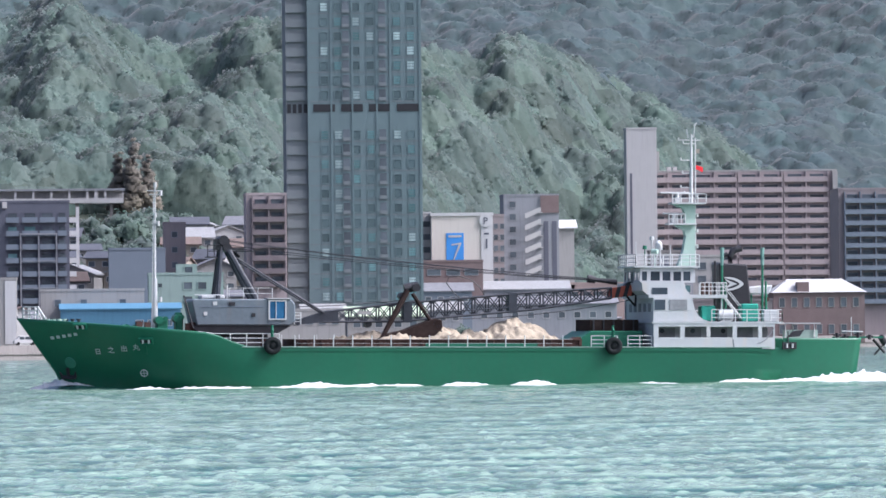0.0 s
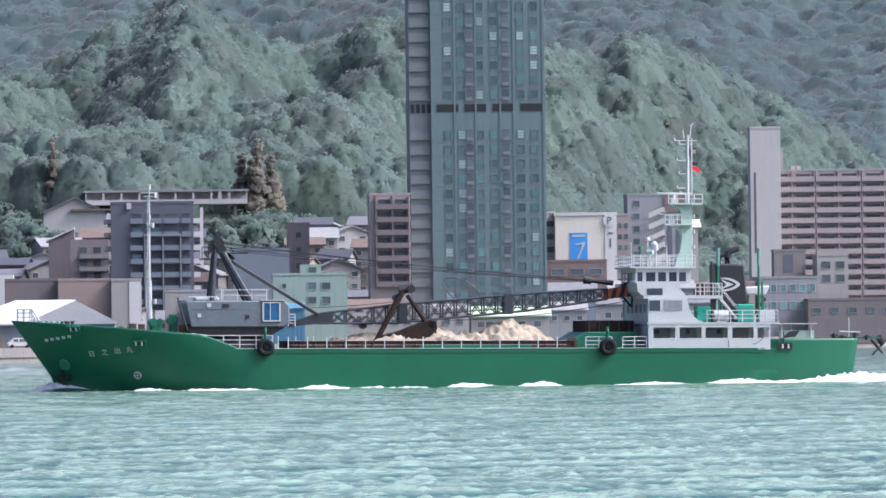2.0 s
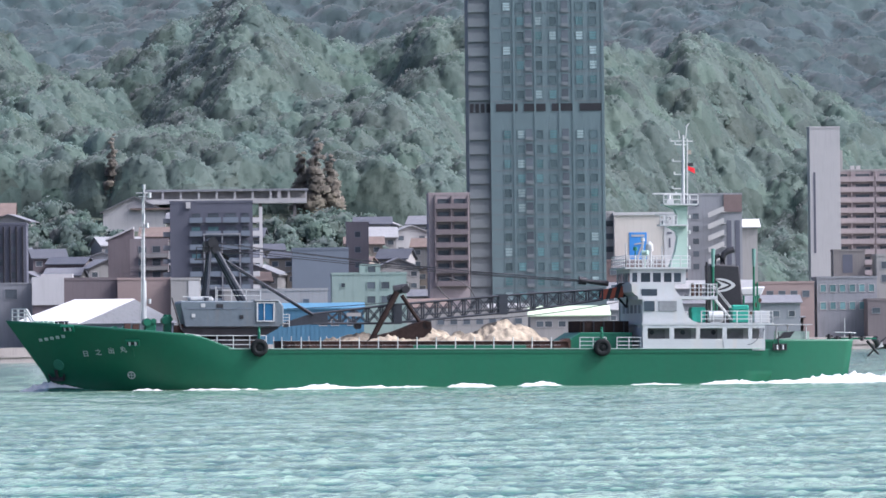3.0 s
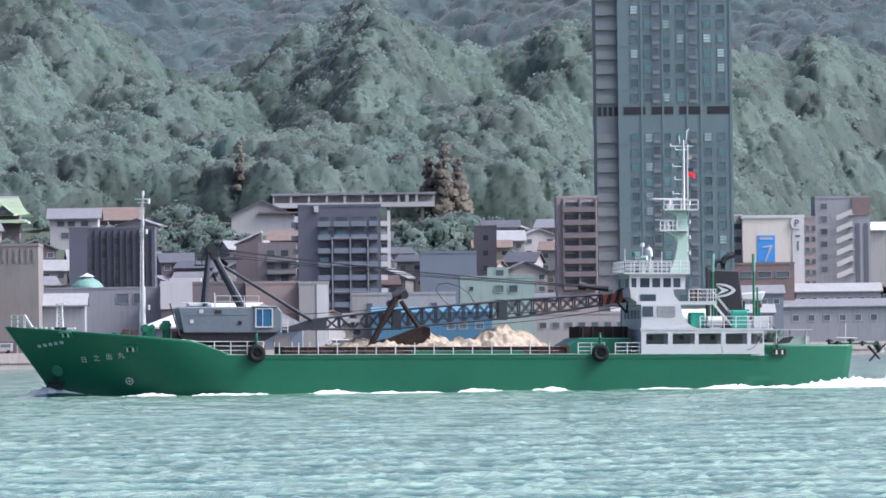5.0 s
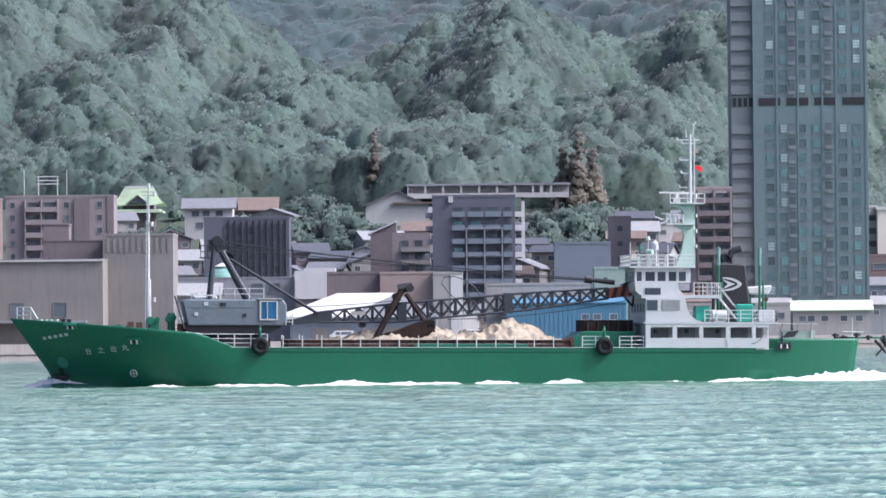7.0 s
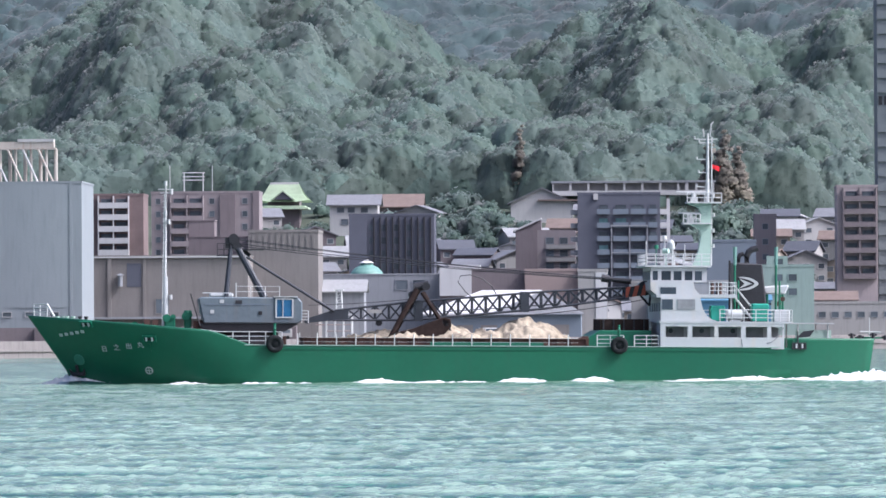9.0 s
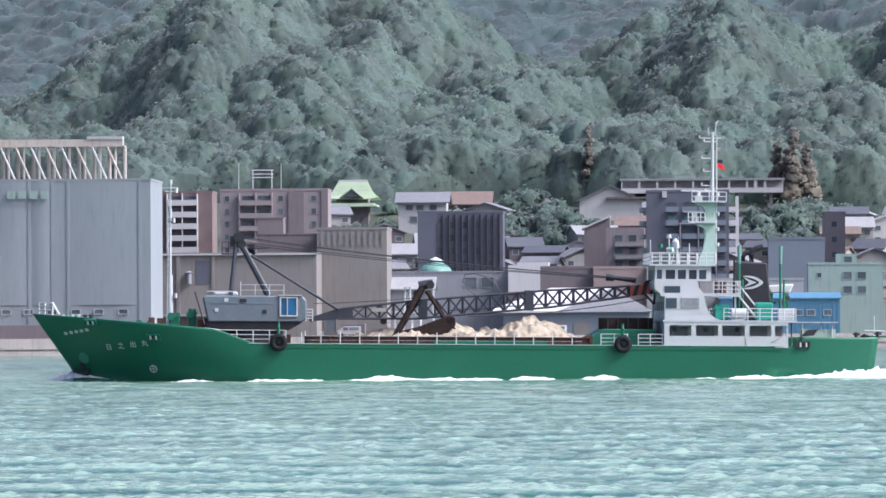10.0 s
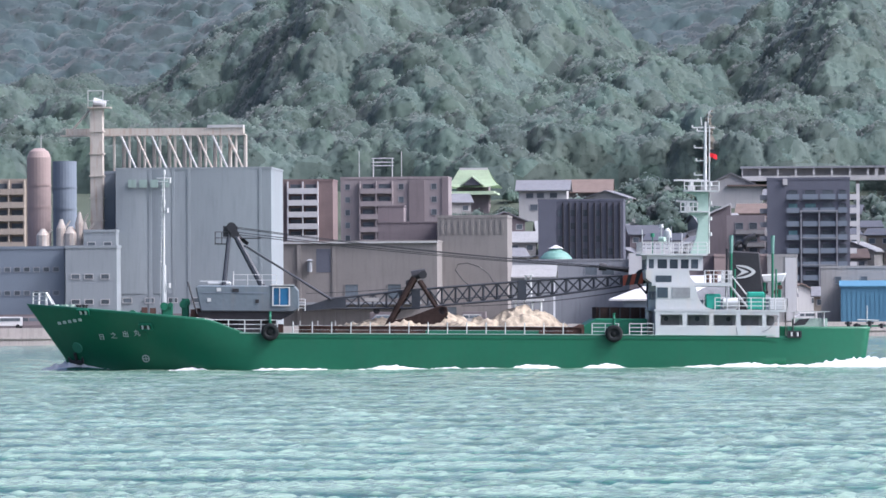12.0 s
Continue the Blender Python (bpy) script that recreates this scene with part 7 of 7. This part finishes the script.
    rod(bm, (23.5, -4.6, 7.02), (23.5, -4.6, 8.0), 0.25, 0.25, 10)
    rod(bm, (22.9, -5.0, 7.02), (22.9, -5.0, 8.1), 0.14, sides=8)
    part("deck_drum", bm, M_RUST, house)
    bm = bmesh.new()
    for y in (-5.2, -4.4):
        rod(bm, (24.6, y, 7.05), (26.4, y, 4.8), 0.055, sides=6)
        rod(bm, (24.6, y, 8.0), (26.4, y, 5.75), 0.03, sides=6)
    for k in range(9):
        f = k / 8
        box(bm, 24.6 + 1.8 * f - 0.12, 24.6 + 1.8 * f + 0.12, -5.2, -4.4, 7.0 - 2.2 * f, 7.05 - 2.2 * f)
    part("stairway", bm, M_RAIL, house)
    bm = bmesh.new()
    box(bm, 24.4, 24.5, -5.4, -5.2, 4.78, 6.75)
    part("deck_post", bm, M_WHITE, house)
    # drums and boxes on the boat deck
    for x0, x1, y, z in ((22.75, 23.95, -4.6, 6.1), (26.2, 27.6, -4.6, 6.28)):
        bm = bmesh.new()
        box(bm, x0, x1, y - 0.7, y + 0.7, 4.8, z)
        soften(bm, 0.08)
        box(bm, x0 - 0.04, x1 + 0.04, y - 0.74, y + 0.74, z - 0.35, z - 0.25)
        part("deck_tank", bm, mat_tank, house, "turquoise-green deck tank")
    bm = bmesh.new()
    rod(bm, (24.15, -5.5, 5.3), (25.35, -5.5, 5.3), 0.46, sides=18)
    rod(bm, (24.4, -5.5, 5.3), (24.48, -5.5, 5.3), 0.49, sides=18)
    rod(bm, (25.02, -5.5, 5.3), (25.1, -5.5, 5.3), 0.49, sides=18)
    box(bm, 24.3, 25.2, -5.8, -5.2, 4.78, 4.9)
    part("life_raft_canister", bm, M_WHITE, house, "white life raft canister")
    bm = bmesh.new()
    box(bm, 28.0, 29.3, -5.6, -4.8, 4.78, 5.75)
    soften(bm, 0.05)
    part("locker", bm, M_WHITE, house)
    bm = bmesh.new()
    prism(bm, [(27.8, 7.1), (29.5, 7.1), (29.85, 7.9), (27.6, 7.75)], -1.0, 1.0)
    soften(bm, 0.12)
    part("work_boat", bm, M_WHITE, house, "small white work boat on a cradle")
    bm = bmesh.new()
    for x in (28.0, 29.3):
        for y in (-0.8, 0.8):
            rod(bm, (x, y, 4.78), (x, y, 7.15), 0.09, sides=6)
    part("boat_cradle", bm, M_GREEN, house)
    for x, z, m in ((29.25, 6.7, M_RUST), (28.9, 6.3, M_RUST), (28.6, 5.6, M_RUST)):
        bm = bmesh.new()
        rod(bm, (x, -1.3, z), (x, -1.1, z), 0.2, sides=14)
        part("hose_reel", bm, m, house)
    for x in (25.0, 28.46):
        bm = bmesh.new()
        rod(bm, (x, -3, 4.78), (x, -3, 9.5), 0.10, sides=8)
        rod(bm, (x + 0.3, -3, 4.78), (x + 0.3, -3, 8.2), 0.08, sides=8)
        pl = part("derrick_post", bm, M_GREEN, house)
        bm = bmesh.new()
        rod(bm, (x, -3, 9.5), (x, -3, 11.0), 0.13, 0.17, 8)
        part("post_head", bm, M_DOME, pl)
    bm = bmesh.new()
    rod(bm, (24.75, -1.4, 4.8), (24.75, -1.4, 9.9), 0.1, sides=6)
    part("vent_pipe", bm, M_BLACK, house)
    bm = bmesh.new()
    for k in range(10):
        a, b = k / 10, (k + 1) / 10
        rod(bm, (27.3 + 1.4 * a, -6.48, 3.0 + 1.3 * a * a), (27.3 + 1.4 * b, -6.48, 3.0 + 1.3 * b * b), 0.04, sides=6)
    part("mooring_rope", bm, M_DIM, house)
    bm = bmesh.new()
    rod(bm, (25.2, -6.48, 3.3), (25.3, -6.48, 2.6), 0.03, sides=6)
    part("hanging_rope", bm, M_DIM, house)
    return house


mat_tank = mat("tank_green", (0.03, 0.27, 0.20), 0.5, vary=0.15, size=0.8, streak=0.3)
house = deckhouse()


def funnel():
    bm = bmesh.new()
    prism(bm, [(25.3, 4.78), (28.0, 4.78), (27.5, 9.62), (25.05, 9.74)], -1.5, 1.5)
    soften(bm, 0.12)
    f = part("funnel", bm, M_BLACK, ship, "black funnel with a white swept emblem")
    # plain emblem: a swept crescent with a dart inside it
    bm = bmesh.new()
    outer = [(25.45, 8.52), (25.9, 8.54), (26.35, 8.48), (26.75, 8.33), (27.05, 8.14), (27.18, 7.97), (27.05, 7.80), (26.75, 7.61), (26.35, 7.46), (25.9, 7.40), (25.45, 7.42)]
    inner = [(25.62, 8.44), (25.95, 8.38), (26.3, 8.30), (26.6, 8.17), (26.78, 8.06), (26.84, 7.97), (26.78, 7.88), (26.6, 7.77), (26.3, 7.64), (25.95, 7.56), (25.62, 7.50)]
    rings = [[bm.verts.new((x, y, z)) for x, z in line] for y in (-1.58, -1.49) for line in (outer, inner)]
    for i in range(10):
        for p, q in ((rings[0], rings[1]), (rings[2], rings[3]), (rings[0], rings[2]), (rings[1], rings[3])):
            bm.faces.new((p[i], p[i + 1], q[i + 1], q[i]))
    prism(bm, [(25.5, 8.42), (26.0, 7.97), (25.5, 7.52), (25.8, 7.66), (26.62, 7.97), (25.8, 8.28)][::-1], -1.575, -1.495)
    part("emblem", bm, M_RAIL, f, "white emblem")
    for x, r, pts in ((26.3, 0.27, [(26.3, 9.5), (26.3, 10.3), (26.45, 10.65), (26.75, 10.85), (27.25, 10.98)]), (25.6, 0.2, [(25.6, 9.5), (25.6, 10.15), (25.75, 10.4), (26.05, 10.5)])):
        bm = bmesh.new()
        tube(bm, [(x_, -0.3, z_) for x_, z_ in pts], r, 12)
        part("exhaust_pipe", bm, M_BLACK, f)
    bm = bmesh.new()
    box(bm, 26.9, 28.2, -2.0, -1.5, 6.2, 6.35)
    part("funnel_platform", bm, M_BLACK, f)


funnel()


def main_mast():
    bm = bmesh.new()
    prism(bm, [(21.75, 9.44), (23.25, 9.44), (23.25, 14.7), (21.3, 14.7), (22.2, 14.35), (22.4, 13.9), (22.4, 13.1), (21.6, 12.9), (22.3, 12.5), (22.45, 12.0), (22.25, 10.8)], -0.45, 0.45)
    m = part("main_mast", bm, M_MINT, ship, "pale green plated mast with radar platforms")
    for x0, x1, z in ((20.9, 23.3, 12.95), (21.2, 24.1, 14.7)):
        bm = bmesh.new()
        box(bm, x0, x1, -0.9, 0.9, z, z + 0.12)
        part("platform", bm, M_RAIL, m)
        railing("platform_rail", (x0, -0.85, z + 0.1), (x1 if z > 14 else 22.3, -0.85, z + 0.1), 0.75, 4, m, bars=2, r=0.04)
        bm = bmesh.new()
        rod(bm, (x0 + 0.6, 0, z + 0.1), (x0 + 0.6, 0, z + 0.85), 0.22, 0.16, 10)
        box(bm, x0 + 0.35, x0 + 0.95, -0.25, 0.25, z + 0.1, z + 0.5)
        part("radar_pedestal", bm, M_RAIL, m)
        bm = bmesh.new()
        w = 1.45 if z > 14 else 0.95
        box(bm, x0 + 0.6 - w, x0 + 0.6 + w, -0.12, 0.12, z + 0.88, z + 1.02)
        soften(bm, 0.03)
        part("radar_scanner", bm, M_RAIL, m)
    bm = bmesh.new()
    rod(bm, (23.0, 0, 14.7), (23.0, 0, 20.6), 0.17, 0.10, 8)
    rod(bm, (23.35, 0, 9.5), (23.35, 0, 20.3), 0.06, sides=6)
    rod(bm, (23.2, 0, 20.3), (23.3, 0, 21.4), 0.05, sides=6)
    rod(bm, (23.25, 0, 21.3), (23.5, 0, 21.6), 0.09, 0.03, 6)
    rod(bm, (22.7, 0, 20.3), (22.6, 0, 21.0), 0.05, sides=6)
    part("mast_pole", bm, M_RAIL, m)
    for z, a, b in ((20.1, -1.1, 0.8), (19.8, -0.7, 0.3), (18.4, -0.9, 0.1), (17.3, -0.75, 0.1), (16.1, -0.9, 0.1), (15.6, -0.6, 0.1)):
        bm = bmesh.new()
        rod(bm, (23.0 + a, 0, z), (23.0 + b, 0, z), 0.05, sides=6)
        rod(bm, (23.0 + a, 0, z), (23.0 + a, 0, z + 0.22), 0.07, sides=6)
        part("yard_arm", bm, M_RAIL, m)
    bm = bmesh.new()
    for k in range(6):
        x = 23.4 + 0.10 * k
        w = 0.03 * math.sin(k * 1.4)
        box(bm, x, x + 0.10, w - 0.02, w + 0.02, 17.65 - 0.05 * k, 17.98 - 0.03 * k)
    part("flag", bm, M_FLAG, m, "small red flag")
    bm = bmesh.new()
    box(bm, 23.4, 23.85, -0.03, 0.03, 18.0, 18.28)
    part("flag", bm, M_BLACK, m, "small dark flag")
    bm = bmesh.new()
    box(bm, 23.38, 23.7, -0.02, 0.02, 19.0, 19.35)
    part("signal_flag", bm, M_BEIGE, m)
    for z in (11.0, 12.3, 13.6, 15.2):
        bm = bmesh.new()
        rod(bm, (23.5, -0.1, z), (23.5, -0.1, z + 0.3), 0.1, sides=8)
        part("mast_lamp", bm, M_RAIL, m)


main_mast()


def stern_gear():
    bm = bmesh.new()
    box(bm, 29.5, 33.2, -4.2, 4.2, 4.62, 4.70)
    aw = part("awning", bm, M_WHITE, ship, "thin white awning over the after deck")
    for x in (30.2, 32.7):
        for y in (-4.0, 4.0):
            bm = bmesh.new()
            rod(bm, (x, y, 2.6), (x, y, 4.65), 0.05, sides=6)
            part("awning_post", bm, M_RAIL, aw)
    bm = bmesh.new()
    box(bm, 30.0, 33.0, -3.9, -3.85, 3.3, 4.1)
    part("awning_screen", bm, M_MINT, aw)
    bm = bmesh.new()
    prism(bm, [(29.8, 3.45), (30.4, 4.0), (31.3, 4.1), (30.9, 3.55)], -6.3, -6.0)
    part("fender_flap", bm, M_BLACK, ship)
    bm = bmesh.new()
    rod(bm, (29.9, -6.5, 2.9), (29.9, -6.3, 4.0), 0.05, sides=6)
    part("flap_post", bm, M_BLACK, ship)
    bm = bmesh.new()
    box(bm, 35.9, 38.9, -3.0, 3.0, 3.42, 3.56)
    part("stern_platform", bm, M_GREEN, ship)
    for x, z in ((34.8, 3.95), (35.5, 3.8), (36.6, 4.0), (37.6, 3.8)):
        bm = bmesh.new()
        rod(bm, (x, -3.4, 3.3), (x, -3.4, z - 0.1), 0.15, sides=10)
        rod(bm, (x - 0.3, -3.4, z - 0.25), (x + 0.3, -3.4, z - 0.25), 0.09, sides=8)
        part("mooring_bitt", bm, M_BLACK, ship)
    bm = bmesh.new()
    rod(bm, (36.6, -1.0, 3.5), (36.6, -1.0, 5.2), 0.04, sides=8)
    rod(bm, (35.8, -1.0, 4.0), (37.6, -1.0, 3.95), 0.05, sides=8)
    part("stern_davit", bm, M_RAIL, ship)
    bm = bmesh.new()
    rod(bm, (38.6, -0.6, 3.3), (39.6, -0.6, 2.2), 0.12, sides=8)
    rod(bm, (39.2, -0.9, 3.5), (39.7, -0.4, 2.9), 0.28, sides=10)
    rod(bm, (39.4, -0.6, 2.9), (40.3, -0.6, 3.6), 0.1, 0.05, 8)
    rod(bm, (38.7, -0.6, 2.0), (39.5, -0.6, 2.9), 0.1, 0.06, 8)
    part("stern_anchor", bm, M_BLACK, ship, "dark stern anchor hanging on its davit")
    bm = bmesh.new()
    prism(bm, [(39.5, 2.7), (40.0, 2.8), (39.9, 3.2)], -0.75, -0.5)
    part("anchor_buoy", bm, M_RAIL, ship)


stern_gear()


# ---- foam: rigid white pieces that ride with the hull or fall astern ----
def foam(name, label, length, width, height, seed, lean=0.0, gaps=0.35, material=None):
    """A ragged bank of foam along x; its low parts lie under the water."""
    nx, ny = int(length / 0.14), max(8, int(width / 0.12))
    xs, ys = np.meshgrid(np.linspace(0, length, nx), np.linspace(-width, 0.3, ny), indexing="ij")
    z = np.empty(xs.shape)
    for i in range(nx):
        f = i / (nx - 1)
        env = math.sin(math.pi * min(max(f, 0), 1)) ** 0.6
        for j in range(ny):
            x, y = xs[i, j], ys[i, j]
            c = max(0, 1 - abs(y + width * (0.35 + 0.2 * noise.noise((x * 0.5, seed, 0)))) / (width * 0.6))
            n1 = noise.noise((x * 0.32, y * 0.8, seed)) + 0.5 * noise.noise((x * 1.3, y * 2.2, seed + 3)) + 0.4 * noise.noise((x * 4, y * 5, seed + 7))
            z[i, j] = height * (env * c * (0.85 + 0.6 * n1) - gaps * 0.5)
    ob = new(name, grid_mesh(name, xs, ys, z, material or M_FOAM))
    return tagged(ob, label, "foam", group="foam along the hull")


foams = []
for x0, y0, ln, wd, ht, sd, drift, gp in (
        (26.2, -6.8, 21.0, 2.4, 1.0, 2, 0, 0.36), (30.5, -6.0, 21.0, 3.2, 1.2, 12, 0, 0.36), (28.0, -8.8, 19.0, 1.8, 0.6, 13, 0, 0.45),
        (-19, -7.05, 8.0, 0.8, 0.42, 3, 0.55, 0.40), (-11.5, -7.05, 11.0, 0.8, 0.45, 4, 0.55, 0.36), (-5.5, -7.2, 8.5, 0.8, 0.40, 14, 0.6, 0.42), (3.0, -7.05, 5.0, 0.8, 0.48, 5, 0.5, 0.45),
        (9.0, -7.05, 4.5, 0.8, 0.5, 6, 0.5, 0.4), (16.5, -7.05, 7.0, 0.8, 0.36, 7, 0.4, 0.5), (22.5, -7.05, 8.0, 1.1, 0.5, 8, 0.0, 0.45),
        (-26.0, -5.4, 7.0, 0.7, 0.34, 9, 0.3, 0.55)):
    foams.append((foam("stern_wash" if x0 > 26 else "foam_crest",
                       "white churned stern wash trailing the ship" if x0 > 26 else "small white breaking crest beside the hull",
                       ln, wd, ht, sd, gaps=gp), x0, y0, drift))


def bow_spray():
    """White spray that the stem throws up and the bow sheds to its near side."""
    nx, ny = 90, 18
    us, vs = np.meshgrid(np.linspace(-32.8, -23.5, nx), np.linspace(0, 1, ny), indexing="ij")
    hb = np.array([half_beam(x, 0.2) if x > stem_x(0.2) else -0.4 for x in us[:, 0]])[:, None]
    rough = np.array([[noise.noise((x * 1.1, v * 1.5, 2.0)) + 0.6 * noise.noise((x * 3.5, v * 4, 5.0)) for x, v in zip(p, q)] for p, q in zip(us, vs)])
    tall = 0.95 * np.exp(-((us + 30.3) / 2.3) ** 2) + 0.22 * np.exp(-((us + 26.5) / 2.2) ** 2)
    z = tall * (1 - vs) ** 0.8 * (0.95 + 0.5 * rough) - 0.10 - 0.1 * vs
    ob = new("bow_wave", grid_mesh("bow_wave", us, -hb + 0.15 - 1.5 * vs, z, M_FOAM))
    return tagged(ob, "white spray wave thrown up by the stem", "foam", group="foam along the hull")


foams.append((bow_spray(), 0.0, 0.0, 0.0))


def swell():
    """The smooth bow swell pushed up ahead of the stem, painted dark for the hull's reflection."""
    nx, ny = 90, 70
    xs, ys = np.meshgrid(np.linspace(-3.0, 9.0, nx), np.linspace(-8.0, 2.5, ny), indexing="ij")
    run = np.clip((xs + 1.6) / 1.6, 0, 1) * np.clip((8.5 - xs) / 5.0, 0, 1)
    crest = -0.9 - 0.62 * np.maximum(xs, -1.0)
    side = (ys - crest) / np.where(ys < crest, 1.7, 0.9)
    z = 0.52 * run * np.exp(-side ** 2) * (1 + 0.12 * np.sin(1.9 * xs + 0.8 * ys)) - 0.16
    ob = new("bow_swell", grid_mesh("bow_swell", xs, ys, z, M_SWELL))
    return tagged(ob, "smooth raised bow swell, hull reflection painted in dark green", "wave")


foams.append((swell(), -31.2, 0.0, 0.0))

HEAVE = [(0.0, 0.56), (2.5, 0.56), (4.5, 0.53), (6.5, 0.42), (8.5, 0.41), (10.0, 0.33), (12.0, 0.26)]


def ship_xy(t):
    return 31.18 - 5.373 * t, 471.56 + 0.164 * t


def motions():
    beats = sorted({0.0, 0.1, 11.9, 12.0} | {k * 0.5 for k in range(25)})
    walk(ship, [(t, pose(*ship_xy(t), glide(HEAVE, t)[0], 0, 0.634, 5.437)) for t in beats])
    for ob, x0, y0, drift in foams:
        rows_ = []
        for t in beats:
            rise = -0.04 + 0.05 * math.sin(1.9 * t + x0)
            m = pose(*ship_xy(t), 0, 0, 0, 5.437) @ pose(x0 + drift * (t - 6), y0 + 0.08 * math.sin(1.3 * t + x0), rise)
            rows_.append((t, m))
        walk(ob, rows_)
    walk(water, [(t, pose(-0.55 * (t - 6), 0.25 * (t - 6), 0)) for t in beats])


motions()
